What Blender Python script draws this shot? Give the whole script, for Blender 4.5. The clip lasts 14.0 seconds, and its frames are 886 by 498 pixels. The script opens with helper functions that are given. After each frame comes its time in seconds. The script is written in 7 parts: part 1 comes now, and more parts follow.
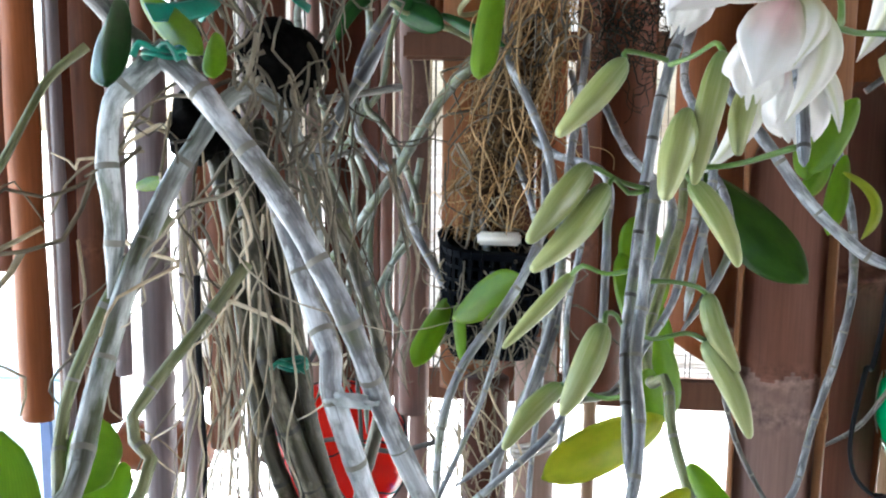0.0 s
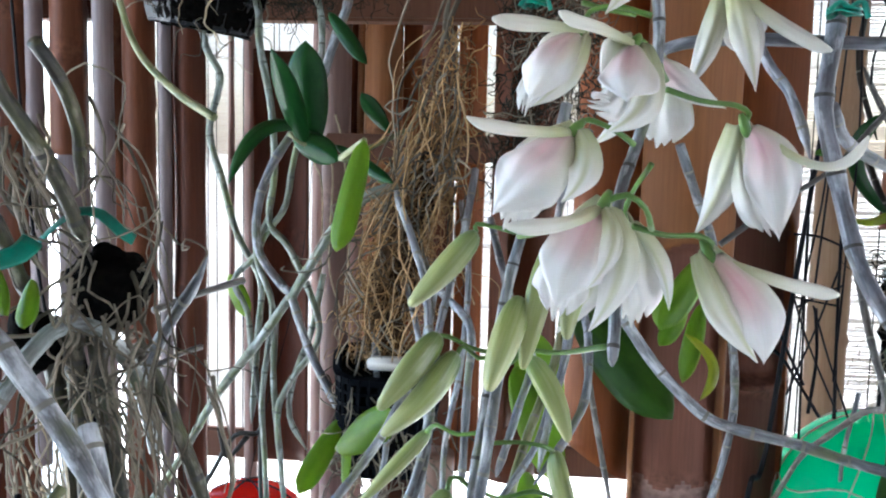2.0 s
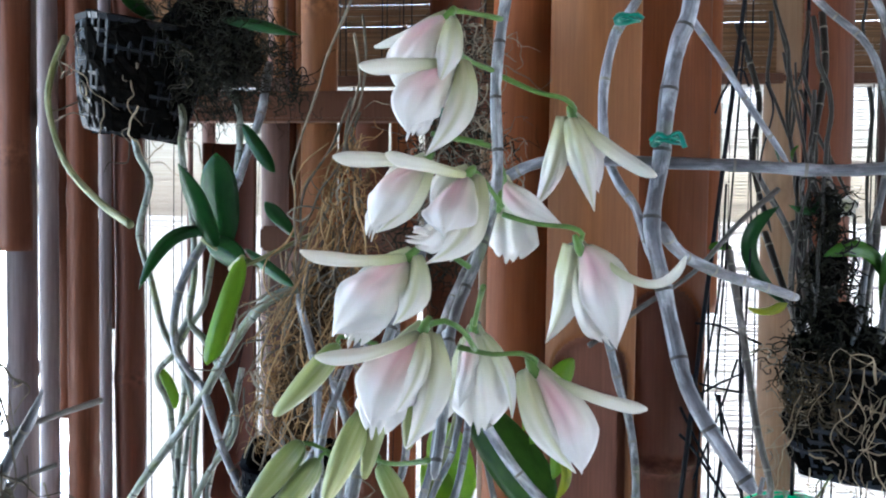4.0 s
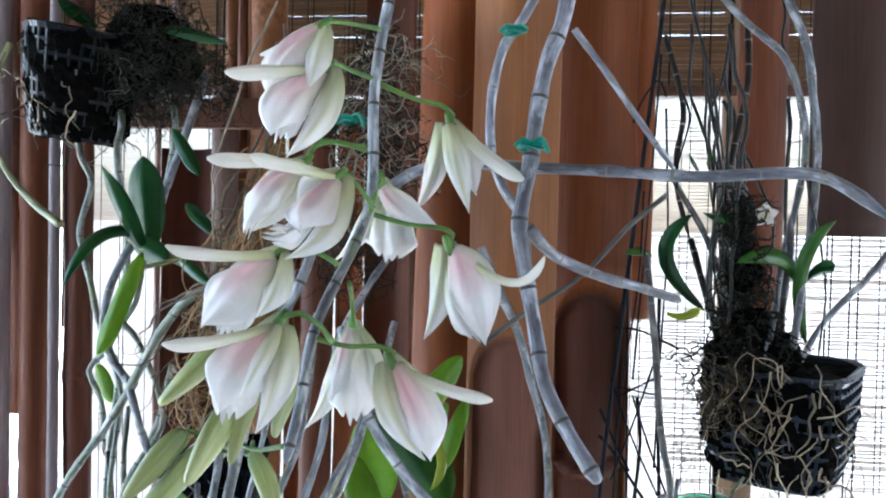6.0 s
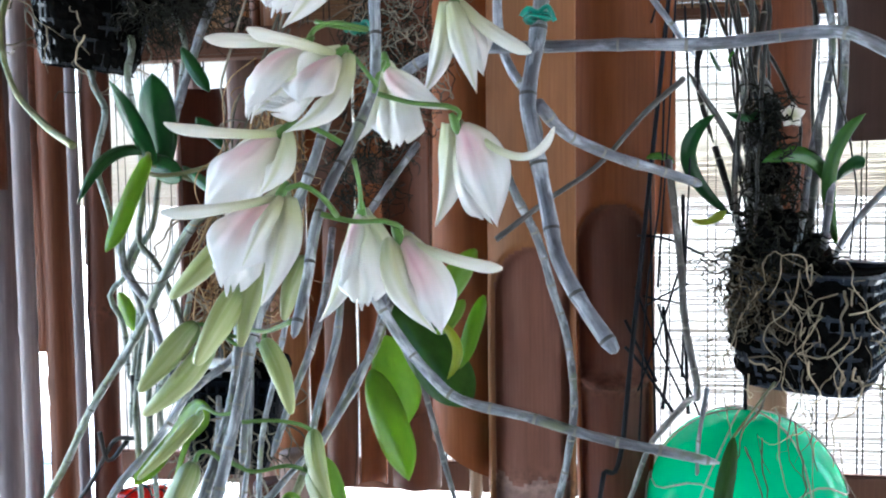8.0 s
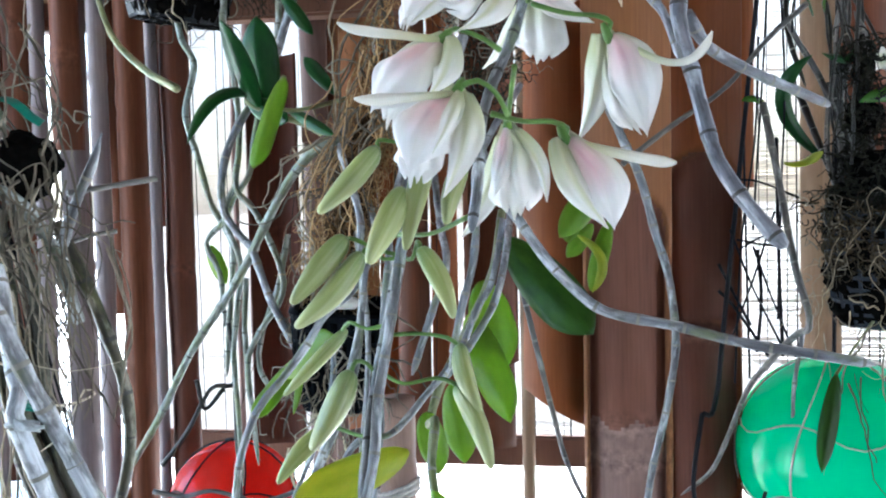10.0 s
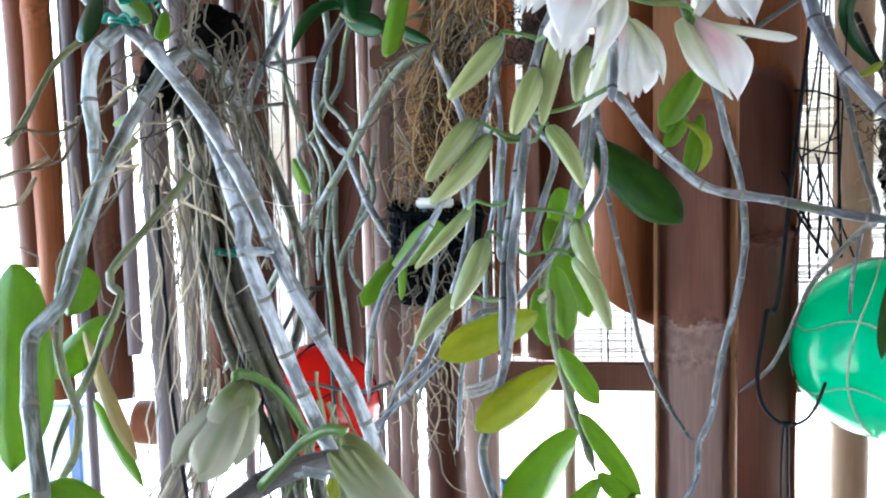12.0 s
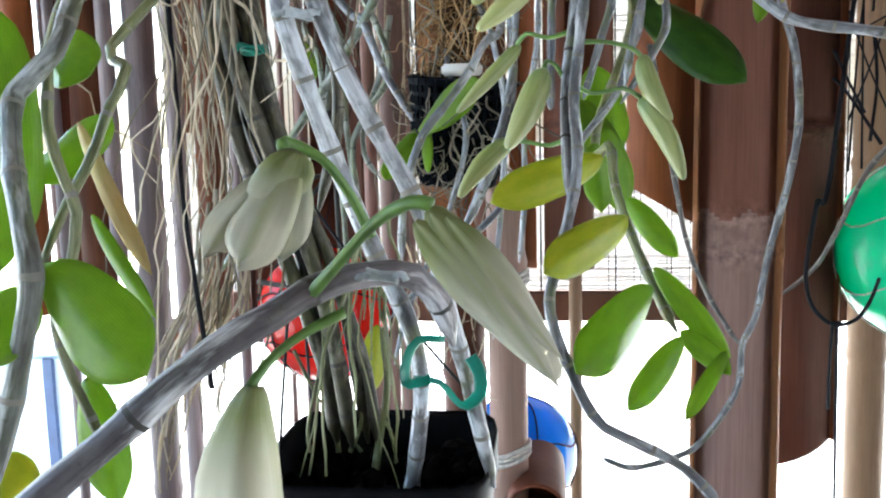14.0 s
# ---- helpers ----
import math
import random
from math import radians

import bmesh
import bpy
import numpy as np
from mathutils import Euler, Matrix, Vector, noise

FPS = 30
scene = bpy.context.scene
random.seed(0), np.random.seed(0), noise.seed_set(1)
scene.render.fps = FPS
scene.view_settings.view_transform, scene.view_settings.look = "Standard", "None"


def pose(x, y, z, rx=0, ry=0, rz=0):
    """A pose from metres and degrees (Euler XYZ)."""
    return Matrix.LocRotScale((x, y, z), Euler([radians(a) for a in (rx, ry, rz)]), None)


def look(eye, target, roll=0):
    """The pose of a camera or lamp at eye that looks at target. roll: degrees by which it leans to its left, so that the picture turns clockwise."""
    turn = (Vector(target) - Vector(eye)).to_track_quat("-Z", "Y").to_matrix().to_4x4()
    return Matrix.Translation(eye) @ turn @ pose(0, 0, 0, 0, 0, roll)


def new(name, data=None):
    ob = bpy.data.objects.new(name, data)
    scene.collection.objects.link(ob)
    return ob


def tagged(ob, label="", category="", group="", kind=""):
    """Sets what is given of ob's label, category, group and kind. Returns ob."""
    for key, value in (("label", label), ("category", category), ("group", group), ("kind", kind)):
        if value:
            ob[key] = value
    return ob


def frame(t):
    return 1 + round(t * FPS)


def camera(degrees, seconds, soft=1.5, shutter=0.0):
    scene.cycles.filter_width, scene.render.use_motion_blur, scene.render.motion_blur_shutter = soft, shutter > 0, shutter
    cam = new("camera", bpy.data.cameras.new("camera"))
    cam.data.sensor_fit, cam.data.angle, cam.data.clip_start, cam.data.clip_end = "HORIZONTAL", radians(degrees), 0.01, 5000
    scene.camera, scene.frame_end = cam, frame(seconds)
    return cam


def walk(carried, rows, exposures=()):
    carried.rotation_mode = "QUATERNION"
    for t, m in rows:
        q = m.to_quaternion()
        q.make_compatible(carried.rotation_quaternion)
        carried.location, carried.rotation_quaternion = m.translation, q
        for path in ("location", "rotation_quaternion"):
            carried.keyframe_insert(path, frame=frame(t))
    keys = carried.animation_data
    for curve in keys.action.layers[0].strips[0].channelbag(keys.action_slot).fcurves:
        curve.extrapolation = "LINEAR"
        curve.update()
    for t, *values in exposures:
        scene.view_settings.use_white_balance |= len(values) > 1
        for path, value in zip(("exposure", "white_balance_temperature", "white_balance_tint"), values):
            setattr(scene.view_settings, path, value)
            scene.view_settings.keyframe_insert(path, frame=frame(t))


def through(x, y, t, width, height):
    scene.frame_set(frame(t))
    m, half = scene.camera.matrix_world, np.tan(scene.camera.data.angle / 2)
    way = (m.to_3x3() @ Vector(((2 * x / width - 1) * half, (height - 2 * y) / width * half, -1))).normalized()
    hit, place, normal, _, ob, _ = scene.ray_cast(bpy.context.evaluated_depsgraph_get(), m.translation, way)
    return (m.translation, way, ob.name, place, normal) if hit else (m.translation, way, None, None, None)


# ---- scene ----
cam = camera(54.0, 14.0, soft=2.1)
PATH = [
    (0, (0.1864, 0.1125, 1.5233), (-0.0486, 2.0807, 1.2571), 0.62),
    (0.5, (0.2005, 0.1170, 1.5375), (-0.0068, 2.0882, 1.2704), 1.44),
    (1, (0.2203, 0.1138, 1.5591), (0.0298, 2.0892, 1.3115), 1.45),
    (1.5, (0.2338, 0.1089, 1.5792), (0.0599, 2.0889, 1.3570), 1.03),
    (2, (0.2454, 0.1041, 1.5949), (0.0576, 2.0841, 1.3843), 1.34),
    (2.5, (0.2702, 0.1030, 1.6025), (0.0967, 2.0854, 1.4024), 1.30),
    (3, (0.2924, 0.0869, 1.6123), (0.0978, 2.0716, 1.4606), 0.43),
    (3.5, (0.3066, 0.0803, 1.6237), (0.1202, 2.0695, 1.5306), 1.24),
    (3.7, (0.3134, 0.0811, 1.6281), (0.1138, 2.0692, 1.5414), 0.88),
    (5.8, (0.3978, 0.0706, 1.6258), (0.1391, 2.0535, 1.5913), 0.76),
    (6, (0.4013, 0.0683, 1.6236), (0.1545, 2.0522, 1.5689), 1.19),
    (6.5, (0.3996, 0.0681, 1.6213), (0.1331, 2.0497, 1.5741), 0.56),
    (7, (0.4079, 0.0789, 1.6020), (0.0970, 2.0530, 1.5218), -0.25),
    (7.5, (0.4144, 0.0861, 1.5878), (0.1155, 2.0612, 1.4912), -0.05),
    (8, (0.4127, 0.0797, 1.5746), (0.0910, 2.0501, 1.4565), -0.87),
    (8.2, (0.4129, 0.0738, 1.5710), (0.0654, 2.0394, 1.4455), -1.59),
    (10.3, (0.3108, 0.0554, 1.5168), (0.0123, 2.0307, 1.4217), -1.53),
    (10.5, (0.2988, 0.0506, 1.5124), (0.0071, 2.0266, 1.4113), -1.80),
    (11, (0.2791, 0.0396, 1.4989), (-0.0547, 2.0064, 1.3564), -2.17),
    (11.5, (0.2679, 0.0194, 1.4882), (-0.0254, 1.9910, 1.3257), -1.95),
    (12, (0.2611, 0.0038, 1.4793), (-0.0318, 1.9742, 1.3014), -1.60),
    (12.5, (0.2502, 0.0200, 1.4626), (-0.0425, 1.9889, 1.2689), -1.89),
    (13, (0.2457, 0.0303, 1.4445), (-0.0471, 1.9966, 1.2257), -1.11),
    (13.5, (0.2271, 0.0457, 1.4274), (-0.0337, 2.0140, 1.1869), -1.44),
    (14, (0.2131, 0.0607, 1.4076), (-0.0236, 2.0306, 1.1562), -1.46),
]
walk(cam, [(t, look(eye, target, roll)) for t, eye, target, roll in PATH], [(0.0, 3.55, 6050.0, 3.0), (2.5, 3.55, 5600.0, 3.0), (6.5, 3.65, 5450.0, 3.0), (8.0, 3.75, 5500.0, 1.0), (11.0, 3.75, 5500.0, 1.0), (12.5, 3.70, 5700.0, 2.0), (14.0, 3.55, 6000.0, 2.0)])

# ---- world, light and exposure ----
world = bpy.data.worlds.new("world")
scene.world = world
world.use_nodes = True
wn = world.node_tree
sky = wn.nodes.new("ShaderNodeTexSky")
sky.sky_type, sky.sun_disc = "NISHITA", False
sky.sun_elevation, sky.sun_rotation = radians(58), radians(20)
sky.air_density, sky.dust_density, sky.ozone_density = 1.0, 4.0, 1.2
wn.nodes["Background"].inputs["Strength"].default_value = 0.15
wn.links.new(sky.outputs[0], wn.nodes["Background"].inputs["Color"])

sun_data = bpy.data.lights.new("sun", "SUN")
sun_data.energy, sun_data.angle, sun_data.color = 2.5, radians(12), (1.0, 0.96, 0.9)
sun = new("sun", sun_data)
sun.matrix_world = look((3.4, 9.4, 16), (0, 0, 0))


# ---- materials ----
class Mat:
    """A small helper that wires one procedural material."""

    def __init__(self, name, rough=0.5, spec=0.5):
        self.m = bpy.data.materials.new(name)
        self.m.use_nodes = True
        self.t = self.m.node_tree
        self.b = self.t.nodes["Principled BSDF"]
        self.b.inputs["Roughness"].default_value = rough
        self.b.inputs["Specular IOR Level"].default_value = spec

    def node(self, kind, **values):
        n = self.t.nodes.new(kind)
        for k, v in values.items():
            n.inputs[k].default_value = v
        return n

    def link(self, a, b):
        self.t.links.new(a, b)

    def coords(self, out="Object", scale=(1, 1, 1)):
        c = self.node("ShaderNodeTexCoord")
        mp = self.node("ShaderNodeMapping")
        mp.inputs["Scale"].default_value = scale
        self.link(c.outputs[out], mp.inputs["Vector"])
        return mp.outputs[0]

    def noise(self, vec, scale, detail=4, rough=0.6):
        n = self.node("ShaderNodeTexNoise", Scale=scale, Detail=detail, Roughness=rough)
        self.link(vec, n.inputs["Vector"])
        return n.outputs["Fac"]

    def ramp(self, fac, stops):
        r = self.node("ShaderNodeValToRGB")
        e = r.color_ramp.elements
        while len(e) < len(stops):
            e.new(0.5)
        for el, (p, c) in zip(e, stops):
            el.position, el.color = p, (*c, 1)
        self.link(fac, r.inputs[0])
        return r.outputs[0]

    def mix(self, fac, a, b, blend="MIX"):
        n = self.node("ShaderNodeMix")
        n.data_type, n.blend_type = "RGBA", blend
        for sock, v in ((n.inputs[0], fac), (n.inputs[6], a), (n.inputs[7], b)):
            if isinstance(v, (int, float)):
                sock.default_value = v
            elif isinstance(v, tuple):
                sock.default_value = (*v, 1)
            else:
                self.link(v, sock)
        return n.outputs[2]

    def random(self, lo=0.8, hi=1.2):
        o = self.node("ShaderNodeObjectInfo")
        r = self.node("ShaderNodeMapRange")
        r.inputs["To Min"].default_value, r.inputs["To Max"].default_value = lo, hi
        self.link(o.outputs["Random"], r.inputs[0])
        return r.outputs[0]

    def scaled(self, col, fac):
        h = self.node("ShaderNodeHueSaturation")
        self.link(col, h.inputs["Color"])
        self.link(fac, h.inputs["Value"])
        return h.outputs[0]

    def color(self, sock):
        self.link(sock, self.b.inputs["Base Color"])

    def bump(self, fac, strength=0.3, distance=0.001):
        b = self.node("ShaderNodeBump", Strength=strength, Distance=distance)
        self.link(fac, b.inputs["Height"])
        self.link(b.outputs[0], self.b.inputs["Normal"])

    def roughness(self, fac, lo, hi):
        r = self.node("ShaderNodeMapRange")
        r.inputs["To Min"].default_value, r.inputs["To Max"].default_value = lo, hi
        self.link(fac, r.inputs[0])
        self.link(r.outputs[0], self.b.inputs["Roughness"])

    def translucent(self, col, amount):
        tr = self.node("ShaderNodeBsdfTranslucent")
        self.link(col, tr.inputs[0])
        mx = self.node("ShaderNodeMixShader", Fac=amount)
        self.link(self.b.outputs[0], mx.inputs[1])
        self.link(tr.outputs[0], mx.inputs[2])
        self.link(mx.outputs[0], self.t.nodes["Material Output"].inputs["Surface"])


def bamboo_material(name, dark, light, rough=0.5):
    m = Mat(name, rough, 0.2)
    grain = m.noise(m.coords("Object", (1, 1, 0.03)), 420, 4)
    blot = m.noise(m.coords("Object", (1, 1, 0.25)), 22, 5)
    col = m.ramp(grain, [(0.05, dark), (0.95, light)])
    col = m.mix(m.ramp(blot, [(0.35, (0, 0, 0)), (0.7, (0.65, 0.65, 0.65))]), col, dark)
    ring = m.node("ShaderNodeAttribute")
    ring.attribute_name = "joint"
    speck = m.noise(m.coords("Object"), 130, 4)
    stain = m.mix(m.ramp(speck, [(0.35, (0, 0, 0)), (0.65, (1, 1, 1))]), tuple(c * 0.35 for c in dark), tuple(min(1, c * 1.25 + 0.01) for c in light))
    col = m.mix(ring.outputs["Fac"], col, stain)
    col = m.scaled(col, m.random(0.75, 1.25))
    m.color(col)
    m.roughness(blot, rough - 0.1, rough + 0.2)
    m.bump(grain, 0.12, 0.0005)
    return m.m


M_SLAT = bamboo_material("bamboo_inner", (0.050, 0.013, 0.006), (0.13, 0.036, 0.015))
M_SLAT_MID = bamboo_material("bamboo_brown", (0.075, 0.023, 0.010), (0.19, 0.062, 0.026))
M_SLAT_TAN = bamboo_material("bamboo_tan_outer", (0.125, 0.048, 0.017), (0.27, 0.115, 0.043))
M_SLAT_DUSTY = bamboo_material("bamboo_dusty", (0.056, 0.027, 0.019), (0.108, 0.056, 0.041))
M_SLAT_LIGHT = bamboo_material("bamboo_outer", (0.13, 0.036, 0.010), (0.30, 0.094, 0.027))
M_PITH = bamboo_material("bamboo_pith", (0.095, 0.036, 0.023), (0.205, 0.090, 0.060), 0.6)
M_POLE = bamboo_material("bamboo_grey", (0.145, 0.112, 0.112), (0.35, 0.295, 0.30), 0.4)
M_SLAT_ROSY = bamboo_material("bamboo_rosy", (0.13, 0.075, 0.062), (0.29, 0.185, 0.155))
M_ROSE_TAN = bamboo_material("bamboo_rose_tan", (0.22, 0.135, 0.105), (0.40, 0.265, 0.21))
M_TAN = bamboo_material("bamboo_tan", (0.16, 0.096, 0.052), (0.32, 0.208, 0.128))
M_BEAM = bamboo_material("beam_wood", (0.084, 0.036, 0.021), (0.156, 0.072, 0.042), 0.6)


def blind_material(name, dark, light, through):
    m = Mat(name, 0.7, 0.2)
    g = m.noise(m.coords("Object", (0.4, 1, 40)), 14, 3)
    col = m.ramp(g, [(0.3, dark), (0.7, light)])
    m.color(col)
    m.translucent(col, through)
    return m.m


M_BLIND = blind_material("blind_stick", (0.34, 0.31, 0.28), (0.45, 0.42, 0.385), 0.5)
M_BLIND_DARK = blind_material("blind_stick_dark", (0.10, 0.052, 0.024), (0.24, 0.135, 0.066), 0.15)


def cane_material(name, pale, mid, dark, green, papery=0.50, mossy=0.62, stretch=24):
    """Old sheathed cane: torn pale paper over darker ribs, mossy stretches and specks."""
    m = Mat(name, 0.4, 0.4)
    stri = m.noise(m.coords("UV", (19, 26, 1)), 1.0, 5, 0.65)
    tone = m.noise(m.coords("UV", (2.0, 34, 1)), 1.0, 5, 0.6)
    torn = m.noise(m.coords("UV", (2.2, stretch, 2)), 1.0, 5, 0.58)
    patch = m.noise(m.coords("UV", (0.9, 30, 3)), 1.0, 4)
    speck = m.noise(m.coords("UV", (7, 480, 1)), 1.0, 3)
    col = m.mix(m.ramp(tone, [(0.36, (0, 0, 0)), (0.60, (1, 1, 1))]), dark, mid)
    col = m.mix(m.ramp(patch, [(mossy - 0.08, (0, 0, 0)), (mossy + 0.06, (0.85, 0.85, 0.85))]), col, green)
    col = m.mix(m.ramp(torn, [(papery - 0.06, (0, 0, 0)), (papery + 0.06, (0.85, 0.85, 0.85))]), col, pale)
    rib = m.ramp(stri, [(0.34, (0.40, 0.40, 0.42)), (0.50, (1, 1, 1)), (0.70, (1.0, 1.0, 1.0))])
    col = m.mix(0.75, col, rib, "MULTIPLY")
    col = m.mix(m.ramp(speck, [(0.64, (0, 0, 0)), (0.74, (0.7, 0.7, 0.7))]), col, tuple(c * 0.5 for c in dark))
    col = m.scaled(col, m.random(0.8, 1.25))
    m.color(col)
    m.roughness(torn, 0.22, 0.60)
    m.bump(stri, 0.7, 0.0007)
    return m.m


M_CANE = cane_material("cane_sheath", (0.60, 0.62, 0.66), (0.25, 0.26, 0.28), (0.075, 0.072, 0.080), (0.15, 0.17, 0.09), 0.57, 0.60, 32)
M_CANE_GREEN = cane_material("cane_green", (0.30, 0.31, 0.17), (0.15, 0.17, 0.050), (0.070, 0.080, 0.024), (0.19, 0.20, 0.10))
M_CANE_OLD = cane_material("cane_old", (0.34, 0.33, 0.32), (0.13, 0.12, 0.11), (0.045, 0.040, 0.035), (0.08, 0.085, 0.05), 0.60)
M_CANE_MIX = cane_material("cane_weathered", (0.70, 0.73, 0.78), (0.28, 0.29, 0.31), (0.085, 0.080, 0.085), (0.13, 0.14, 0.07), 0.52, 0.60, 40)
M_CANE_GREY = cane_material("cane_grey", (0.44, 0.455, 0.51), (0.20, 0.205, 0.235), (0.075, 0.073, 0.082), (0.12, 0.125, 0.10), 0.56, 0.62, 32)
M_CANE_SAGE = cane_material("cane_sage", (0.56, 0.60, 0.58), (0.26, 0.29, 0.24), (0.10, 0.105, 0.075), (0.20, 0.24, 0.11), 0.58, 0.54, 32)
M_CANE_SATIN = cane_material("cane_satin", (0.74, 0.73, 0.76), (0.13, 0.12, 0.128), (0.050, 0.042, 0.045), (0.13, 0.13, 0.08), 0.57, 0.68, 14)
M_CANE_DARK = cane_material("cane_dark", (0.58, 0.61, 0.62), (0.21, 0.22, 0.205), (0.060, 0.058, 0.048), (0.070, 0.088, 0.028), 0.55, 0.53)
M_CANE_PALE = cane_material("cane_papery", (0.76, 0.78, 0.79), (0.34, 0.37, 0.36), (0.10, 0.105, 0.10), (0.24, 0.28, 0.18), 0.50, 0.60, 40)


def plain(name, col, rough=0.5, spread=0.25, scale=60, metal=0.0, bump=0.2, spec=0.5):
    m = Mat(name, rough, spec)
    n = m.noise(m.coords("Object"), scale, 5)
    m.color(m.ramp(n, [(0.3, tuple(c * (1 - spread) for c in col)), (0.7, tuple(min(1, c * (1 + spread)) for c in col))]))
    m.b.inputs["Metallic"].default_value = metal
    m.bump(n, bump, 0.001)
    return m.m


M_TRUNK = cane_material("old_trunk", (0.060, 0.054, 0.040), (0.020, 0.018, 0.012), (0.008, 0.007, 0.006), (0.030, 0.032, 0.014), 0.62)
M_TRUNK_OLIVE = cane_material("olive_trunk", (0.24, 0.22, 0.17), (0.060, 0.052, 0.032), (0.016, 0.013, 0.009), (0.070, 0.074, 0.025), 0.58, 0.52, 40)
M_RING = plain("node_ring", (0.045, 0.04, 0.035), 0.6)
M_RING_SAGE = plain("node_sage", (0.14, 0.15, 0.12), 0.6)
M_RING_PALE = plain("node_scar", (0.20, 0.19, 0.16), 0.6)
def tape_material():
    m = Mat("clear_tape", 0.25)
    n = m.noise(m.coords("Object"), 260, 4)
    col = m.ramp(n, [(0.3, (0.42, 0.45, 0.47)), (0.7, (0.75, 0.78, 0.80))])
    m.color(col)
    m.bump(n, 0.6, 0.001)
    m.translucent(col, 0.35)
    return m.m


M_TAPE = tape_material()
M_TIE = plain("green_tie", (0.012, 0.20, 0.14), 0.3, 0.25, 120)
M_BLACK = plain("black_plastic", (0.004, 0.004, 0.005), 0.55, 0.4, 90, 0.0, 0.2, 0.06)
M_BASKET = plain("blue_black_plastic", (0.003, 0.004, 0.006), 0.6, 0.4, 90, 0.0, 0.2, 0.03)
M_NET = plain("grey_blue_plastic", (0.016, 0.022, 0.034), 0.4, 0.4, 90, 0.0, 0.2, 0.3)
M_NET_DARK = plain("black_net_plastic", (0.005, 0.007, 0.012), 0.35, 0.4, 90, 0.0, 0.2, 0.35)
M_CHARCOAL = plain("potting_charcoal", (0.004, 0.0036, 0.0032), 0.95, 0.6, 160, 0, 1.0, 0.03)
M_STRING = plain("dark_string", (0.008, 0.008, 0.011), 0.7, 0.25, 60, 0.0, 0.2, 0.15)
M_ROPE = plain("pale_rope", (0.45, 0.42, 0.38), 0.8, 0.3, 300)
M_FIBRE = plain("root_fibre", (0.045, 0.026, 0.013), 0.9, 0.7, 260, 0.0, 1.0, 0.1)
M_CHIP = plain("white_chip", (0.78, 0.74, 0.68), 0.6, 0.1)
M_BLUE_PALE = plain("pale_blue_plastic", (0.52, 0.62, 0.72), 0.4, 0.08, 8)
M_BLUE_DARK = plain("dark_blue_plastic", (0.03, 0.06, 0.14), 0.4, 0.2, 20)
M_FLOOR_DARK = plain("dark_unseen_floor", (0.035, 0.032, 0.03), 0.7, 0.4, 3)
M_BLOCKER = plain("grey_blocker", (0.13, 0.13, 0.13), 0.85, 0.2, 2)
M_ROOF = plain("shading_roof", (0.14, 0.10, 0.075), 0.7, 0.3, 6)


def root_material(name, a, b):
    m = Mat(name, 0.75, 0.15)
    g = m.node("ShaderNodeNewGeometry")
    n = m.noise(m.coords("Object"), 140, 3)
    col = m.mix(n, a, b)
    r = m.node("ShaderNodeMapRange")
    r.inputs["To Min"].default_value, r.inputs["To Max"].default_value = 0.35, 1.6
    m.link(g.outputs["Random Per Island"], r.inputs[0])
    m.color(m.scaled(col, r.outputs[0]))
    return m.m


M_ROOT = root_material("root_grey", (0.050, 0.041, 0.028), (0.29, 0.25, 0.19))
M_ROOT_TAN = root_material("root_tan", (0.14, 0.10, 0.055), (0.52, 0.43, 0.30))
M_ROOT_CREAM = root_material("root_cream", (0.26, 0.215, 0.145), (0.64, 0.57, 0.46))
# Moss near black: its backlit shade is put into the base colour.
M_MOSS = root_material("backlit_moss", (0.004, 0.0045, 0.003), (0.022, 0.020, 0.011))
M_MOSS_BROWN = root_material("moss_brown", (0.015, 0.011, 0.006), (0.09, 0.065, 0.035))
M_ROOT_BROWN = root_material("root_brown", (0.09, 0.045, 0.017), (0.42, 0.255, 0.11))
M_ROOT_STRAW = root_material("root_straw", (0.17, 0.10, 0.045), (0.52, 0.36, 0.19))


def leaf_material(name, a, b, back, gloss=0.32, trans=0.3, spec=0.4):
    m = Mat(name, gloss, spec)
    n = m.noise(m.coords("UV", (2, 2.5, 1)), 2.2, 4)
    vein = m.node("ShaderNodeTexWave", Scale=9.0, Distortion=0.6)
    m.link(m.coords("UV", (1, 0.02, 1)), vein.inputs["Vector"])
    col = m.ramp(n, [(0.3, a), (0.72, b)])
    col = m.mix(0.12, col, vein.outputs["Color"], "OVERLAY")
    col = m.scaled(col, m.random(0.8, 1.2))
    m.color(col)
    m.bump(vein.outputs["Fac"], 0.12, 0.0008)
    t = m.node("ShaderNodeRGB")
    t.outputs[0].default_value = (*back, 1)
    m.translucent(t.outputs[0], trans)
    return m.m


M_LEAF = leaf_material("leaf_bright", (0.072, 0.145, 0.012), (0.175, 0.280, 0.028), (0.40, 0.60, 0.06), 0.32, 0.42, 0.3)
M_LEAF_DARK = leaf_material("leaf_dark", (0.004, 0.030, 0.006), (0.014, 0.072, 0.011), (0.04, 0.17, 0.02), 0.28, 0.14, 0.25)
M_LEAF_MID = leaf_material("leaf_mid", (0.025, 0.085, 0.014), (0.07, 0.17, 0.025), (0.12, 0.30, 0.03), 0.25, 0.2)
M_LEAF_OLIVE = leaf_material("leaf_olive", (0.008, 0.032, 0.004), (0.040, 0.095, 0.010), (0.12, 0.26, 0.02), 0.3, 0.2, 0.2)
M_LEAF_YELLOW = leaf_material("leaf_yellowing", (0.15, 0.23, 0.016), (0.36, 0.36, 0.035), (0.56, 0.58, 0.06), 0.28, 0.42)
M_LEAF_DRY = leaf_material("leaf_dry", (0.384, 0.288, 0.112), (0.544, 0.44, 0.208), (0.48, 0.384, 0.16), 0.6)
M_STALK = plain("green_stalk", (0.10, 0.19, 0.035), 0.4, 0.35, 80)


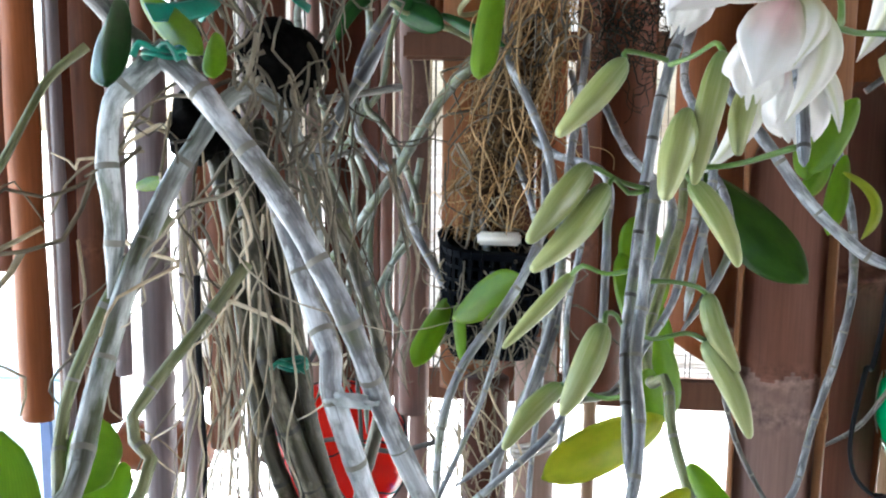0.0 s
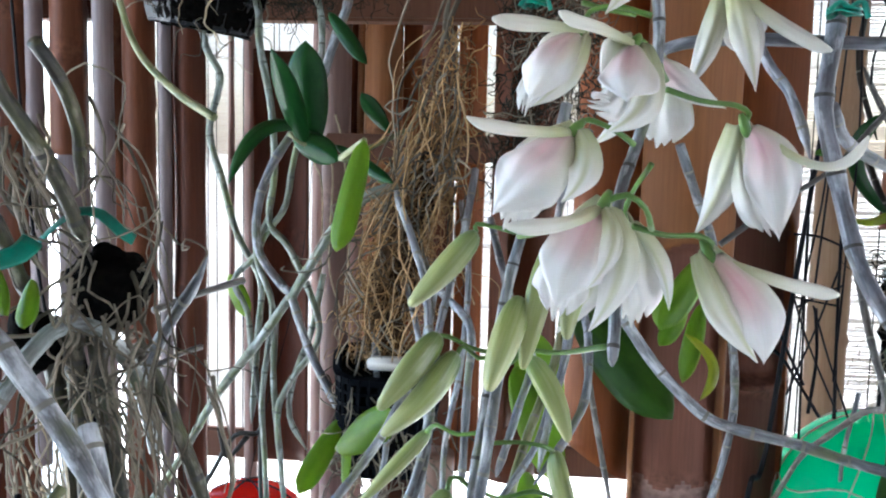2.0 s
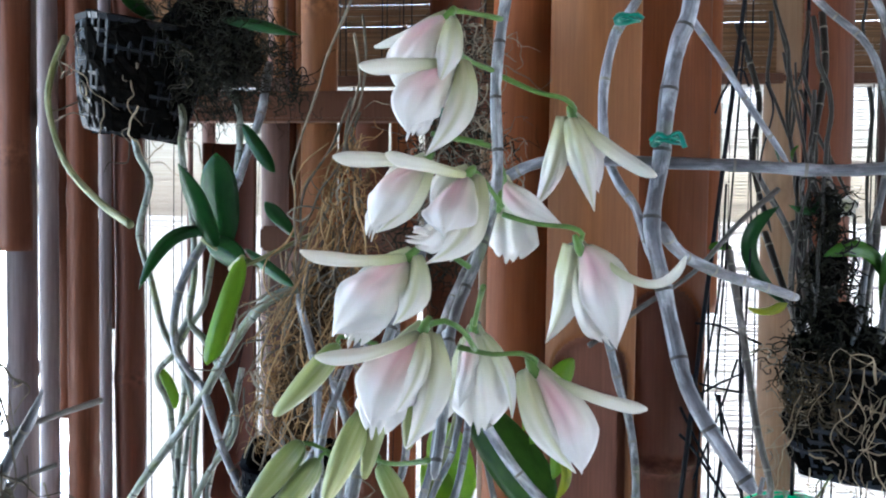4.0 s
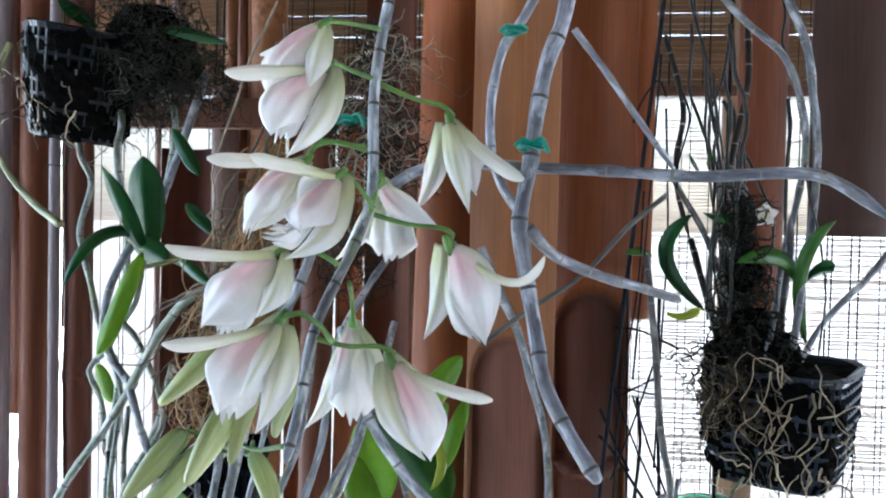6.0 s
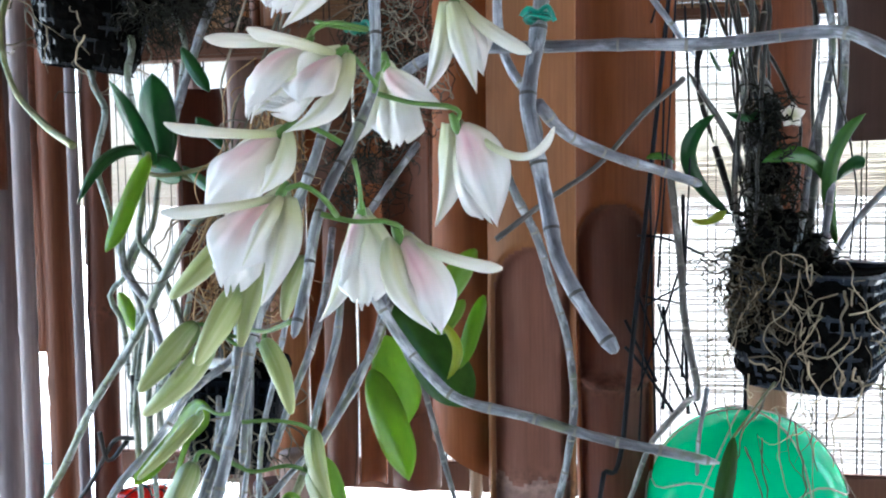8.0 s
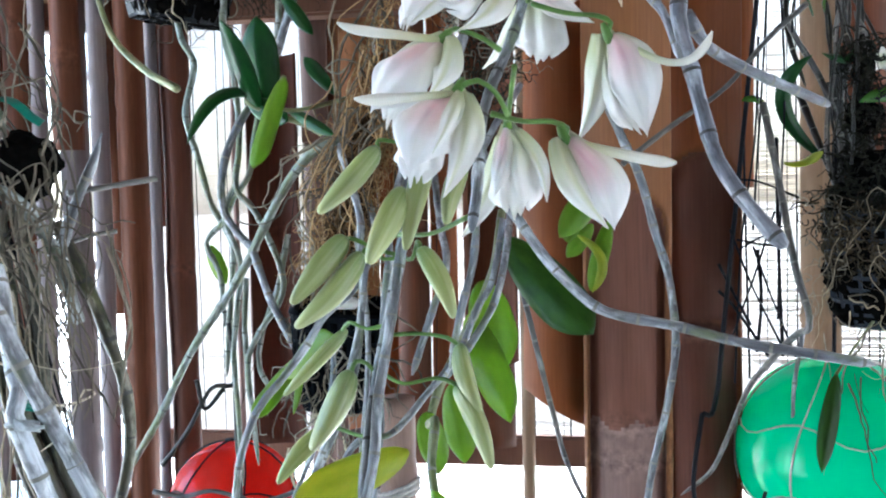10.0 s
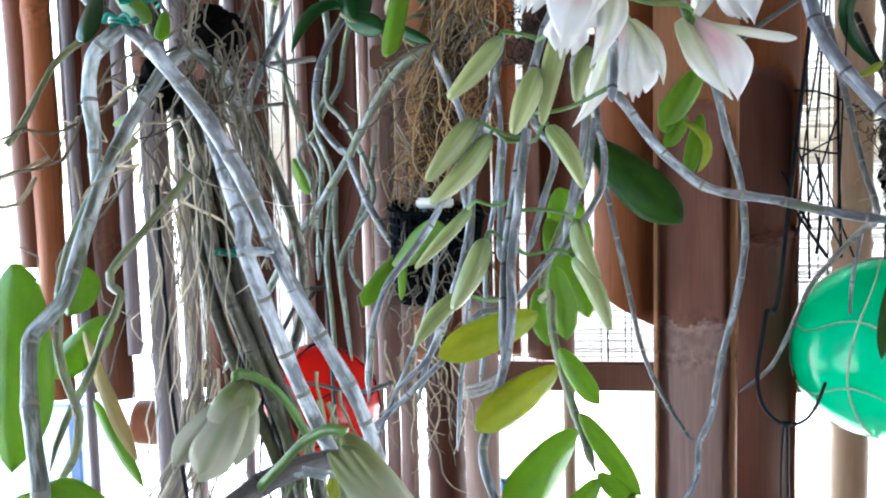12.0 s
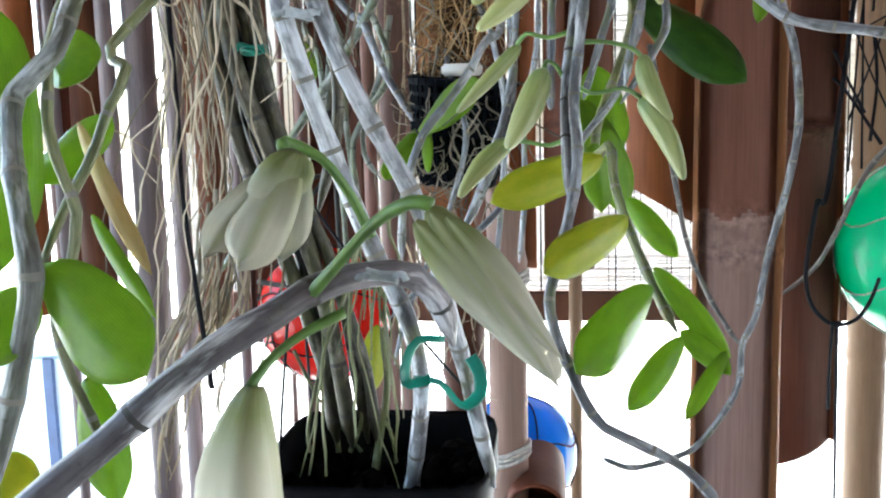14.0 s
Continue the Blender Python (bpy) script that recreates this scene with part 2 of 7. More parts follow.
def petal_material(name, tipc, basec, throat, amount=0.45, keel=None):
    m = Mat(name, 0.5, 0.3)
    c = m.node("ShaderNodeTexCoord")
    s = m.node("ShaderNodeSeparateXYZ")
    m.link(c.outputs["UV"], s.inputs[0])
    n = m.noise(m.coords("UV", (11, 0.9, 1)), 2.0, 3)
    n2 = m.noise(m.coords("Object"), 55, 3)
    col = m.ramp(s.outputs[1], [(0.0, tuple(v * 0.8 for v in basec)), (0.16, basec), (0.36, tuple((a + b) / 2 for a, b in zip(basec, tipc))), (0.62, tipc)])
    if throat:
        d = m.node("ShaderNodeVectorMath")
        d.operation = "DISTANCE"
        d.inputs[1].default_value = (0.62, 0.22, 0)
        m.link(c.outputs["UV"], d.inputs[0])
        f = m.ramp(d.outputs["Value"], [(0.08, (0.9, 0.9, 0.9)), (0.5, (0, 0, 0))])
        col = m.mix(f, col, throat)
    if keel:
        w = m.node("ShaderNodeMath")
        w.operation = "SUBTRACT"
        w.inputs[1].default_value = 0.5
        m.link(s.outputs[0], w.inputs[0])
        a = m.node("ShaderNodeMath")
        a.operation = "ABSOLUTE"
        m.link(w.outputs[0], a.inputs[0])
        col = m.mix(m.ramp(a.outputs[0], [(0.02, (0.8, 0.8, 0.8)), (0.16, (0, 0, 0))]), col, keel)
    col = m.mix(m.ramp(n, [(0.40, (0, 0, 0)), (0.66, (0.28, 0.28, 0.28))]), col, tuple(a * 0.55 + b * 0.42 for a, b in zip(tipc, basec)))
    col = m.mix(m.ramp(n2, [(0.4, (0, 0, 0)), (0.75, (0.05, 0.05, 0.05))]), col, (0.80, 0.62, 0.68))
    m.color(col)
    m.bump(n, 0.2, 0.0008)
    m.translucent(col, amount)
    return m.m


M_PETAL = petal_material("petal_white", (0.90, 0.88, 0.87), (0.66, 0.67, 0.45), None, 0.35)
M_SEPAL = petal_material("sepal_cream", (0.87, 0.85, 0.82), (0.55, 0.57, 0.32), None, 0.3, (0.64, 0.64, 0.42))
M_STRAP = petal_material("sepal_pale", (0.88, 0.86, 0.80), (0.58, 0.60, 0.34), None, 0.3)
M_LIP = petal_material("petal_pink", (0.88, 0.86, 0.85), (0.70, 0.67, 0.52), (0.80, 0.52, 0.58), 0.3)


def bud_material():
    m = Mat("bud_skin", 0.3)
    c = m.node("ShaderNodeTexCoord")
    s = m.node("ShaderNodeSeparateXYZ")
    m.link(c.outputs["UV"], s.inputs[0])
    stripe = m.noise(m.coords("UV", (16, 0.9, 1)), 1.0, 3)
    col = m.ramp(s.outputs[1], [(0.0, (0.10, 0.18, 0.035)), (0.3, (0.25, 0.30, 0.085)), (1.0, (0.38, 0.41, 0.16))])
    col = m.mix(m.ramp(stripe, [(0.38, (0, 0, 0)), (0.70, (0.45, 0.45, 0.45))]), col, (0.54, 0.54, 0.33))
    col = m.scaled(col, m.random(0.85, 1.15))
    m.color(col)
    m.bump(stripe, 0.4, 0.001)
    m.translucent(col, 0.15)
    return m.m


M_BUD = bud_material()
M_BUD_PALE = petal_material("bud_opening", (0.58, 0.56, 0.44), (0.19, 0.22, 0.06), None, 0.3, (0.40, 0.42, 0.22))


def ball_material(name, col):
    m = Mat(name, 0.12)
    n = m.noise(m.coords("Object"), 9, 4)
    c = m.ramp(n, [(0.3, tuple(v * 0.75 for v in col)), (0.7, col)])
    m.color(c)
    m.roughness(n, 0.08, 0.22)
    m.translucent(c, 0.45)
    return m.m


M_BALL_GREEN = ball_material("green_float", (0.06, 0.72, 0.40))
M_BALL_RED = ball_material("red_float", (0.68, 0.0213, 0.0127))
M_BALL_BLUE = ball_material("blue_float", (0.03, 0.28, 0.80))


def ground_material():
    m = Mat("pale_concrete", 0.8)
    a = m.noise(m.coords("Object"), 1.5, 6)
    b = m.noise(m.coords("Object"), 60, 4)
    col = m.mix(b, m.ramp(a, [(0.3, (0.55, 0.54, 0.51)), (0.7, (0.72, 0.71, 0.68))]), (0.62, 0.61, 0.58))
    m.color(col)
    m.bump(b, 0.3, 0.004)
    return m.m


M_GROUND = ground_material()


# ---- builders ----
def part(name, bm, material, parent, label="", kind="", smooth=True):
    me = bpy.data.meshes.new(name)
    bm.to_mesh(me)
    bm.free()
    for mm in material if isinstance(material, (list, tuple)) else [material]:
        me.materials.append(mm)
    if smooth:
        me.polygons.foreach_set("use_smooth", [True] * len(me.polygons))
    ob = new(name, me)
    if parent is not None:
        ob.parent = parent
        ob.matrix_parent_inverse = parent.matrix_world.inverted()
    return tagged(ob, label, kind=kind)


def thing(name, place, label, category, group="", kind=""):
    ob = new(name)
    ob.empty_display_size = 0.03
    ob.matrix_world = Matrix.Translation(place)
    return tagged(ob, label, category, group, kind)


def spline(points, step=0.006):
    """Points along a smooth curve through the given ones, and the way along it."""
    p = [Vector(q) for q in points]
    if len(p) == 2:
        p = [p[0], p[0].lerp(p[1], 0.5), p[1]]
    p = [2 * p[0] - p[1]] + p + [2 * p[-1] - p[-2]]
    out = []
    for a, b, c, d in zip(p, p[1:], p[2:], p[3:]):
        n = max(2, int((c - b).length / step))
        for i in range(n):
            t = i / n
            out.append(0.5 * (2 * b + (c - a) * t + (2 * a - 5 * b + 4 * c - d) * t * t + (3 * b - a - 3 * c + d) * t * t * t))
    out.append(p[-2].copy())
    way = [0.0]
    for a, b in zip(out, out[1:]):
        way.append(way[-1] + (b - a).length)
    return out, way


def sweep(bm, points, radii, sides=8, cap=True, marks=(), flat=1.0):
    """A tube along points. marks: rings whose faces take the second material."""
    uvl = bm.loops.layers.uv.verify()
    t0 = (points[1] - points[0]).normalized()
    u = t0.orthogonal().normalized()
    rings, way = [], 0.0
    ways = []
    for i, p in enumerate(points):
        t = (points[min(i + 1, len(points) - 1)] - points[max(i - 1, 0)]).normalized()
        u = (u - t * u.dot(t)).normalized()
        v = t.cross(u)
        if i:
            way += (p - points[i - 1]).length
        ways.append(way)
        rings.append([bm.verts.new(p + radii[i] * (math.cos(a) * u + flat * math.sin(a) * v)) for a in (2 * math.pi * k / sides for k in range(sides))])
    for i, (a, b) in enumerate(zip(rings, rings[1:])):
        for k in range(sides):
            f = bm.faces.new((a[k], a[(k + 1) % sides], b[(k + 1) % sides], b[k]))
            f.material_index = 1 if i in marks else 0
            for loop, (uu, vv) in zip(f.loops, ((k, i), (k + 1, i), (k + 1, i + 1), (k, i + 1))):
                loop[uvl].uv = (uu / sides, ways[vv])
    if cap:
        bm.faces.new(rings[0][::-1])
        bm.faces.new(rings[-1])
    return rings


def cane(plant, radius, points, material=None, gap=0.026, taper=0.8, name="cane", label="", ring=None, rng=random.Random(5)):
    """A jointed orchid cane with swollen, dark-ringed nodes."""
    pts, way = spline(points, 0.004)
    total = way[-1]
    nodes, s = [], gap * rng.uniform(0.3, 0.9)
    while s < total - 0.006:
        nodes.append(s)
        s += gap * rng.uniform(0.8, 1.2)
    marks_at = sorted(set([0.0, total] + [s + d for s in nodes for d in (-0.004, -0.0009, 0.0009, 0.006) if 0 < s + d < total] + [total * i / max(2, int(total / 0.009)) for i in range(1, max(2, int(total / 0.009)))]))
    marks_at = [s for i, s in enumerate(marks_at) if i == 0 or s - marks_at[i - 1] > 0.0006]
    rp, rr, marks, j = [], [], set(), 0
    for i, s in enumerate(marks_at):
        while j < len(way) - 2 and way[j + 1] < s:
            j += 1
        f = (s - way[j]) / max(1e-9, way[j + 1] - way[j])
        p = pts[j].lerp(pts[j + 1], f)
        near = min((abs(s - n) for n in nodes), default=1)
        swell = 1.0 + 0.09 * math.exp(-((near / 0.0022) ** 2)) + 0.05 * math.sin(s * 190 + radius * 9e3)
        rp.append(p)
        rr.append(radius * swell * (1 - (1 - taper) * s / total))
        if any(abs(s + 0.0009 - n) < 0.0004 for n in nodes):
            marks.add(i)
    rr[-2] *= 0.75
    rr[-1] *= 0.2
    bm = bmesh.new()
    sweep(bm, rp, rr, 9, True, marks)
    return part(name, bm, [material or M_CANE, ring or M_RING_PALE], plant, label)


def ribbon(plant, points, width, material=None, name="ribbon"):
    pts, way = spline(points, 0.003)
    bm = bmesh.new()
    sweep(bm, pts, [width * 0.06] * len(pts), 8, True, (), 8.0)
    return part(name, bm, material or M_TIE, plant, "teal plastic ribbon")


def stalk(plant, radius, points, material=None, name="pedicel", sides=6):
    pts, way = spline(points, 0.004)
    bm = bmesh.new()
    sweep(bm, pts, [radius * (1 + 0.25 * abs(2 * w / way[-1] - 1)) for w in way], sides)
    return part(name, bm, material or M_STALK, plant)


def blade_mesh(base, tip, width, facing, cup=0.25, bend=0.0, ruffle=0.0, belly=0.45, sharp=1.0, twist=0.0, nu=8, nv=16, seed=0, fold=0.0, via=None, frill=0.0, point=1.5, pleat=0.0, teeth=0, blunt=0.0, neck=0.0):
    """A petal or leaf: a curved sheet from base to tip whose face looks along facing."""
    base, tip, facing = Vector(base), Vector(tip), Vector(facing)
    axis = tip - base
    length = axis.length
    mid = base.lerp(tip, 0.5) + facing.normalized() * bend * length if via is None else Vector(via) * 2 - base.lerp(tip, 0.5)
    bm = bmesh.new()
    uvl = bm.loops.layers.uv.verify()
    rng = random.Random(seed)
    ph = rng.uniform(0, 6)
    rows = []
    for j in range(nv + 1):
        t = j / nv
        p = base * (1 - t) ** 2 + mid * 2 * t * (1 - t) + tip * t * t
        d = ((mid - base) * 2 * (1 - t) + (tip - mid) * 2 * t).normalized()
        s = d.cross(facing).normalized()
        n = s.cross(d)
        a = twist * (t - 0.3)
        s, n = s * math.cos(a) + n * math.sin(a), n * math.cos(a) - s * math.sin(a)
        q = max(0.0, (t - belly) / (1 - belly))
        w = width * 0.5 * (neck + (1 - neck) * math.sin(math.pi / 2 * t / belly) ** sharp if t < belly else 1 - (1 - blunt) * q ** point)
        w = max(w, width * 0.06 * (1 - t))
        row = []
        for i in range(nu + 1):
            u = 2 * i / nu - 1
            rz = -cup * w * u * u - fold * w * abs(u) + ruffle * w * math.sin(ph + 9 * t + 5 * u) * abs(u) ** 1.5
            if pleat:
                rz += pleat * w * math.cos(8.5 * u + ph) * math.sin(math.pi * t) + pleat * 1.6 * w * noise.noise(Vector((2.2 * u, 5 * t, ph * 7)))
            jag = frill * length * t ** 4 * (math.sin(5.3 * u + ph) + 0.6 * math.sin(13 * u + 2 * ph)) if frill else 0.0
            if teeth:
                h = (teeth * (u + 1) / 2 + 0.25 * math.sin(ph)) % 1.0
                jag += length * max(0.0, (t - 0.66) / 0.34) ** 1.5 * (0.17 * (1 - abs(2 * h - 1)) - 0.10 * abs(u) ** 1.6 - 0.05)
            row.append(bm.verts.new(p + s * (w * u) + n * rz + d * jag))
        rows.append(row)
    for j in range(nv):
        for i in range(nu):
            f = bm.faces.new((rows[j][i], rows[j][i + 1], rows[j + 1][i + 1], rows[j + 1][i]))
            for loop, (a, b) in zip(f.loops, ((i, j), (i + 1, j), (i + 1, j + 1), (i, j + 1))):
                loop[uvl].uv = (a / nu, b / nv)
    bmesh.ops.remove_doubles(bm, verts=bm.verts, dist=1e-6)
    return bm


TO_VIEW = Vector((0.0, -1.0, 0.08))


def thick(ob, mm):
    s = ob.modifiers.new("thickness", "SOLIDIFY")
    s.thickness, s.offset = mm / 1000, 0
    return ob


def leaf(plant, base, tip, width, material=None, facing=None, bend=0.09, label="", seed=0, via=None, fold=0.24, sharp=0.45, belly=0.52, twist=0.45, point=3.2):
    rng = random.Random(seed)
    facing = facing or TO_VIEW + Vector((rng.uniform(-0.35, 0.35), 0, rng.uniform(-0.2, 0.5)))
    twist *= rng.choice((-1, 1)) * rng.uniform(0.5, 1.4)
    ob = part("leaf", blade_mesh(base, tip, width * 0.9, facing, 0.15, bend, 0.05, belly, sharp, twist, 8, 18, seed, fold, via, 0.0, point), material or M_LEAF, plant, label)
    return thick(ob, 0.7)


def bud(plant, base, tip, width, seed=0, name="bud", opening=False, neck=False):
    """A closed flower bud: a ribbed spindle with a pointed, slightly bent tip."""
    base, tip = Vector(base), Vector(tip)
    rng = random.Random(seed)
    axis = tip - base
    side = axis.cross(TO_VIEW).normalized()
    bow = side * axis.length * rng.uniform(-0.06, 0.06)
    bm = bmesh.new()
    uvl = bm.loops.layers.uv.verify()
    d = axis.normalized()
    u = d.orthogonal().normalized()
    v = d.cross(u)
    prof = [(0, 0.22), (0.02, 0.46), (0.06, 0.68), (0.13, 0.86), (0.25, 0.97), (0.40, 1.0), (0.55, 0.94), (0.70, 0.79), (0.84, 0.60), (0.94, 0.42), (0.985, 0.26), (1.0, 0.10)]
    if opening:
        prof = [(0, 0.3), (0.03, 0.55), (0.12, 0.8), (0.28, 0.95), (0.45, 1.0), (0.62, 0.97), (0.78, 0.82), (0.9, 0.6), (0.97, 0.42), (1.0, 0.2)]
    if neck:
        prof = [(0, 0.24), (0.04, 0.34), (0.10, 0.45), (0.22, 0.62), (0.38, 0.82), (0.55, 0.95), (0.72, 1.0), (0.88, 0.9), (0.96, 0.7), (1.0, 0.4)]
    sides, ph = 24, rng.uniform(0, 6)
    rings = []
    for t, r in prof:
        c = base + axis * t + bow * math.sin(math.pi * t)
        ring = []
        for k in range(sides):
            a = 2 * math.pi * k / sides
            rr = r * width * 0.43 * (1 + (0.17 if opening else 0.10) * math.cos(3 * a + ph + 0.8 * t) + 0.02 * math.cos(7 * a + 2 * t) + 0.05 * noise.noise(Vector((2 * math.cos(a), 2 * math.sin(a), 4 * t + ph))))
            ring.append(bm.verts.new(c + rr * (math.cos(a) * u + math.sin(a) * v)))
        rings.append(ring)
    for i, (a, b) in enumerate(zip(rings, rings[1:])):
        for k in range(sides):
            f = bm.faces.new((a[k], a[(k + 1) % sides], b[(k + 1) % sides], b[k]))
            for loop, (uu, vv) in zip(f.loops, ((k, i), (k + 1, i), (k + 1, i + 1), (k, i + 1))):
                loop[uvl].uv = (uu / sides, prof[vv][0])
    bm.faces.new(rings[0][::-1])
    bm.faces.new(rings[-1])
    return part(name, bm, M_BUD_PALE if opening else M_BUD, plant, "cream-green bud about to open" if opening else "pale green-cream closed bud")


def flower(plant, base, blades, seed=0):
    """A nodding bloom. blades: kind, start, middle, tip and width of each; strap and fold are sepals, petal the broad ones, lip the ragged one."""
    rng = random.Random(seed)
    tip = max((Vector(b[3]) for b in blades if b[0] in ("petal", "lip")), key=lambda q: (q - Vector(base)).length)
    root = part("flower", cup_mesh(base, tip), M_STALK, plant, "white orchid bloom flushed pink at the throat")
    for i, (kind, start, mid, end, w) in enumerate(blades):
        turn = TO_VIEW + Vector((rng.uniform(-0.25, 0.25), 0, rng.uniform(-0.1, 0.3)))
        start = Vector(start).lerp(Vector(base), 0.35)
        if kind == "strap":
            bm = blade_mesh(start, end, w * 1.1, turn + Vector((0, 0, 0.5)), 0.35, 0.0, 0.10, 0.72, 0.8, rng.uniform(-0.5, 0.5), 10, 22, seed + i, 0.12, mid, point=3.2, pleat=0.05, blunt=0.15, neck=0.55)
            thick(part("sepal", bm, M_STRAP, root), 0.7)
        elif kind == "fold":
            bm = blade_mesh(start, end, w * 1.05, turn, 0.28, 0.0, 0.10, 0.50, 0.9, rng.uniform(-0.4, 0.4), 14, 26, seed + i, 0.36, mid, frill=0.01, point=1.35, pleat=0.07, neck=0.50)
            thick(part("sepal", bm, M_SEPAL, root), 0.7)
        elif kind == "petal":
            bm = blade_mesh(start, end, w * 1.08, turn, 0.42, 0.0, 0.10, 0.62, 1.0, rng.uniform(-0.25, 0.25), 20, 28, seed + i, 0.0, mid, frill=0.022, point=1.5, pleat=0.07, neck=0.32)
            thick(part("petal", bm, M_LIP, root), 0.6)
        else:
            bm = blade_mesh(start, end, w * 1.1, turn, 0.45, 0.0, 0.16, 0.74, 1.1, 0.1, 24, 30, seed + i, 0.0, mid, frill=0.03, point=2.2, pleat=0.13, teeth=4, blunt=0.5, neck=0.3)
            thick(part("lip", bm, M_PETAL, root), 0.5)
    far = Vector((0.0, 0.020, 0.004))
    bm = blade_mesh(Vector(base) + far * 0.25, tip.lerp(Vector(base), 0.15) + far, 0.022, -TO_VIEW, 0.6, 0.02, 0.08, 0.62, 1.0, 0.2, 12, 18, seed + 30, point=1.6, pleat=0.06, neck=0.3)
    thick(part("petal", bm, M_PETAL, root), 0.6)
    return root


def cup_mesh(base, lip):
    base, lip = Vector(base), Vector(lip)
    d = (lip - base).normalized()
    bm = bmesh.new()
    sweep(bm, [base - d * 0.005, base - d * 0.002, base + d * 0.003, base + d * 0.008], [0.0013, 0.0022, 0.0028, 0.0014], 10)
    return bm


def roots(plant, column, count, radius, seed, length=0.10, curl=0.4, material=None, spread=None, name="root_mass", down=1.0, label=""):
    """Many thin roots that start round a column of (place, half width) and wander down."""
    rng = random.Random(seed)
    bm = bmesh.new()
    col = [(Vector(p), w) for p, w in column]
    for _ in range(count):
        f = rng.random() * (len(col) - 1)
        i = min(int(f), len(col) - 2)
        f -= i
        c, w = col[i][0].lerp(col[i + 1][0], f), col[i][1] * (1 - f) + col[i + 1][1] * f
        a, r = rng.uniform(0, 2 * math.pi), w * math.sqrt(rng.random())
        p = c + Vector((math.cos(a) * r, math.sin(a) * r * 0.8, 0))
        axis = (col[i + 1][0] - col[i][0]).normalized()
        d = (axis * down + Vector((rng.gauss(0, curl), rng.gauss(0, curl), rng.gauss(0, curl)))).normalized()
        pts = [p.copy()]
        n = rng.randint(6, 11)
        step = length * rng.uniform(0.5, 1.3) / n
        for _ in range(n):
            d = (d * 0.55 + axis * 0.5 * down * (1 - min(0.8, curl)) + Vector((rng.gauss(0, curl), rng.gauss(0, curl), rng.gauss(0, curl))) * 0.9).normalized()
            p = p + d * step
            pts.append(p.copy())
        q, way = spline(pts, step * 0.5)
        rad = radius * rng.uniform(0.55, 1.4)
        sweep(bm, q, [rad * (1 - 0.6 * w / way[-1]) for w in way], 5, False)
    return part(name, bm, material or M_ROOT, plant, label, "stuff")


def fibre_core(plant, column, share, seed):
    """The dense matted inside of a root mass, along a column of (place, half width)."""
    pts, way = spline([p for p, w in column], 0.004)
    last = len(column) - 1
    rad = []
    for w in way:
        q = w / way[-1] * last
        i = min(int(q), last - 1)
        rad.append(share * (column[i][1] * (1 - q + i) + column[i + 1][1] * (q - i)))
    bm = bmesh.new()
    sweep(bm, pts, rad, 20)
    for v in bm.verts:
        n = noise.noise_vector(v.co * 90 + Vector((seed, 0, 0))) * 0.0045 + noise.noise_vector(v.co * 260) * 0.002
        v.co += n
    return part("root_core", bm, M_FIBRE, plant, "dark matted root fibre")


def hanging_roots(plant, column, count, radius, seed, material, start=0.4, least=0.3, wave=0.004, name="hanging_root"):
    """Long roots that hang side by side down a column of (place, half width). start: share of the column in which
    they begin; least: the shortest share of it that one covers."""
    rng = random.Random(seed)
    bm = bmesh.new()
    col = [(Vector(p), w) for p, w in column]
    last = len(col) - 1
    for _ in range(count):
        a, r = rng.uniform(0, 2 * math.pi), math.sqrt(rng.random())
        ox, oy = math.cos(a) * r, math.sin(a) * r
        f0 = rng.random() * start * last
        f1 = min(last, f0 + (least + (1 - least) * rng.random()) * last)
        n = max(5, int((f1 - f0) * 5))
        off, drift = Vector((0, 0, 0)), Vector((0, 0, 0))
        pts = []
        for k in range(n + 1):
            f = f0 + (f1 - f0) * k / n
            i = min(int(f), last - 1)
            c, w = col[i][0].lerp(col[i + 1][0], f - i), col[i][1] * (1 - f + i) + col[i + 1][1] * (f - i)
            drift = drift * 0.75 + Vector((rng.gauss(0, 1), rng.gauss(0, 1), 0)) * wave * 0.45
            off = off * 0.85 + drift
            pts.append(c + Vector((ox * w, oy * w * 0.8, 0)) + off)
        q, way = spline(pts, 0.006)
        rad = radius * rng.uniform(0.5, 1.45)
        sweep(bm, q, [rad * (1.1 - 0.5 * w / way[-1] + 0.12 * math.sin(w * 400 + a)) for w in way], 5, False)
    return part(name, bm, material, plant, "", "stuff")


def box(bm, lo, hi, bevel=0.0):
    r = bmesh.ops.create_cube(bm, size=1.0)
    lo, hi = Vector(lo), Vector(hi)
    for v in r["verts"]:
        v.co = Vector(((lo[k] + hi[k]) / 2 + v.co[k] * (hi[k] - lo[k]) for k in range(3)))
    if bevel:
        bmesh.ops.bevel(bm, geom=list({e for v in r["verts"] for e in v.link_edges}), offset=bevel, segments=2, affect="EDGES")
    return r["verts"]


def bar(bm, a, b, w, d=None):
    """A straight bar of width w and depth d from a to b."""
    a, b = Vector(a), Vector(b)
    t = (b - a).normalized()
    u = t.cross(Vector((0.31, 0.83, 0.27))).normalized()
    v = t.cross(u)
    d = d or w
    q = [bm.verts.new(p + u * su * w / 2 + v * sv * d / 2) for p in (a, b) for su, sv in ((-1, -1), (1, -1), (1, 1), (-1, 1))]
    for f in ((3, 2, 1, 0), (4, 5, 6, 7), (0, 1, 5, 4), (1, 2, 6, 5), (2, 3, 7, 6), (3, 0, 4, 7)):
        bm.faces.new([q[i] for i in f])


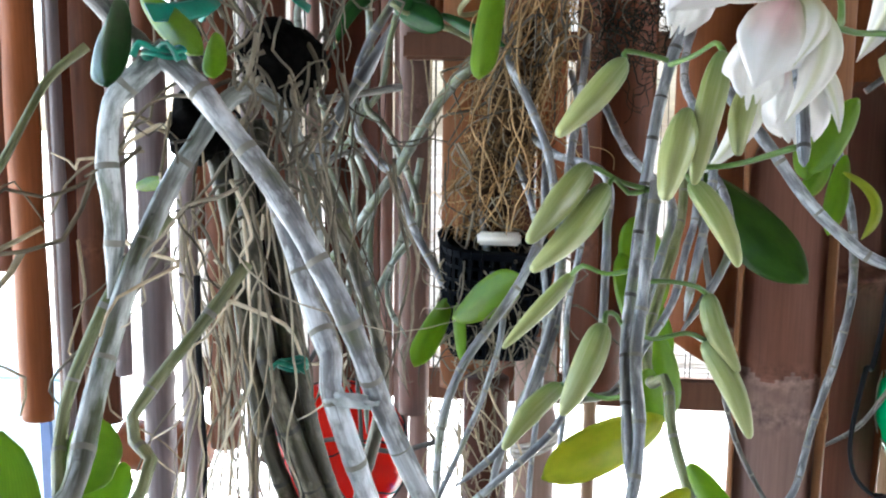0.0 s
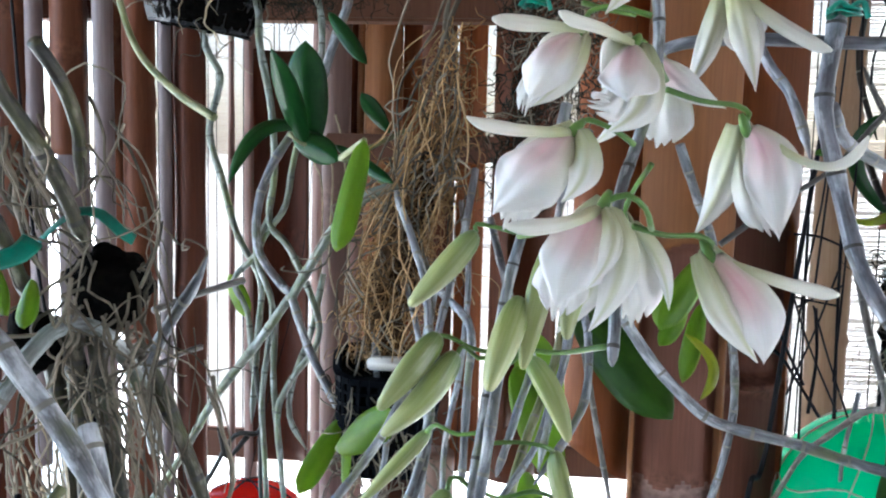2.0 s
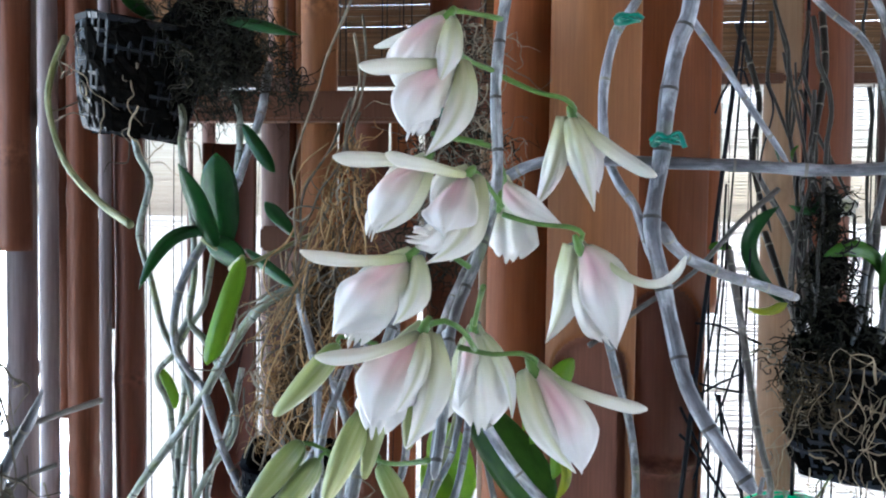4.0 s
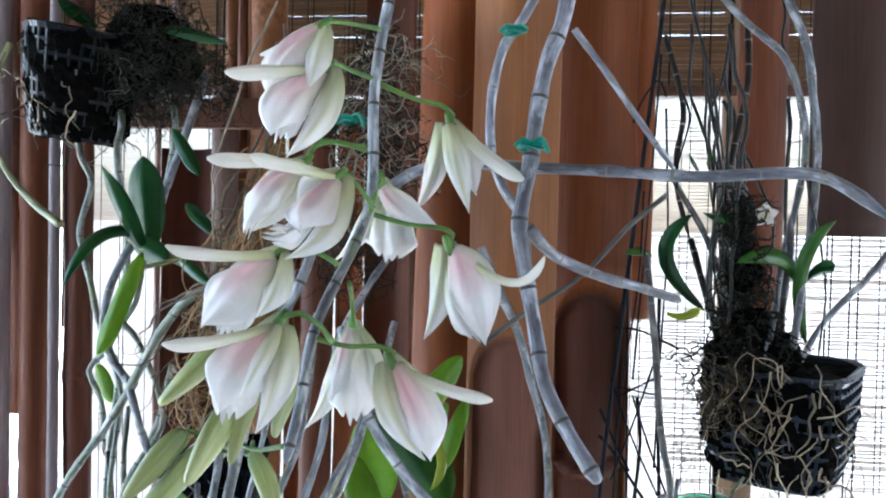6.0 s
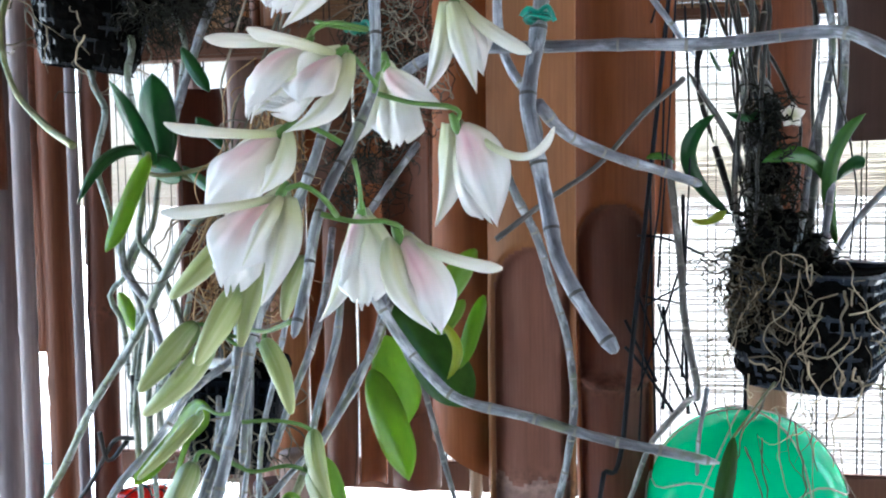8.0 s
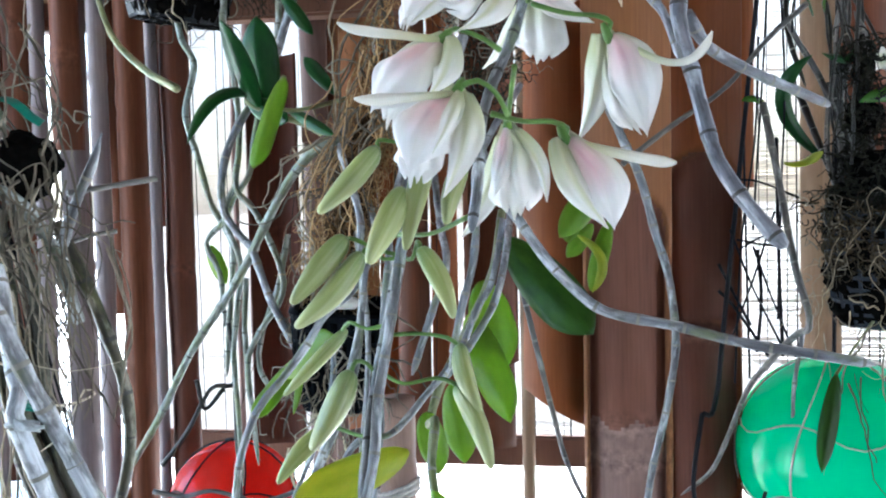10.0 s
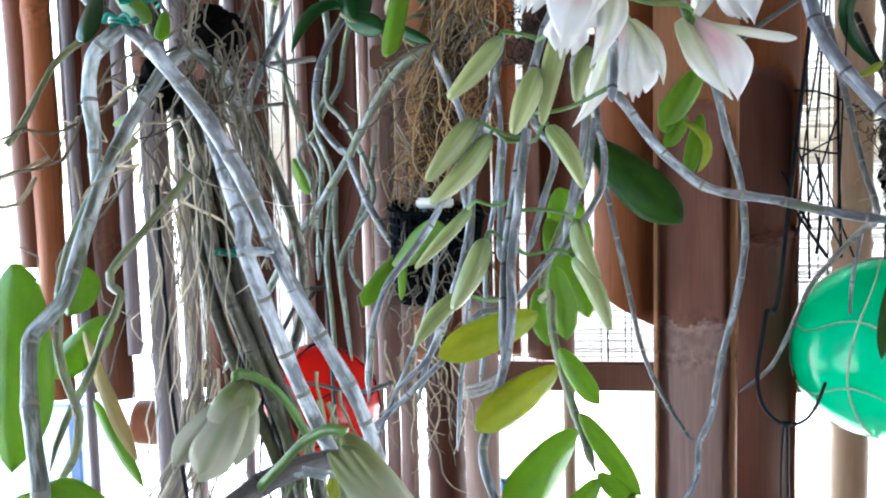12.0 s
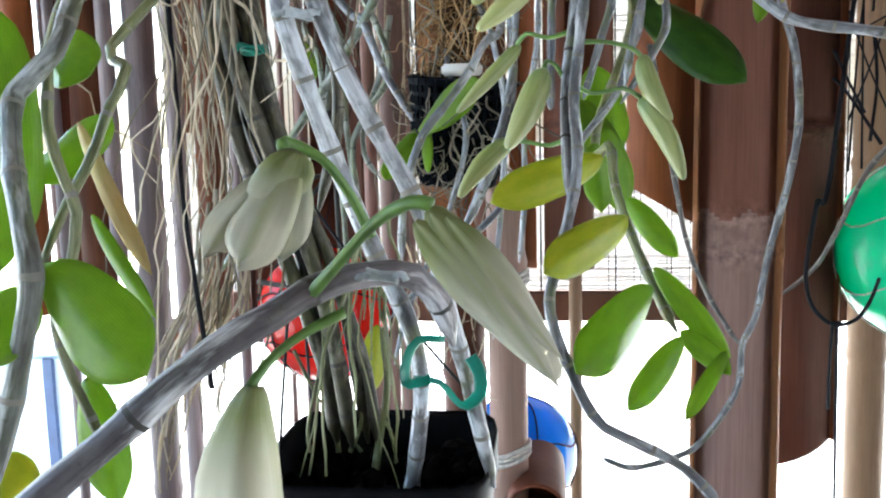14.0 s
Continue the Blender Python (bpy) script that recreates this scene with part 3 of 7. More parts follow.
def net_basket(plant, centre, size, height, turn=0.0, tilt=0.0, taper=0.86, material=None, cells=10, rows=8, fill=0.96, seed=3, bulge=0.0, width=0.0024, shrink=0.985):
    """A square plastic net pot: rim, lattice walls and floor bars, filled with charcoal."""
    m = Matrix.Translation(centre) @ Euler((radians(tilt), radians(tilt * 0.6), radians(turn))).to_matrix().to_4x4()
    bm = bmesh.new()
    h = size / 2

    def at(x, y, z, s=1.0):
        k = taper + (1 - taper) * (z / height)
        k *= 1 - 0.16 * (1 - z / height) ** 4
        k /= (abs(x) ** 5 + abs(y) ** 5) ** 0.2 if max(abs(x), abs(y)) > 0.7 else 1
        return m @ Vector((x * h * k * s, y * h * k * s, z - height / 2))

    for sx, sy, ex, ey in ((-1, -1, 1, -1), (1, -1, 1, 1), (1, 1, -1, 1), (-1, 1, -1, -1)):
        for i in range(cells + 1):
            f = i / cells
            x, y = sx + (ex - sx) * f, sy + (ey - sy) * f
            for j in range(rows):
                bar(bm, at(x, y, height * j / rows), at(x, y, height * (j + 1) / rows), width, width)
        for j in range(rows + 1):
            z = height * j / rows
            w = width * (2.0 if j == rows else 1.1)
            for i in range(cells):
                f, g = i / cells, (i + 1) / cells
                bar(bm, at(sx + (ex - sx) * f, sy + (ey - sy) * f, z), at(sx + (ex - sx) * g, sy + (ey - sy) * g, z), w, w)
    for i in range(1, cells):
        f = -1 + 2 * i / cells
        bar(bm, at(f, -1, 0), at(f, 1, 0), 0.0026)
        bar(bm, at(-1, f, 0), at(1, f, 0), 0.0026)
    net = part("net_pot", bm, material or M_BASKET, plant, "black plastic net basket", smooth=False)
    lumps = bmesh.new()
    bmesh.ops.create_cube(lumps, size=2.0)
    bmesh.ops.subdivide_edges(lumps, edges=lumps.edges[:], cuts=14, use_grid_fill=True)
    for v in lumps.verts:
        q = v.co.copy()
        n = noise.fractal(q * 3.2 + Vector((seed, 0, 0)), 1.0, 2.0, 4)
        k = shrink + (bulge if q.y < -0.6 else 0.0) - 0.05 * (q.length - 1) + 0.13 * n
        v.co = at(q.x, q.y, height * (0.5 + 0.5 * q.z * fill * (min(k, 1.0) + 0.06 * n)), k)
    part("charcoal", lumps, M_CHARCOAL, plant, "", "stuff", smooth=False)
    return net


# ---- the large structure ----
def culm_slat(wall, x0, x1, y, z0, z1, x2=None, x3=None, material=None, hollow=True, arch=None, nodes=(), cut=0.0, seed=0, name="slat", scooped=None, floor=None, lower=None):
    """A split bamboo culm, upright: foot from x0 to x1, head from x2 to x3. hollow: its inner side looks at the room.
    arch: height of the round upper end of a scooped chamber, floor: of its lower end. cut: slant of the foot."""
    x2, x3 = (x0 if x2 is None else x2), (x1 if x3 is None else x3)
    rng = random.Random(seed)
    nu, nz = (44 if arch else 14), max(8, int((z1 - z0) / (0.003 if arch else 0.012)))
    bm = bmesh.new()
    joint = bm.verts.layers.float.new("joint")
    front, back, scoop = [], [], set()
    for j in range(nz + 1):
        f = j / nz
        xa, xb = x0 + (x2 - x0) * f, x1 + (x3 - x1) * f
        w = xb - xa
        fr, bk = [], []
        for i in range(nu + 1):
            u = 2 * i / nu - 1
            z = z0 + (z1 - z0) * f + cut * (1 - f) ** 8 * ((u + 1) * 0.6 if cut < 0 else u) * w
            bowl = 0.30 * w * (1 - u * u)
            d = bowl if hollow else -bowl
            d += 0.0012 * math.sin(z * 31 + seed) * u
            for n in nodes:
                q = (z - n) / 0.006
                d -= 0.0022 * math.exp(-q * q)
            if arch is not None:
                top = arch - 0.5 * w * (1 - math.sqrt(max(0.0, 1 - min(1, abs(u) / 0.88) ** 2)))
                if abs(u) < 0.88:
                    if z < top:
                        scoop.add((j, i))
                    deep = 0.015 / (1 + math.exp(max(-60, min(60, -(top - z) / 0.0018))))
                    if floor is not None:
                        foot = floor + 0.10 * w * abs(u) ** 4
                        deep *= 0.55 + 0.45 / (1 + math.exp(max(-60, min(60, -(z - foot) / 0.0012)))) - 0.5 * math.exp(-(((z - foot + 0.006) / 0.004) ** 2))
                    d += deep
            fr.append(bm.verts.new((xa + w * (u + 1) / 2, y + d, z)))
            fr[-1][joint] = max([math.exp(-(((z - n + 0.004 * noise.noise(Vector((3 * u, n * 9, seed)))) / 0.011) ** 2)) * 0.5 for n in nodes] or [0.0])
            bk.append(bm.verts.new((xa + w * (u + 1) / 2, y + d + (0.007 if abs(u) < 0.99 else 0.005), z)))
        front.append(fr)
        back.append(bk)
    for j in range(nz):
        for i in range(nu):
            face = bm.faces.new((front[j][i], front[j][i + 1], front[j + 1][i + 1], front[j + 1][i]))
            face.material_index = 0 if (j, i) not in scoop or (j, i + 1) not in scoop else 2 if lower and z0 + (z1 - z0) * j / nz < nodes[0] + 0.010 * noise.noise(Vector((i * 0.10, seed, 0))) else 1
            bm.faces.new((back[j][i + 1], back[j][i], back[j + 1][i], back[j + 1][i + 1]))
        bm.faces.new((back[j][0], front[j][0], front[j + 1][0], back[j + 1][0]))
        bm.faces.new((front[j][nu], back[j][nu], back[j + 1][nu], front[j + 1][nu]))
    for i in range(nu):
        bm.faces.new((back[0][i], back[0][i + 1], front[0][i + 1], front[0][i]))
        bm.faces.new((front[nz][i], front[nz][i + 1], back[nz][i + 1], back[nz][i]))
    return part(name, bm, [material or M_SLAT, scooped or M_SLAT, lower or M_SLAT], wall)


def culm_pole(wall, x, y, r, z0, z1, x2=None, material=None, gap=0.22, seed=0, name="pole"):
    """A whole bamboo culm with raised joints."""
    rng = random.Random(seed)
    x2 = x if x2 is None else x2
    n = int((z1 - z0) / 0.01)
    joints, z = [], z0 + gap * rng.uniform(0.2, 0.8)
    while z < z1:
        joints.append(z)
        z += gap * rng.uniform(0.85, 1.15)
    pts, rad = [], []
    for i in range(n + 1):
        z = z0 + (z1 - z0) * i / n
        q = min((abs(z - j) for j in joints), default=1)
        pts.append(Vector((x + (x2 - x) * i / n, y, z)))
        rad.append(r * (1 + 0.09 * math.exp(-((q / 0.006) ** 2)) - 0.05 * math.exp(-(((q - 0.014) / 0.006) ** 2))))
    bm = bmesh.new()
    sweep(bm, pts, rad, 16)
    return part(name, bm, material or M_POLE, wall)


def sheet(name, lo, hi, material, label="", category="", kind="structure"):
    bm = bmesh.new()
    box(bm, lo, hi)
    ob = part(name, bm, material, None, label, kind, smooth=False)
    return tagged(ob, label, category)


def ground_sheet():
    bm = bmesh.new()
    v = [bm.verts.new(p) for p in ((-400, -400, 0), (400, -400, 0), (400, 400, 0), (-400, 400, 0))]
    bm.faces.new(v)
    return tagged(part("ground", bm, M_GROUND, None, "pale sunlit concrete yard", "structure", smooth=False), category="ground")


ground_sheet()
# Out of view: roof added and sized to cut sky light from above.
sheet("ceiling", (-1.80, -1.40, 2.42), (3.0, 1.62, 2.46), M_ROOF, "unseen dark roof added to shade the plants from above", "ceiling")
# Out of view: dark floor added to limit light bounced up from below.
sheet("floor", (-2.6, -1.4, 0.0), (3.0, 1.5, 0.02), M_FLOOR_DARK, "unseen dark floor added to keep bounce light low", "floor")
# Added behind the camera, unseen, so less light falls on the fronts.
sheet("wall_south", (-1.9, -1.46, 0.0), (3.06, -1.40, 2.9), M_BLOCKER, "unseen grey wall added to block light from behind the camera", "wall")
# Unseen too: closes the right side so light enters from the left.
sheet("wall_east", (3.0, -0.35, 0.0), (3.06, 1.6, 2.42), M_BEAM, "unseen dark wall added to block light from the right", "wall")


def bamboo_blind(x0, x1, y, z0, z1, label, material=None, slit=0.0001, rail=0.042):
    """A hanging blind of thin horizontal sticks tied by vertical strings over a bottom rail."""
    b = thing("bamboo_blind", ((x0 + x1) / 2, y, z1), label, "blind")
    bm = bmesh.new()
    rng = random.Random(11)
    z = z0 + rail + 0.002
    while z < z1:
        h = rng.uniform(0.0021, 0.0024)
        w = 0.0006 * rng.uniform(-1, 1)
        q = [bm.verts.new((x, y + dy, z + dz + w * (x > x0))) for x in (x0, x1) for dy, dz in ((0, -h / 2), (0.001, 0), (0, h / 2), (-0.001, 0))]
        for i in range(4):
            bm.faces.new((q[i], q[(i + 1) % 4], q[4 + (i + 1) % 4], q[4 + i]))
        z += h + rng.uniform(slit, slit * 2.5)
    part("weave", bm, material or M_BLIND, b, "", "stuff", smooth=False)
    x = x0 + 0.01
    k = 0
    while x < x1:
        bm = bmesh.new()
        bar(bm, (x, y - 0.003, z0), (x + rng.uniform(-0.006, 0.006), y - 0.003, z1), rng.choice((0.0009, 0.0011, 0.0018)))
        part("string", bm, M_STRING, b, smooth=False)
        x += (0.009, 0.034, 0.012, 0.041)[k % 4] * rng.uniform(0.7, 1.3)
        k += 1
    bm = bmesh.new()
    box(bm, (x0, y - 0.008, z0 - 0.004), (x1, y + 0.008, z0 + rail), 0.003)
    part("bottom_rail", bm, M_BEAM, b, "dark brown wooden batten", smooth=False)
    return b


bamboo_blind(-0.36, 1.75, 1.36, 1.135, 2.40, "lowered blind of thin bamboo sticks with dark strings")

wall = thing("wall_north", (0.2, 0.82, 0.0), "open screen of upright split bamboo culms, reddish brown", "wall", kind="structure")


def horizontal_culm(x0, x1, y, z, r):
    bm = bmesh.new()
    n = 24
    sweep(bm, [Vector((x0 + (x1 - x0) * i / n, y, z)) for i in range(n + 1)], [r * (0.75 if i in (0, n) else 1.0) * (1.08 if i == 15 else 1) for i in range(n + 1)], 18)
    ob = part("bamboo_log", bm, M_SLAT_LIGHT, None)
    return tagged(ob, "short brown bamboo culm fixed level to the screen", "bamboo")


def culm_cup(place, r):
    """The open end of a culm that points into the room."""
    c = Vector(place)
    bm = bmesh.new()
    rings = []
    for y, k in ((0.10, 1.0), (0.0, 1.0), (-0.002, 0.96), (-0.002, 0.88), (0.0, 0.86), (0.06, 0.84), (0.06, 0.02)):
        rings.append([bm.verts.new(c + Vector((math.cos(a) * r * k, y, math.sin(a) * r * k * 0.9))) for a in (2 * math.pi * i / 28 for i in range(28))])
    for a, b in zip(rings, rings[1:]):
        for i in range(28):
            bm.faces.new((a[i], a[(i + 1) % 28], b[(i + 1) % 28], b[i]))
    return tagged(part("bamboo_log", bm, M_SLAT, None), "dark brown open bamboo tube end", "bamboo")


def rope_turns(place, r, seed=0):
    c = Vector(place)
    bm = bmesh.new()
    for k in range(3):
        pts = [c + Vector((math.cos(a) * r * 1.06, math.sin(a) * r * 1.06, (k - 1) * 0.004 + 0.006 * math.cos(a))) for a in (2 * math.pi * i / 20 for i in range(21))]
        sweep(bm, pts, [0.0018] * 21, 6)
    return part("rope", bm, M_ROPE, wall, "pale rope turns")



# Pale below the node: dust and light from the yard, both in the colour.
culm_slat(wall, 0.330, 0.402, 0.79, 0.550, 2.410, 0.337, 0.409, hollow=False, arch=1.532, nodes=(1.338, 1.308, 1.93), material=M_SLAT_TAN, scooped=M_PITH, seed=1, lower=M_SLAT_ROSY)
culm_slat(wall, 0.409, 0.472, 0.86, 1.113, 2.410, 0.386, 0.476, hollow=False, arch=1.566, nodes=(1.406, 1.96), cut=0.25, material=M_SLAT_LIGHT, scooped=M_PITH, seed=2, floor=1.414)
culm_slat(wall, 0.476, 0.499, 0.94, 1.536, 2.410, material=M_SLAT_LIGHT, hollow=False, seed=3)
culm_slat(wall, 0.281, 0.339, 0.815, 1.365, 2.410, 0.296, 0.345, cut=-0.5, material=M_SLAT_LIGHT, hollow=False, seed=4)
culm_slat(wall, 0.231, 0.274, 0.86, 1.367, 2.410, 0.223, 0.273, cut=0.3, material=M_SLAT_MID, seed=5)
culm_slat(wall, -0.058, 0.004, 1.05, 1.240, 1.708, nodes=(1.5,), seed=6)
culm_slat(wall, 0.084, 0.121, 0.955, 1.270, 2.410, material=M_SLAT_TAN, hollow=False, nodes=(1.62, 1.84), seed=7)
culm_slat(wall, 0.042, 0.070, 0.955, 1.240, 1.765, material=M_SLAT_ROSY, hollow=False, nodes=(1.55,), seed=36)
culm_slat(wall, 0.048, 0.060, 0.975, 1.600, 2.410, material=M_SLAT_TAN, hollow=False, seed=37)
culm_slat(wall, 0.062, 0.073, 0.980, 1.600, 2.410, material=M_SLAT_MID, hollow=False, seed=38)
culm_slat(wall, 0.073, 0.084, 0.975, 1.600, 2.410, material=M_SLAT_TAN, hollow=False, seed=39)
culm_slat(wall, 0.119, 0.139, 0.975, 1.270, 1.740, material=M_SLAT_LIGHT, seed=8)
culm_slat(wall, 0.139, 0.173, 0.965, 1.270, 1.740, material=M_SLAT_MID, hollow=False, nodes=(1.5,), seed=9)
culm_slat(wall, 0.175, 0.203, 0.97, 1.270, 1.740, material=M_SLAT_LIGHT, seed=10)
culm_slat(wall, 0.211, 0.262, 0.965, 1.270, 1.740, material=M_SLAT_MID, hollow=False, nodes=(1.42,), seed=11)
culm_pole(wall, -0.140, 0.870, 0.0090, 0.020, 2.410, material=M_POLE, seed=22)
culm_pole(wall, -0.111, 0.880, 0.0145, 1.225, 2.410, material=M_SLAT_MID, seed=23)
culm_slat(wall, -0.155, -0.133, 0.905, 1.420, 2.410, material=M_SLAT_MID, hollow=False, nodes=(1.70,), seed=40)
culm_slat(wall, -0.100, -0.084, 0.910, 1.510, 2.410, seed=12)
culm_pole(wall, -0.078, 0.860, 0.0055, 0.020, 2.410, material=M_POLE, seed=24)
culm_slat(wall, -0.074, -0.046, 0.870, 1.215, 2.410, hollow=False, nodes=(1.47, 1.83), seed=13)
culm_slat(wall, -0.191, -0.160, 0.870, 1.589, 2.410, material=M_SLAT_MID, hollow=False, nodes=(1.68,), seed=14)
culm_pole(wall, -0.186, 0.900, 0.0150, 0.020, 2.410, material=M_POLE, seed=25)
culm_pole(wall, -0.211, 0.880, 0.0080, 1.290, 2.410, material=M_POLE, seed=26)
culm_slat(wall, -0.258, -0.222, 0.890, 1.238, 2.410, material=M_SLAT_MID, hollow=False, nodes=(1.41, 1.72), seed=15)
culm_pole(wall, -0.262, 0.870, 0.0055, 0.020, 2.410, material=M_POLE, seed=27)
culm_slat(wall, -0.291, -0.262, 0.900, 1.242, 2.410, hollow=False, seed=16)
culm_slat(wall, -0.320, -0.287, 0.880, 1.240, 2.410, material=M_SLAT_LIGHT, hollow=False, nodes=(1.66,), seed=17)
culm_slat(wall, -0.352, -0.316, 0.895, 1.385, 2.410, material=M_SLAT_MID, hollow=False, seed=18)
culm_slat(wall, -0.034, -0.013, 1.220, 0.020, 2.410, material=M_SLAT_ROSY, hollow=False, nodes=(1.73,), seed=19)
culm_slat(wall, -0.011, 0.009, 1.225, 0.020, 2.410, material=M_SLAT_ROSY, hollow=False, nodes=(1.36,), seed=20)
culm_slat(wall, 0.011, 0.036, 1.220, 0.020, 2.410, material=M_SLAT_ROSY, hollow=False, seed=21)
culm_slat(wall, -0.143, -0.136, 1.210, 0.020, 2.410, material=M_SLAT_ROSY, hollow=False, seed=34)
culm_slat(wall, -0.122, -0.105, 1.210, 0.020, 2.410, material=M_SLAT_ROSY, hollow=False, seed=35)
culm_pole(wall, 0.181, 0.75, 0.0155, 0.000, 1.369, material=M_ROSE_TAN, seed=28)
culm_pole(wall, 0.141, 0.8, 0.0185, 0.000, 1.326, material=M_SLAT, seed=29)
culm_pole(wall, 0.254, 1.32, 0.0095, 0.000, 2.400, material=M_TAN, seed=30)
culm_pole(wall, 0.661, 1.32, 0.0265, 0.0, 2.41, x2=0.658, material=M_TAN, gap=0.3, seed=77)
culm_slat(wall, 0.648, 0.730, 0.950, 1.621, 2.410, material=M_SLAT_DUSTY, hollow=False, nodes=(1.9,), seed=32)
culm_slat(wall, 0.583, 0.630, 0.970, 1.536, 2.410, material=M_SLAT_MID, hollow=False, nodes=(1.64,), seed=33)
bm = bmesh.new()
box(bm, (-0.9, 0.905, 1.717), (0.33, 0.93, 1.746), 0.003)
tagged(part('trim', bm, M_BEAM, None, 'brown wooden crossbar nailed across the screen', 'structure', smooth=False), category='beam')
bm = bmesh.new()
box(bm, (0.050, 0.925, 1.590), (0.33, 0.945, 1.615), 0.003)
tagged(part('trim', bm, M_BEAM, None, 'lower brown crossbar that caps the short culms', 'structure', smooth=False), category='beam')
horizontal_culm(-0.252, -0.158, 0.95, 1.193, 0.0265)
culm_cup((0.203, 0.715, 1.117), 0.0240)
rope_turns((0.181, 0.750, 1.292), 0.0160, 33)
rope_turns((0.181, 0.750, 1.150), 0.0160, 34)
bamboo_blind(-1.3, 0.90, 1.30, 1.812, 2.40, 'half-rolled dark brown bamboo blind under the eave', M_BLIND_DARK, -0.0002, 0.010)


# pale blue box out in the yard
crate = thing("storage_box", (-1.45, 2.58, 0.0), "pale blue plastic storage box with dark blue edge strips", "storage box")
bm = bmesh.new()
box(bm, (-1.74, 2.44, 0.0), (-1.17, 2.76, 0.80), 0.015)
part("body", bm, M_BLUE_PALE, crate, smooth=False)
bm = bmesh.new()
box(bm, (-1.76, 2.42, 0.80), (-1.15, 2.78, 0.83), 0.008)
part("lid", bm, M_BLUE_PALE, crate, smooth=False)
for x in (-1.265, -1.66):
    bm = bmesh.new()
    box(bm, (x - 0.018, 2.425, 0.01), (x + 0.018, 2.438, 0.79), 0.004)
    part("edge_strip", bm, M_BLUE_DARK, crate, "dark blue strip", smooth=False)


# ---- small builders ----
def ribbon_tie(plant, place, r, seed=0):
    """A knotted plastic ribbon with two loose ends."""
    rng = random.Random(seed)
    c = Vector(place)
    bm = bmesh.new()
    for k in range(2):
        pts = [c + Vector((math.cos(a) * r * 1.05, math.sin(a) * r * 1.05, (k - 0.5) * r * 0.35 + 0.15 * r * math.sin(2 * a))) for a in (2 * math.pi * i / 12 for i in range(13))]
        sweep(bm, pts, [r * 0.14] * len(pts), 6, True, (), 2.2)
    for s in (-1, 1):
        pts, _ = spline([c + Vector((0, -r, 0)), c + Vector((s * r * 0.8, -r * 1.3, r * rng.uniform(0, 0.5))), c + Vector((s * r * 1.35, -r * 1.1, -r * rng.uniform(0.1, 0.9)))], r * 0.3)
        sweep(bm, pts, [r * 0.11] * len(pts), 6, True, (), 2.2)
    return part("ribbon_tie", bm, M_TIE, plant, "green plastic ribbon knot")


def tape_wrap(plant, place, r, seed=0):
    """A crumpled strip of clear plastic wound round two canes, with a loose end."""
    rng = random.Random(seed)
    c = Vector(place)
    bm = bmesh.new()
    n, m = 36, 7
    rows = []
    for j in range(m):
        v = j / (m - 1) - 0.5
        row = []
        for i in range(n):
            a = 2 * math.pi * i / n
            k = 1 + 0.22 * noise.noise(Vector((2.2 * math.cos(a), 2.2 * math.sin(a), 3 * v + seed))) + 0.08 * noise.noise(Vector((7 * math.cos(a), 7 * math.sin(a), 9 * v + seed)))
            row.append(bm.verts.new(c + Vector((math.cos(a) * r * 0.95 * k, math.sin(a) * r * 0.42 * k, v * r * 0.62 * (1 + 0.25 * math.sin(2 * a + seed)) - 0.16 * r * math.cos(a)))))
        rows.append(row)
    for p, q in zip(rows, rows[1:]):
        for i in range(n):
            bm.faces.new((p[i], p[(i + 1) % n], q[(i + 1) % n], q[i]))
    for s in (-1, 1):
        pts, _ = spline([c + Vector((s * r * 0.8, -r * 0.3, 0)), c + Vector((s * r * 1.2, -r * 0.35, r * rng.uniform(-0.1, 0.3))), c + Vector((s * r * 1.5, -r * 0.2, -r * rng.uniform(0, 0.3)))], r * 0.15)
        sweep(bm, pts, [r * 0.05 * (1 + rng.random()) for _ in pts], 6, True, (), 3.0)
    return thick(part("tape_wrap", bm, M_TAPE, plant, "crumpled clear white plastic strip"), 0.3)


def lump(plant, place, r, seed=0):
    bm = bmesh.new()
    bmesh.ops.create_icosphere(bm, subdivisions=4, radius=r)
    off = Vector((seed * 3.1, seed * 1.7, 0))
    for v in bm.verts:
        n = noise.fractal(v.co / r * 1.6 + off, 1.0, 2.0, 4)
        v.co = Vector(place) + v.co * (1 + 0.28 * n) * Vector((1, 0.8, 1)).length / 1.6
    return part("growing_block", bm, M_CHARCOAL, plant, "black crumbly lump")


def small_bloom(plant, place, r):
    c = Vector(place)
    bm = bmesh.new()
    sweep(bm, [c + Vector((0, 0.006, -0.006)), c], [0.0012, 0.0018], 6)
    root = part("flower", bm, M_STALK, plant, "tiny white bloom")
    for i in range(5):
        a = 2 * math.pi * i / 5 + 0.3
        thick(part("petal", blade_mesh(c, c + Vector((math.cos(a) * r, -0.002, math.sin(a) * r)), r * 0.8, TO_VIEW, 0.3, 0.05, 0.1, seed=i), M_PETAL, root), 0.5)


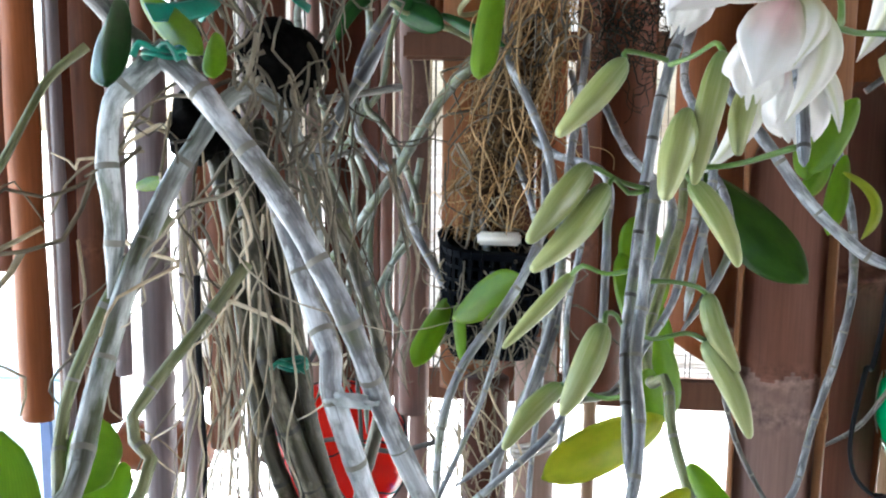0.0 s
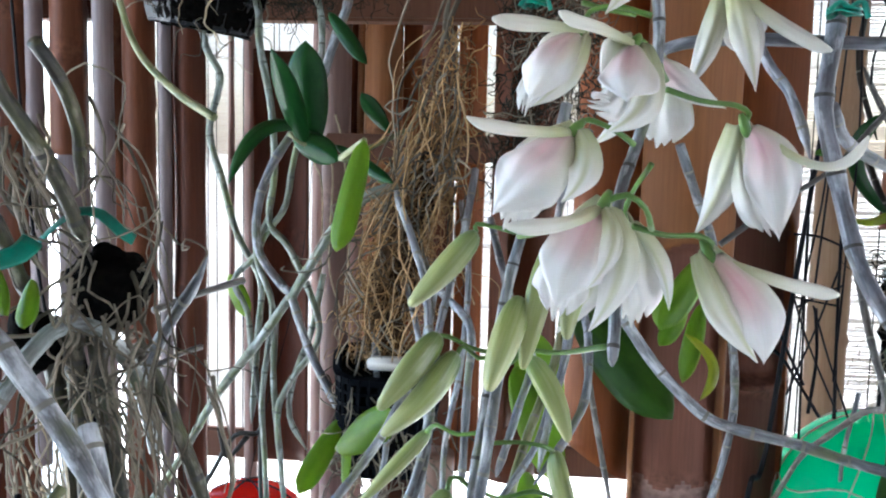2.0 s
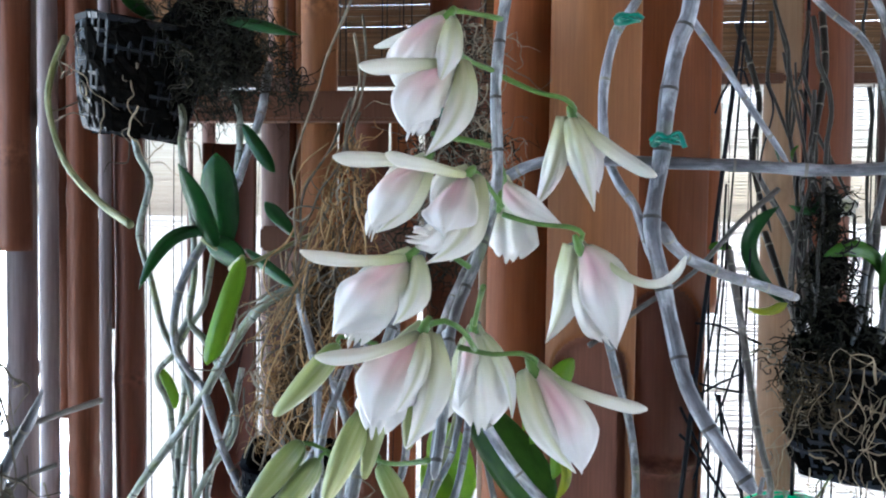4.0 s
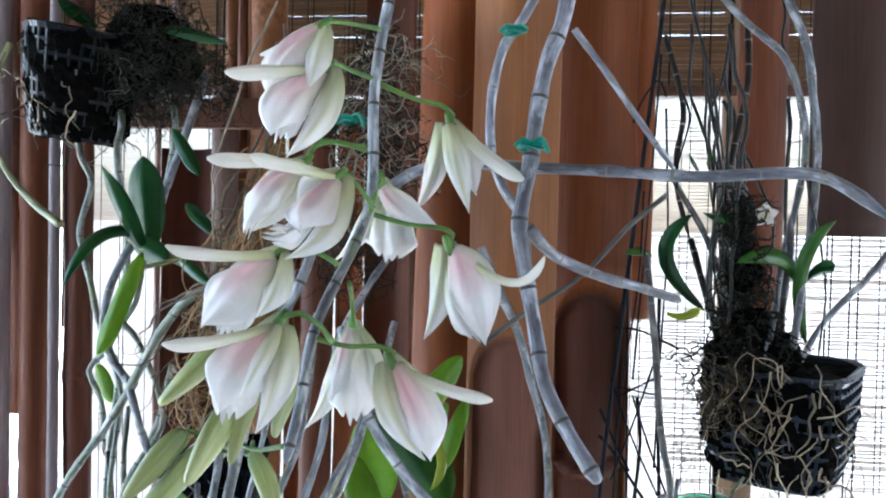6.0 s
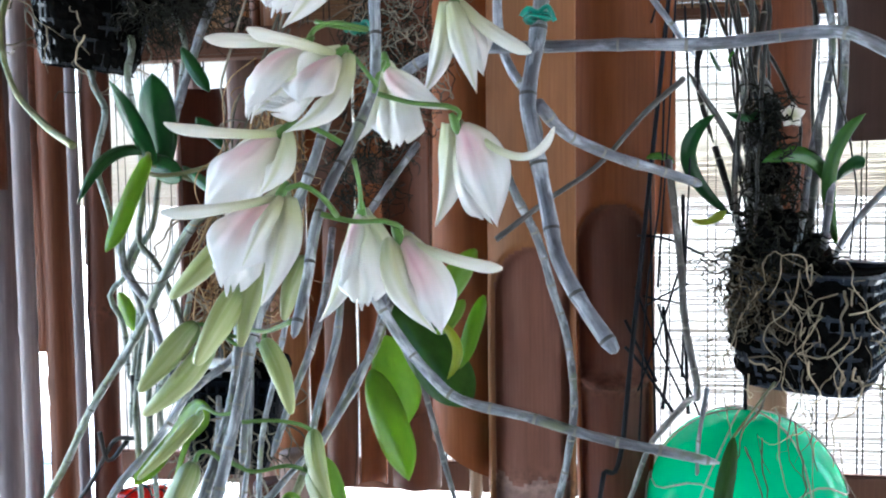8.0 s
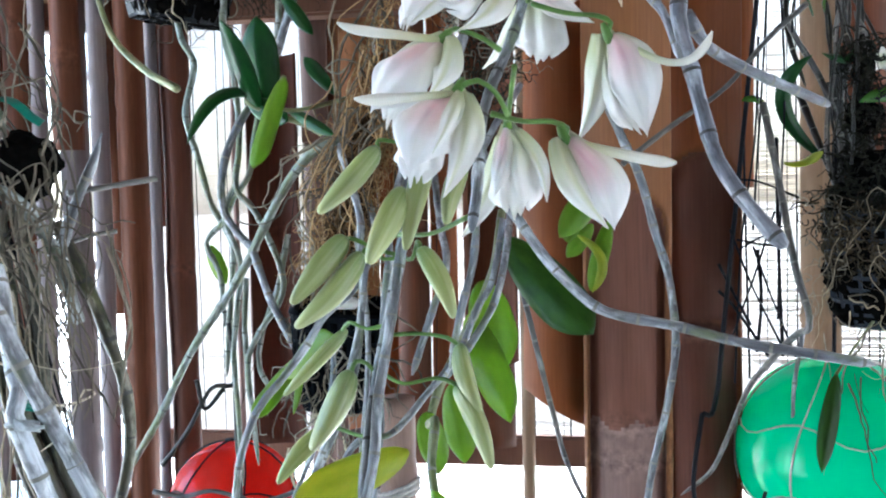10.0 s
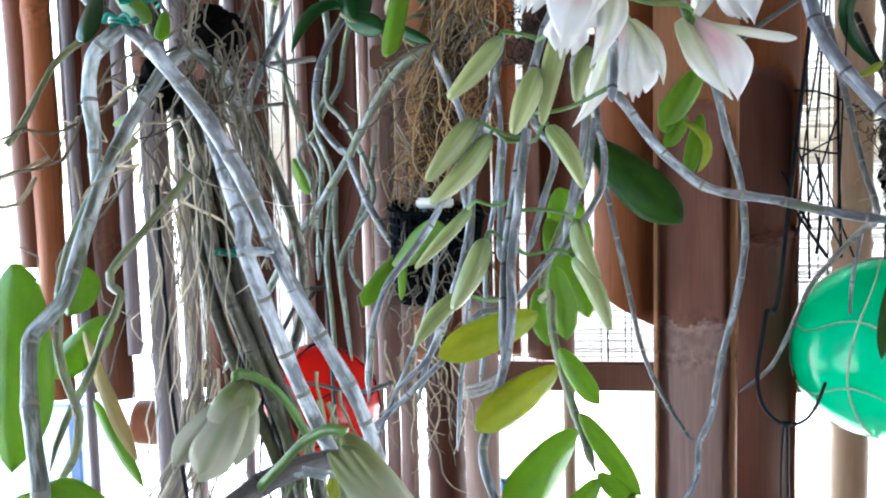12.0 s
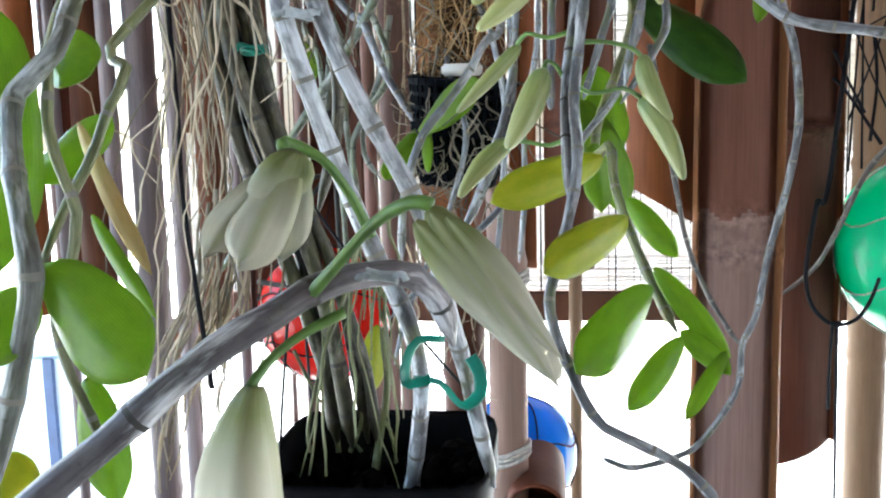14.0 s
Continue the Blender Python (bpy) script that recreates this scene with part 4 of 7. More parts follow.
def square_pot(plant, top, r, h):
    """A black nursery pot, square with round corners and a rolled rim; top is the middle of its mouth."""
    c = Vector(top)
    prof = [(0.74, -h), (0.77, -h + 0.004), (0.93, -0.018), (0.96, -0.017), (1.0, -0.014), (1.0, 0.0), (0.985, 0.003), (0.95, 0.0), (0.93, -0.012), (0.90, -0.040)]

    def at(a, k, z):
        q = k * r / (math.cos(a) ** 6 + math.sin(a) ** 6) ** (1 / 6)
        return c + Vector((math.cos(a) * q, math.sin(a) * q, z))

    bm = bmesh.new()
    rings = [[bm.verts.new(at(2 * math.pi * i / 48, k, z)) for i in range(48)] for k, z in prof]
    for a, b in zip(rings, rings[1:]):
        for i in range(48):
            bm.faces.new((a[i], a[(i + 1) % 48], b[(i + 1) % 48], b[i]))
    bm.faces.new(rings[0][::-1])
    part("pot", bm, M_BLACK, plant, "black plastic pot")
    rng = random.Random(9)
    bm = bmesh.new()
    for _ in range(220):
        x, y = rng.uniform(-0.88, 0.88) * r, rng.uniform(-0.88, 0.88) * r
        p = c + Vector((x, y, -0.020 + rng.uniform(-0.008, 0.008)))
        s = bmesh.ops.create_icosphere(bm, subdivisions=1, radius=r * rng.uniform(0.07, 0.14))
        for v in s["verts"]:
            v.co = p + v.co * rng.uniform(0.7, 1.3)
    part("potting_mix", bm, M_CHARCOAL, plant, "", "stuff", smooth=False)
    for dx, dy in ((-0.9, 0.9), (0.9, 0.9), (-0.9, -0.2)):
        b = c + Vector((dx * r, dy * r, 0))
        stalk(plant, 0.0006, [b, Vector((0.104, 0.420, 1.400)), Vector((0.080, 0.412, 1.520)), Vector((0.062, 0.405, 1.620)), Vector((0.030, 0.400, 2.42))], M_STRING, "hanging_wire", 5)


def net_float(place, r, material, rope, label, thread=0.0014, cord=None, back=0.0):
    cord = cord or M_STRING
    c = Vector(place)
    ob = thing("glass_float", c, label, "float", "floats in nets")
    bm = bmesh.new()
    bmesh.ops.create_uvsphere(bm, u_segments=48, v_segments=32, radius=r)
    bmesh.ops.translate(bm, verts=bm.verts, vec=c)
    part("ball", bm, material, ob)
    rng = random.Random(int(r * 1e5))
    for k in range(3):
        bm = bmesh.new()
        a = math.pi * k / 3 + rng.uniform(-0.1, 0.1)
        d = Vector((math.cos(a), math.sin(a), 0))
        pts = [c + (d * math.cos(t) + Vector((0.08 * math.sin(3 * t + k), 0, math.sin(t)))).normalized() * (r + 0.0012) for t in (2 * math.pi * i / 40 for i in range(41))]
        sweep(bm, pts, [0.0008] * 41, 6)
        part("net_cord", bm, rope, ob)
    for z in (-0.35, 0.35):
        bm = bmesh.new()
        q = math.sqrt(1 - z * z)
        pts = [c + Vector((math.cos(t) * q, math.sin(t) * q, z + 0.1 * math.sin(5 * t))).normalized() * (r + 0.0012) for t in (2 * math.pi * i / 40 for i in range(41))]
        sweep(bm, pts, [0.0008] * 41, 6)
        part("net_cord", bm, rope, ob)
    stalk(ob, thread, [c + Vector((0, 0, r)), c + Vector((0.004, back, (2.42 - c.z) * 0.3 if back else (2.42 - c.z) * 0.5)), Vector((c.x + 0.005, c.y + back, 2.42))], cord, "hanging_cord", 6)
    return ob


def hook_and_cords(place):
    c = Vector(place)
    ob = thing("wire_hook", c, "black wire hook hung on dark cords", "hook")
    bm = bmesh.new()
    pts, _ = spline([c + Vector(p) for p in ((-0.016, 0, 0.10), (-0.022, 0, 0.060), (-0.023, 0, 0.035), (-0.017, 0, 0.014), (-0.001, 0, 0.0), (0.016, 0, 0.004), (0.026, 0, 0.018), (0.033, 0, 0.038))], 0.004)
    sweep(bm, pts, [0.0018 * (1.15 - 0.35 * i / len(pts)) for i in range(len(pts))], 8)
    part("hook", bm, M_STRING, ob)
    for dx, z in ((-0.003, -0.070), (0.005, -0.5)):
        stalk(ob, 0.0012, [c + Vector((dx * 0.4, 0, 0.003)), c + Vector((dx, 0, z * 0.5)), c + Vector((dx, 0, z))], M_STRING, "cord", 5)
    knot = bmesh.new()
    sweep(knot, [c + Vector((-0.004, -0.002, 0.002)), c + Vector((0.0, -0.003, 0.001)), c + Vector((0.005, -0.002, 0.002))], [0.0016, 0.0030, 0.0016], 8)
    part("knot", knot, M_STRING, ob)
    stalk(ob, 0.0017, [c + Vector((-0.016, 0, 0.10)), Vector((0.4411, 0.8000, 1.3614)), Vector((0.4565, 0.8000, 1.5083)), Vector((0.5518, 0.8000, 2.4200))], M_STRING, "cord", 6)


# ---- the things ----
# flowering orchid in a hanging net pot
orchid_b = thing('orchid', (0.150, 0.700, 1.413), 'hanging orchid with white pink-flushed blooms and pale buds', 'orchid')
net_basket(orchid_b, (0.150, 0.700, 1.413), 0.072, 0.072, 12, 6, seed=4)
MASS = [((0.196, 0.705, 1.680), 0.015), ((0.188, 0.705, 1.630), 0.020), ((0.180, 0.705, 1.595), 0.018), ((0.164, 0.705, 1.556), 0.022), ((0.156, 0.705, 1.520), 0.025), ((0.150, 0.705, 1.488), 0.021), ((0.146, 0.705, 1.452), 0.018)]
CORE = [((0.176, 0.705, 1.600), 0.003)] + MASS[3:]
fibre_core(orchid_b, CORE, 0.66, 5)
roots(orchid_b, MASS[2:], 420, 0.00050, 21, 0.045, 0.75, M_ROOT_BROWN)
hanging_roots(orchid_b, [((0.196, 0.712, 1.800), 0.004), ((0.192, 0.710, 1.715), 0.007), ((0.184, 0.706, 1.640), 0.014), ((0.164, 0.702, 1.560), 0.026), ((0.152, 0.700, 1.490), 0.028)], 11, 0.0009, 36, M_ROOT, 0.4, 0.3, 0.007)
roots(orchid_b, MASS[:4], 170, 0.00050, 38, 0.045, 0.8, M_ROOT_BROWN)
hanging_roots(orchid_b, [((0.194, 0.700, 1.700), 0.012), ((0.176, 0.690, 1.620), 0.024), ((0.156, 0.690, 1.540), 0.030), ((0.148, 0.690, 1.460), 0.026)], 22, 0.0006, 37, M_ROOT_STRAW, 0.6, 0.2, 0.011)
roots(orchid_b, MASS[2:], 160, 0.00045, 29, 0.060, 0.60, M_ROOT_STRAW)
hanging_roots(orchid_b, MASS, 70, 0.0006, 35, M_ROOT_BROWN, 0.8, 0.2, 0.005)
roots(orchid_b, [((0.188, 0.680, 1.660), 0.0210), ((0.181, 0.680, 1.602), 0.0240), ((0.160, 0.680, 1.564), 0.0340), ((0.147, 0.680, 1.517), 0.0300), ((0.143, 0.680, 1.461), 0.0221)], 40, 0.0008, 22, 0.10, 0.5, M_ROOT)
roots(orchid_b, [((0.152, 0.680, 1.450), 0.0371), ((0.149, 0.680, 1.416), 0.0360), ((0.146, 0.680, 1.389), 0.0280)], 90, 0.0008, 23, 0.075, 0.5, M_ROOT)
roots(orchid_b, [((0.125, 0.700, 1.396), 0.0240), ((0.130, 0.700, 1.339), 0.0360), ((0.135, 0.700, 1.298), 0.0440)], 26, 0.0009, 24, 0.10, 0.3, M_ROOT_TAN)
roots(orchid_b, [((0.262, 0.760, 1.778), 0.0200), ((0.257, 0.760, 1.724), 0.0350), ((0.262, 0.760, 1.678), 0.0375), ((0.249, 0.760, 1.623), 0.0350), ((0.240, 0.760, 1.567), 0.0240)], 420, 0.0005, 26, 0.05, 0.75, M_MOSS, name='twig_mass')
roots(orchid_b, [((0.270, 0.740, 1.774), 0.0225), ((0.266, 0.740, 1.721), 0.0300), ((0.271, 0.740, 1.676), 0.0350), ((0.262, 0.740, 1.623), 0.0350)], 110, 0.0006, 27, 0.07, 0.7, M_ROOT, name='twig_mass')
bm = bmesh.new()
box(bm, (0.142, 0.669, 1.451), (0.170, 0.681, 1.459), 0.0015)
part('pot_tag', bm, M_CHIP, orchid_b, 'white plastic chip')
cane(orchid_b, 0.0032, [(0.309, 0.560, 1.792), (0.308, 0.552, 1.751), (0.305, 0.545, 1.725), (0.303, 0.538, 1.692), (0.305, 0.530, 1.654), (0.303, 0.530, 1.632), (0.296, 0.515, 1.606), (0.287, 0.500, 1.581), (0.284, 0.485, 1.561), (0.284, 0.470, 1.536), (0.282, 0.455, 1.512)], ring=M_RING)
cane(orchid_b, 0.0030, [(0.265, 0.575, 1.624), (0.256, 0.564, 1.589), (0.245, 0.554, 1.561), (0.237, 0.543, 1.529), (0.232, 0.532, 1.497), (0.228, 0.521, 1.468), (0.225, 0.511, 1.446), (0.223, 0.500, 1.425), (0.223, 0.465, 1.379)], ring=M_RING)
cane(orchid_b, 0.0029, [(0.236, 0.520, 1.502), (0.231, 0.507, 1.460), (0.227, 0.493, 1.425), (0.228, 0.480, 1.403), (0.226, 0.467, 1.382), (0.219, 0.453, 1.354), (0.214, 0.440, 1.334), (0.220, 0.435, 1.313), (0.234, 0.434, 1.284), (0.252, 0.432, 1.274), (0.271, 0.431, 1.264), (0.290, 0.430, 1.244)])
cane(orchid_b, 0.0032, [(0.272, 0.600, 1.557), (0.286, 0.570, 1.531), (0.296, 0.560, 1.516), (0.312, 0.555, 1.493), (0.327, 0.550, 1.477), (0.345, 0.545, 1.464), (0.381, 0.540, 1.457), (0.404, 0.538, 1.451), (0.423, 0.535, 1.447), (0.445, 0.532, 1.444), (0.480, 0.530, 1.438)])
cane(orchid_b, 0.0027, [(0.161, 0.700, 1.594), (0.160, 0.678, 1.569), (0.172, 0.656, 1.545), (0.184, 0.635, 1.518), (0.189, 0.615, 1.499), (0.193, 0.602, 1.472), (0.194, 0.588, 1.451), (0.191, 0.575, 1.426), (0.184, 0.568, 1.402), (0.175, 0.565, 1.377), (0.165, 0.563, 1.352), (0.159, 0.560, 1.327)])
cane(orchid_b, 0.0026, [(0.210, 0.700, 1.587), (0.205, 0.667, 1.542), (0.200, 0.633, 1.515), (0.197, 0.600, 1.494), (0.195, 0.590, 1.460), (0.194, 0.580, 1.431), (0.189, 0.570, 1.408), (0.180, 0.567, 1.384), (0.165, 0.563, 1.355), (0.141, 0.560, 1.333)])
cane(orchid_b, 0.0027, [(0.185, 0.700, 1.513), (0.185, 0.653, 1.487), (0.185, 0.607, 1.471), (0.180, 0.560, 1.461), (0.172, 0.550, 1.445), (0.159, 0.540, 1.426), (0.148, 0.530, 1.411), (0.139, 0.527, 1.388), (0.136, 0.523, 1.366), (0.135, 0.520, 1.338)])
cane(orchid_b, 0.0023, [(0.279, 0.660, 1.514), (0.273, 0.637, 1.474), (0.265, 0.614, 1.458), (0.256, 0.591, 1.433), (0.239, 0.568, 1.412), (0.222, 0.545, 1.394), (0.203, 0.540, 1.390), (0.189, 0.540, 1.370), (0.168, 0.540, 1.349), (0.142, 0.540, 1.324), (0.123, 0.540, 1.306)])
cane(orchid_b, 0.0031, [(0.275, 0.700, 1.520), (0.271, 0.672, 1.481), (0.263, 0.644, 1.457), (0.251, 0.616, 1.430), (0.243, 0.588, 1.410), (0.242, 0.560, 1.396), (0.248, 0.545, 1.402), (0.249, 0.524, 1.381), (0.257, 0.503, 1.353), (0.266, 0.481, 1.330), (0.272, 0.460, 1.317)], material=M_CANE_GREEN)
cane(orchid_b, 0.0021, [(0.158, 0.710, 1.518), (0.176, 0.668, 1.480), (0.187, 0.636, 1.427), (0.185, 0.624, 1.372), (0.181, 0.612, 1.326), (0.179, 0.600, 1.281)])
cane(orchid_b, 0.0021, [(0.200, 0.710, 1.564), (0.209, 0.668, 1.520), (0.208, 0.636, 1.466), (0.200, 0.624, 1.419), (0.200, 0.612, 1.373), (0.196, 0.600, 1.329)])
cane(orchid_b, 0.0021, [(0.139, 0.710, 1.487), (0.148, 0.675, 1.447), (0.161, 0.640, 1.411), (0.153, 0.630, 1.371), (0.138, 0.620, 1.332), (0.122, 0.610, 1.294), (0.115, 0.600, 1.264)])
cane(orchid_b, 0.0027, [(0.288, 0.730, 1.615), (0.271, 0.683, 1.578), (0.264, 0.633, 1.549), (0.270, 0.580, 1.523), (0.269, 0.567, 1.492), (0.262, 0.557, 1.462), (0.256, 0.550, 1.431)])
cane(orchid_b, 0.0027, [(0.220, 0.730, 1.551), (0.235, 0.660, 1.512), (0.251, 0.580, 1.489), (0.244, 0.560, 1.460), (0.234, 0.550, 1.427)])
cane(orchid_b, 0.0027, [(0.168, 0.730, 1.528), (0.189, 0.660, 1.511), (0.216, 0.580, 1.502), (0.217, 0.560, 1.472), (0.216, 0.550, 1.422)])
cane(orchid_b, 0.0027, [(0.282, 0.730, 1.547), (0.282, 0.674, 1.511), (0.284, 0.612, 1.491), (0.281, 0.572, 1.468), (0.271, 0.558, 1.449), (0.254, 0.550, 1.424)])
flower(orchid_b, (0.2809, 0.5150, 1.7276), [('petal', (0.2780, 0.5100, 1.7242), (0.2652, 0.5000, 1.7107), (0.2588, 0.4900, 1.6880), 0.0214), ('fold', (0.2826, 0.5100, 1.7247), (0.2834, 0.4950, 1.7071), (0.2777, 0.4950, 1.6902), 0.0122), ('strap', (0.2759, 0.5200, 1.7271), (0.2606, 0.5300, 1.7236), (0.2391, 0.5350, 1.7157), 0.0079)], 36)
flower(orchid_b, (0.2854, 0.5100, 1.7048), [('strap', (0.2837, 0.5050, 1.7027), (0.2627, 0.4850, 1.6986), (0.2446, 0.4700, 1.6945), 0.0081), ('petal', (0.2831, 0.5050, 1.7010), (0.2714, 0.4850, 1.6860), (0.2661, 0.4750, 1.6666), 0.0222), ('lip', (0.2824, 0.5100, 1.7013), (0.2713, 0.4950, 1.6818), (0.2654, 0.4880, 1.6669), 0.0142), ('fold', (0.2891, 0.5050, 1.7027), (0.2886, 0.4850, 1.6775), (0.2753, 0.4720, 1.6551), 0.0137)], 37)
flower(orchid_b, (0.2694, 0.5250, 1.6568), [('strap', (0.2689, 0.5200, 1.6558), (0.2490, 0.5000, 1.6555), (0.2278, 0.4900, 1.6550), 0.0077), ('petal', (0.2656, 0.5200, 1.6522), (0.2540, 0.5050, 1.6409), (0.2455, 0.5000, 1.6217), 0.0219), ('lip', (0.2641, 0.5250, 1.6510), (0.2501, 0.5150, 1.6339), (0.2432, 0.5100, 1.6194), 0.0115), ('fold', (0.2702, 0.5200, 1.6522), (0.2610, 0.5100, 1.6338), (0.2474, 0.5050, 1.6191), 0.0119)], 38)
flower(orchid_b, (0.2924, 0.5100, 1.6492), [('strap', (0.2907, 0.5050, 1.6477), (0.2745, 0.4850, 1.6520), (0.2560, 0.4750, 1.6557), 0.0087), ('petal', (0.2893, 0.5000, 1.6445), (0.2866, 0.4750, 1.6329), (0.2842, 0.4650, 1.6198), 0.0237), ('lip', (0.2860, 0.5050, 1.6396), (0.2805, 0.4750, 1.6233), (0.2732, 0.4610, 1.6173), 0.0138), ('fold', (0.2963, 0.5050, 1.6466), (0.2931, 0.4800, 1.6221), (0.2768, 0.4680, 1.6063), 0.0146)], 39)
flower(orchid_b, (0.2662, 0.4940, 1.6090), [('strap', (0.2616, 0.4900, 1.6077), (0.2427, 0.4700, 1.6080), (0.2199, 0.4610, 1.6114), 0.0079), ('petal', (0.2610, 0.4900, 1.6042), (0.2480, 0.4750, 1.5913), (0.2317, 0.4770, 1.5717), 0.0298), ('fold', (0.2674, 0.4900, 1.6072), (0.2694, 0.4750, 1.5917), (0.2604, 0.4750, 1.5773), 0.0132), ('lip', (0.2583, 0.5000, 1.6015), (0.2469, 0.4900, 1.5846), (0.2381, 0.4900, 1.5672), 0.0192)], 40)
flower(orchid_b, (0.2770, 0.4600, 1.5786), [('strap', (0.2731, 0.4570, 1.5757), (0.2593, 0.4300, 1.5722), (0.2374, 0.4210, 1.5705), 0.0064), ('petal', (0.2738, 0.4550, 1.5727), (0.2665, 0.4350, 1.5598), (0.2582, 0.4350, 1.5405), 0.0258), ('lip', (0.2694, 0.4600, 1.5668), (0.2627, 0.4450, 1.5530), (0.2586, 0.4400, 1.5369), 0.0203), ('fold', (0.2769, 0.4520, 1.5752), (0.2778, 0.4300, 1.5634), (0.2692, 0.4300, 1.5473), 0.0080), ('fold', (0.2807, 0.4570, 1.5753), (0.2821, 0.4400, 1.5545), (0.2714, 0.4440, 1.5284), 0.0152)], 41)
flower(orchid_b, (0.3430, 0.5550, 1.6825), [('fold', (0.3360, 0.5550, 1.6807), (0.3343, 0.5600, 1.6550), (0.3240, 0.5630, 1.6322), 0.0122), ('fold', (0.3411, 0.5500, 1.6788), (0.3488, 0.5450, 1.6571), (0.3555, 0.5500, 1.6311), 0.0132), ('petal', (0.3443, 0.5550, 1.6781), (0.3531, 0.5550, 1.6610), (0.3583, 0.5600, 1.6416), 0.0128), ('strap', (0.3469, 0.5550, 1.6794), (0.3649, 0.5450, 1.6626), (0.3857, 0.5350, 1.6485), 0.0073)], 42)
flower(orchid_b, (0.3463, 0.5300, 1.6137), [('fold', (0.3411, 0.5300, 1.6125), (0.3398, 0.5400, 1.5856), (0.3311, 0.5550, 1.5593), 0.0171), ('petal', (0.3509, 0.5300, 1.6102), (0.3606, 0.5250, 1.5931), (0.3673, 0.5360, 1.5599), 0.0255), ('lip', (0.3464, 0.5350, 1.6076), (0.3528, 0.5350, 1.5832), (0.3622, 0.5380, 1.5641), 0.0159), ('strap', (0.3560, 0.5300, 1.6102), (0.3807, 0.5200, 1.5950), (0.3982, 0.5170, 1.6088), 0.0044)], 43)
flower(orchid_b, (0.3065, 0.5450, 1.6489), [('petal', (0.3078, 0.5450, 1.6445), (0.3174, 0.5400, 1.6350), (0.3398, 0.5450, 1.6222), 0.0136), ('lip', (0.3076, 0.5500, 1.6384), (0.3106, 0.5450, 1.6225), (0.3102, 0.5480, 1.6048), 0.0275), ('fold', (0.3034, 0.5450, 1.6344), (0.2931, 0.5500, 1.6192), (0.2780, 0.5600, 1.6026), 0.0109)], 44)
flower(orchid_b, (0.2928, 0.5400, 1.5684), [('lip', (0.2946, 0.5350, 1.5634), (0.2962, 0.5250, 1.5432), (0.2977, 0.5200, 1.5205), 0.0266), ('fold', (0.2865, 0.5400, 1.5575), (0.2786, 0.5450, 1.5298), (0.2632, 0.5550, 1.5054), 0.0129), ('fold', (0.2997, 0.5350, 1.5628), (0.3094, 0.5250, 1.5467), (0.3143, 0.5200, 1.5254), 0.0092), ('petal', (0.2920, 0.5350, 1.5649), (0.2908, 0.5250, 1.5492), (0.2872, 0.5200, 1.5298), 0.0108)], 45)
flower(orchid_b, (0.3238, 0.4880, 1.5575), [('fold', (0.3193, 0.4850, 1.5556), (0.3293, 0.4700, 1.5347), (0.3440, 0.4740, 1.5123), 0.0142), ('petal', (0.3288, 0.4850, 1.5542), (0.3427, 0.4700, 1.5352), (0.3470, 0.4740, 1.5125), 0.0201), ('strap', (0.3322, 0.4850, 1.5532), (0.3527, 0.4750, 1.5468), (0.3757, 0.4750, 1.5418), 0.0056)], 46)
stalk(orchid_b, 0.0012, [(0.3055, 0.5400, 1.7304), (0.2951, 0.5300, 1.7305), (0.2842, 0.5200, 1.7302), (0.2809, 0.5150, 1.7276)])
stalk(orchid_b, 0.0012, [(0.3032, 0.5400, 1.7030), (0.2922, 0.5300, 1.7060), (0.2859, 0.5150, 1.7075), (0.2854, 0.5100, 1.7048)])
stalk(orchid_b, 0.0012, [(0.3012, 0.5300, 1.6633), (0.2837, 0.5300, 1.6676), (0.2720, 0.5300, 1.6646), (0.2694, 0.5250, 1.6568)])
stalk(orchid_b, 0.0012, [(0.3079, 0.5200, 1.6320), (0.3022, 0.5150, 1.6407), (0.2956, 0.5120, 1.6487), (0.2924, 0.5100, 1.6492)])
stalk(orchid_b, 0.0012, [(0.2928, 0.5050, 1.6024), (0.2836, 0.5000, 1.6083), (0.2711, 0.4970, 1.6128), (0.2662, 0.4940, 1.6090)])
stalk(orchid_b, 0.0012, [(0.2980, 0.4750, 1.5667), (0.2938, 0.4650, 1.5758), (0.2857, 0.4600, 1.5814), (0.2770, 0.4600, 1.5786)])
stalk(orchid_b, 0.0012, [(0.3051, 0.5400, 1.7008), (0.3239, 0.5450, 1.6933), (0.3391, 0.5500, 1.6901), (0.3449, 0.5550, 1.6851), (0.3430, 0.5550, 1.6825)])
stalk(orchid_b, 0.0012, [(0.3079, 0.5200, 1.6284), (0.3247, 0.5250, 1.6238), (0.3422, 0.5300, 1.6222), (0.3488, 0.5320, 1.6186), (0.3463, 0.5300, 1.6137)])
stalk(orchid_b, 0.0012, [(0.3061, 0.5200, 1.6296), (0.3064, 0.5300, 1.6407), (0.3065, 0.5450, 1.6489)])
stalk(orchid_b, 0.0012, [(0.3000, 0.5000, 1.5935), (0.2960, 0.5250, 1.5815), (0.2928, 0.5400, 1.5684)])
stalk(orchid_b, 0.0012, [(0.2901, 0.4750, 1.5677), (0.3051, 0.4800, 1.5639), (0.3187, 0.4850, 1.5638), (0.3260, 0.4880, 1.5603), (0.3238, 0.4880, 1.5575)])
stalk(orchid_b, 0.0011, [(0.237, 0.500, 1.510), (0.259, 0.480, 1.511), (0.280, 0.460, 1.519)])
stalk(orchid_b, 0.0011, [(0.269, 0.540, 1.671), (0.283, 0.545, 1.668), (0.296, 0.550, 1.667)])
bud(orchid_b, (0.221, 0.535, 1.558), (0.190, 0.520, 1.522), 0.0150, 47)
bud(orchid_b, (0.205, 0.520, 1.509), (0.178, 0.505, 1.474), 0.0160, 48)
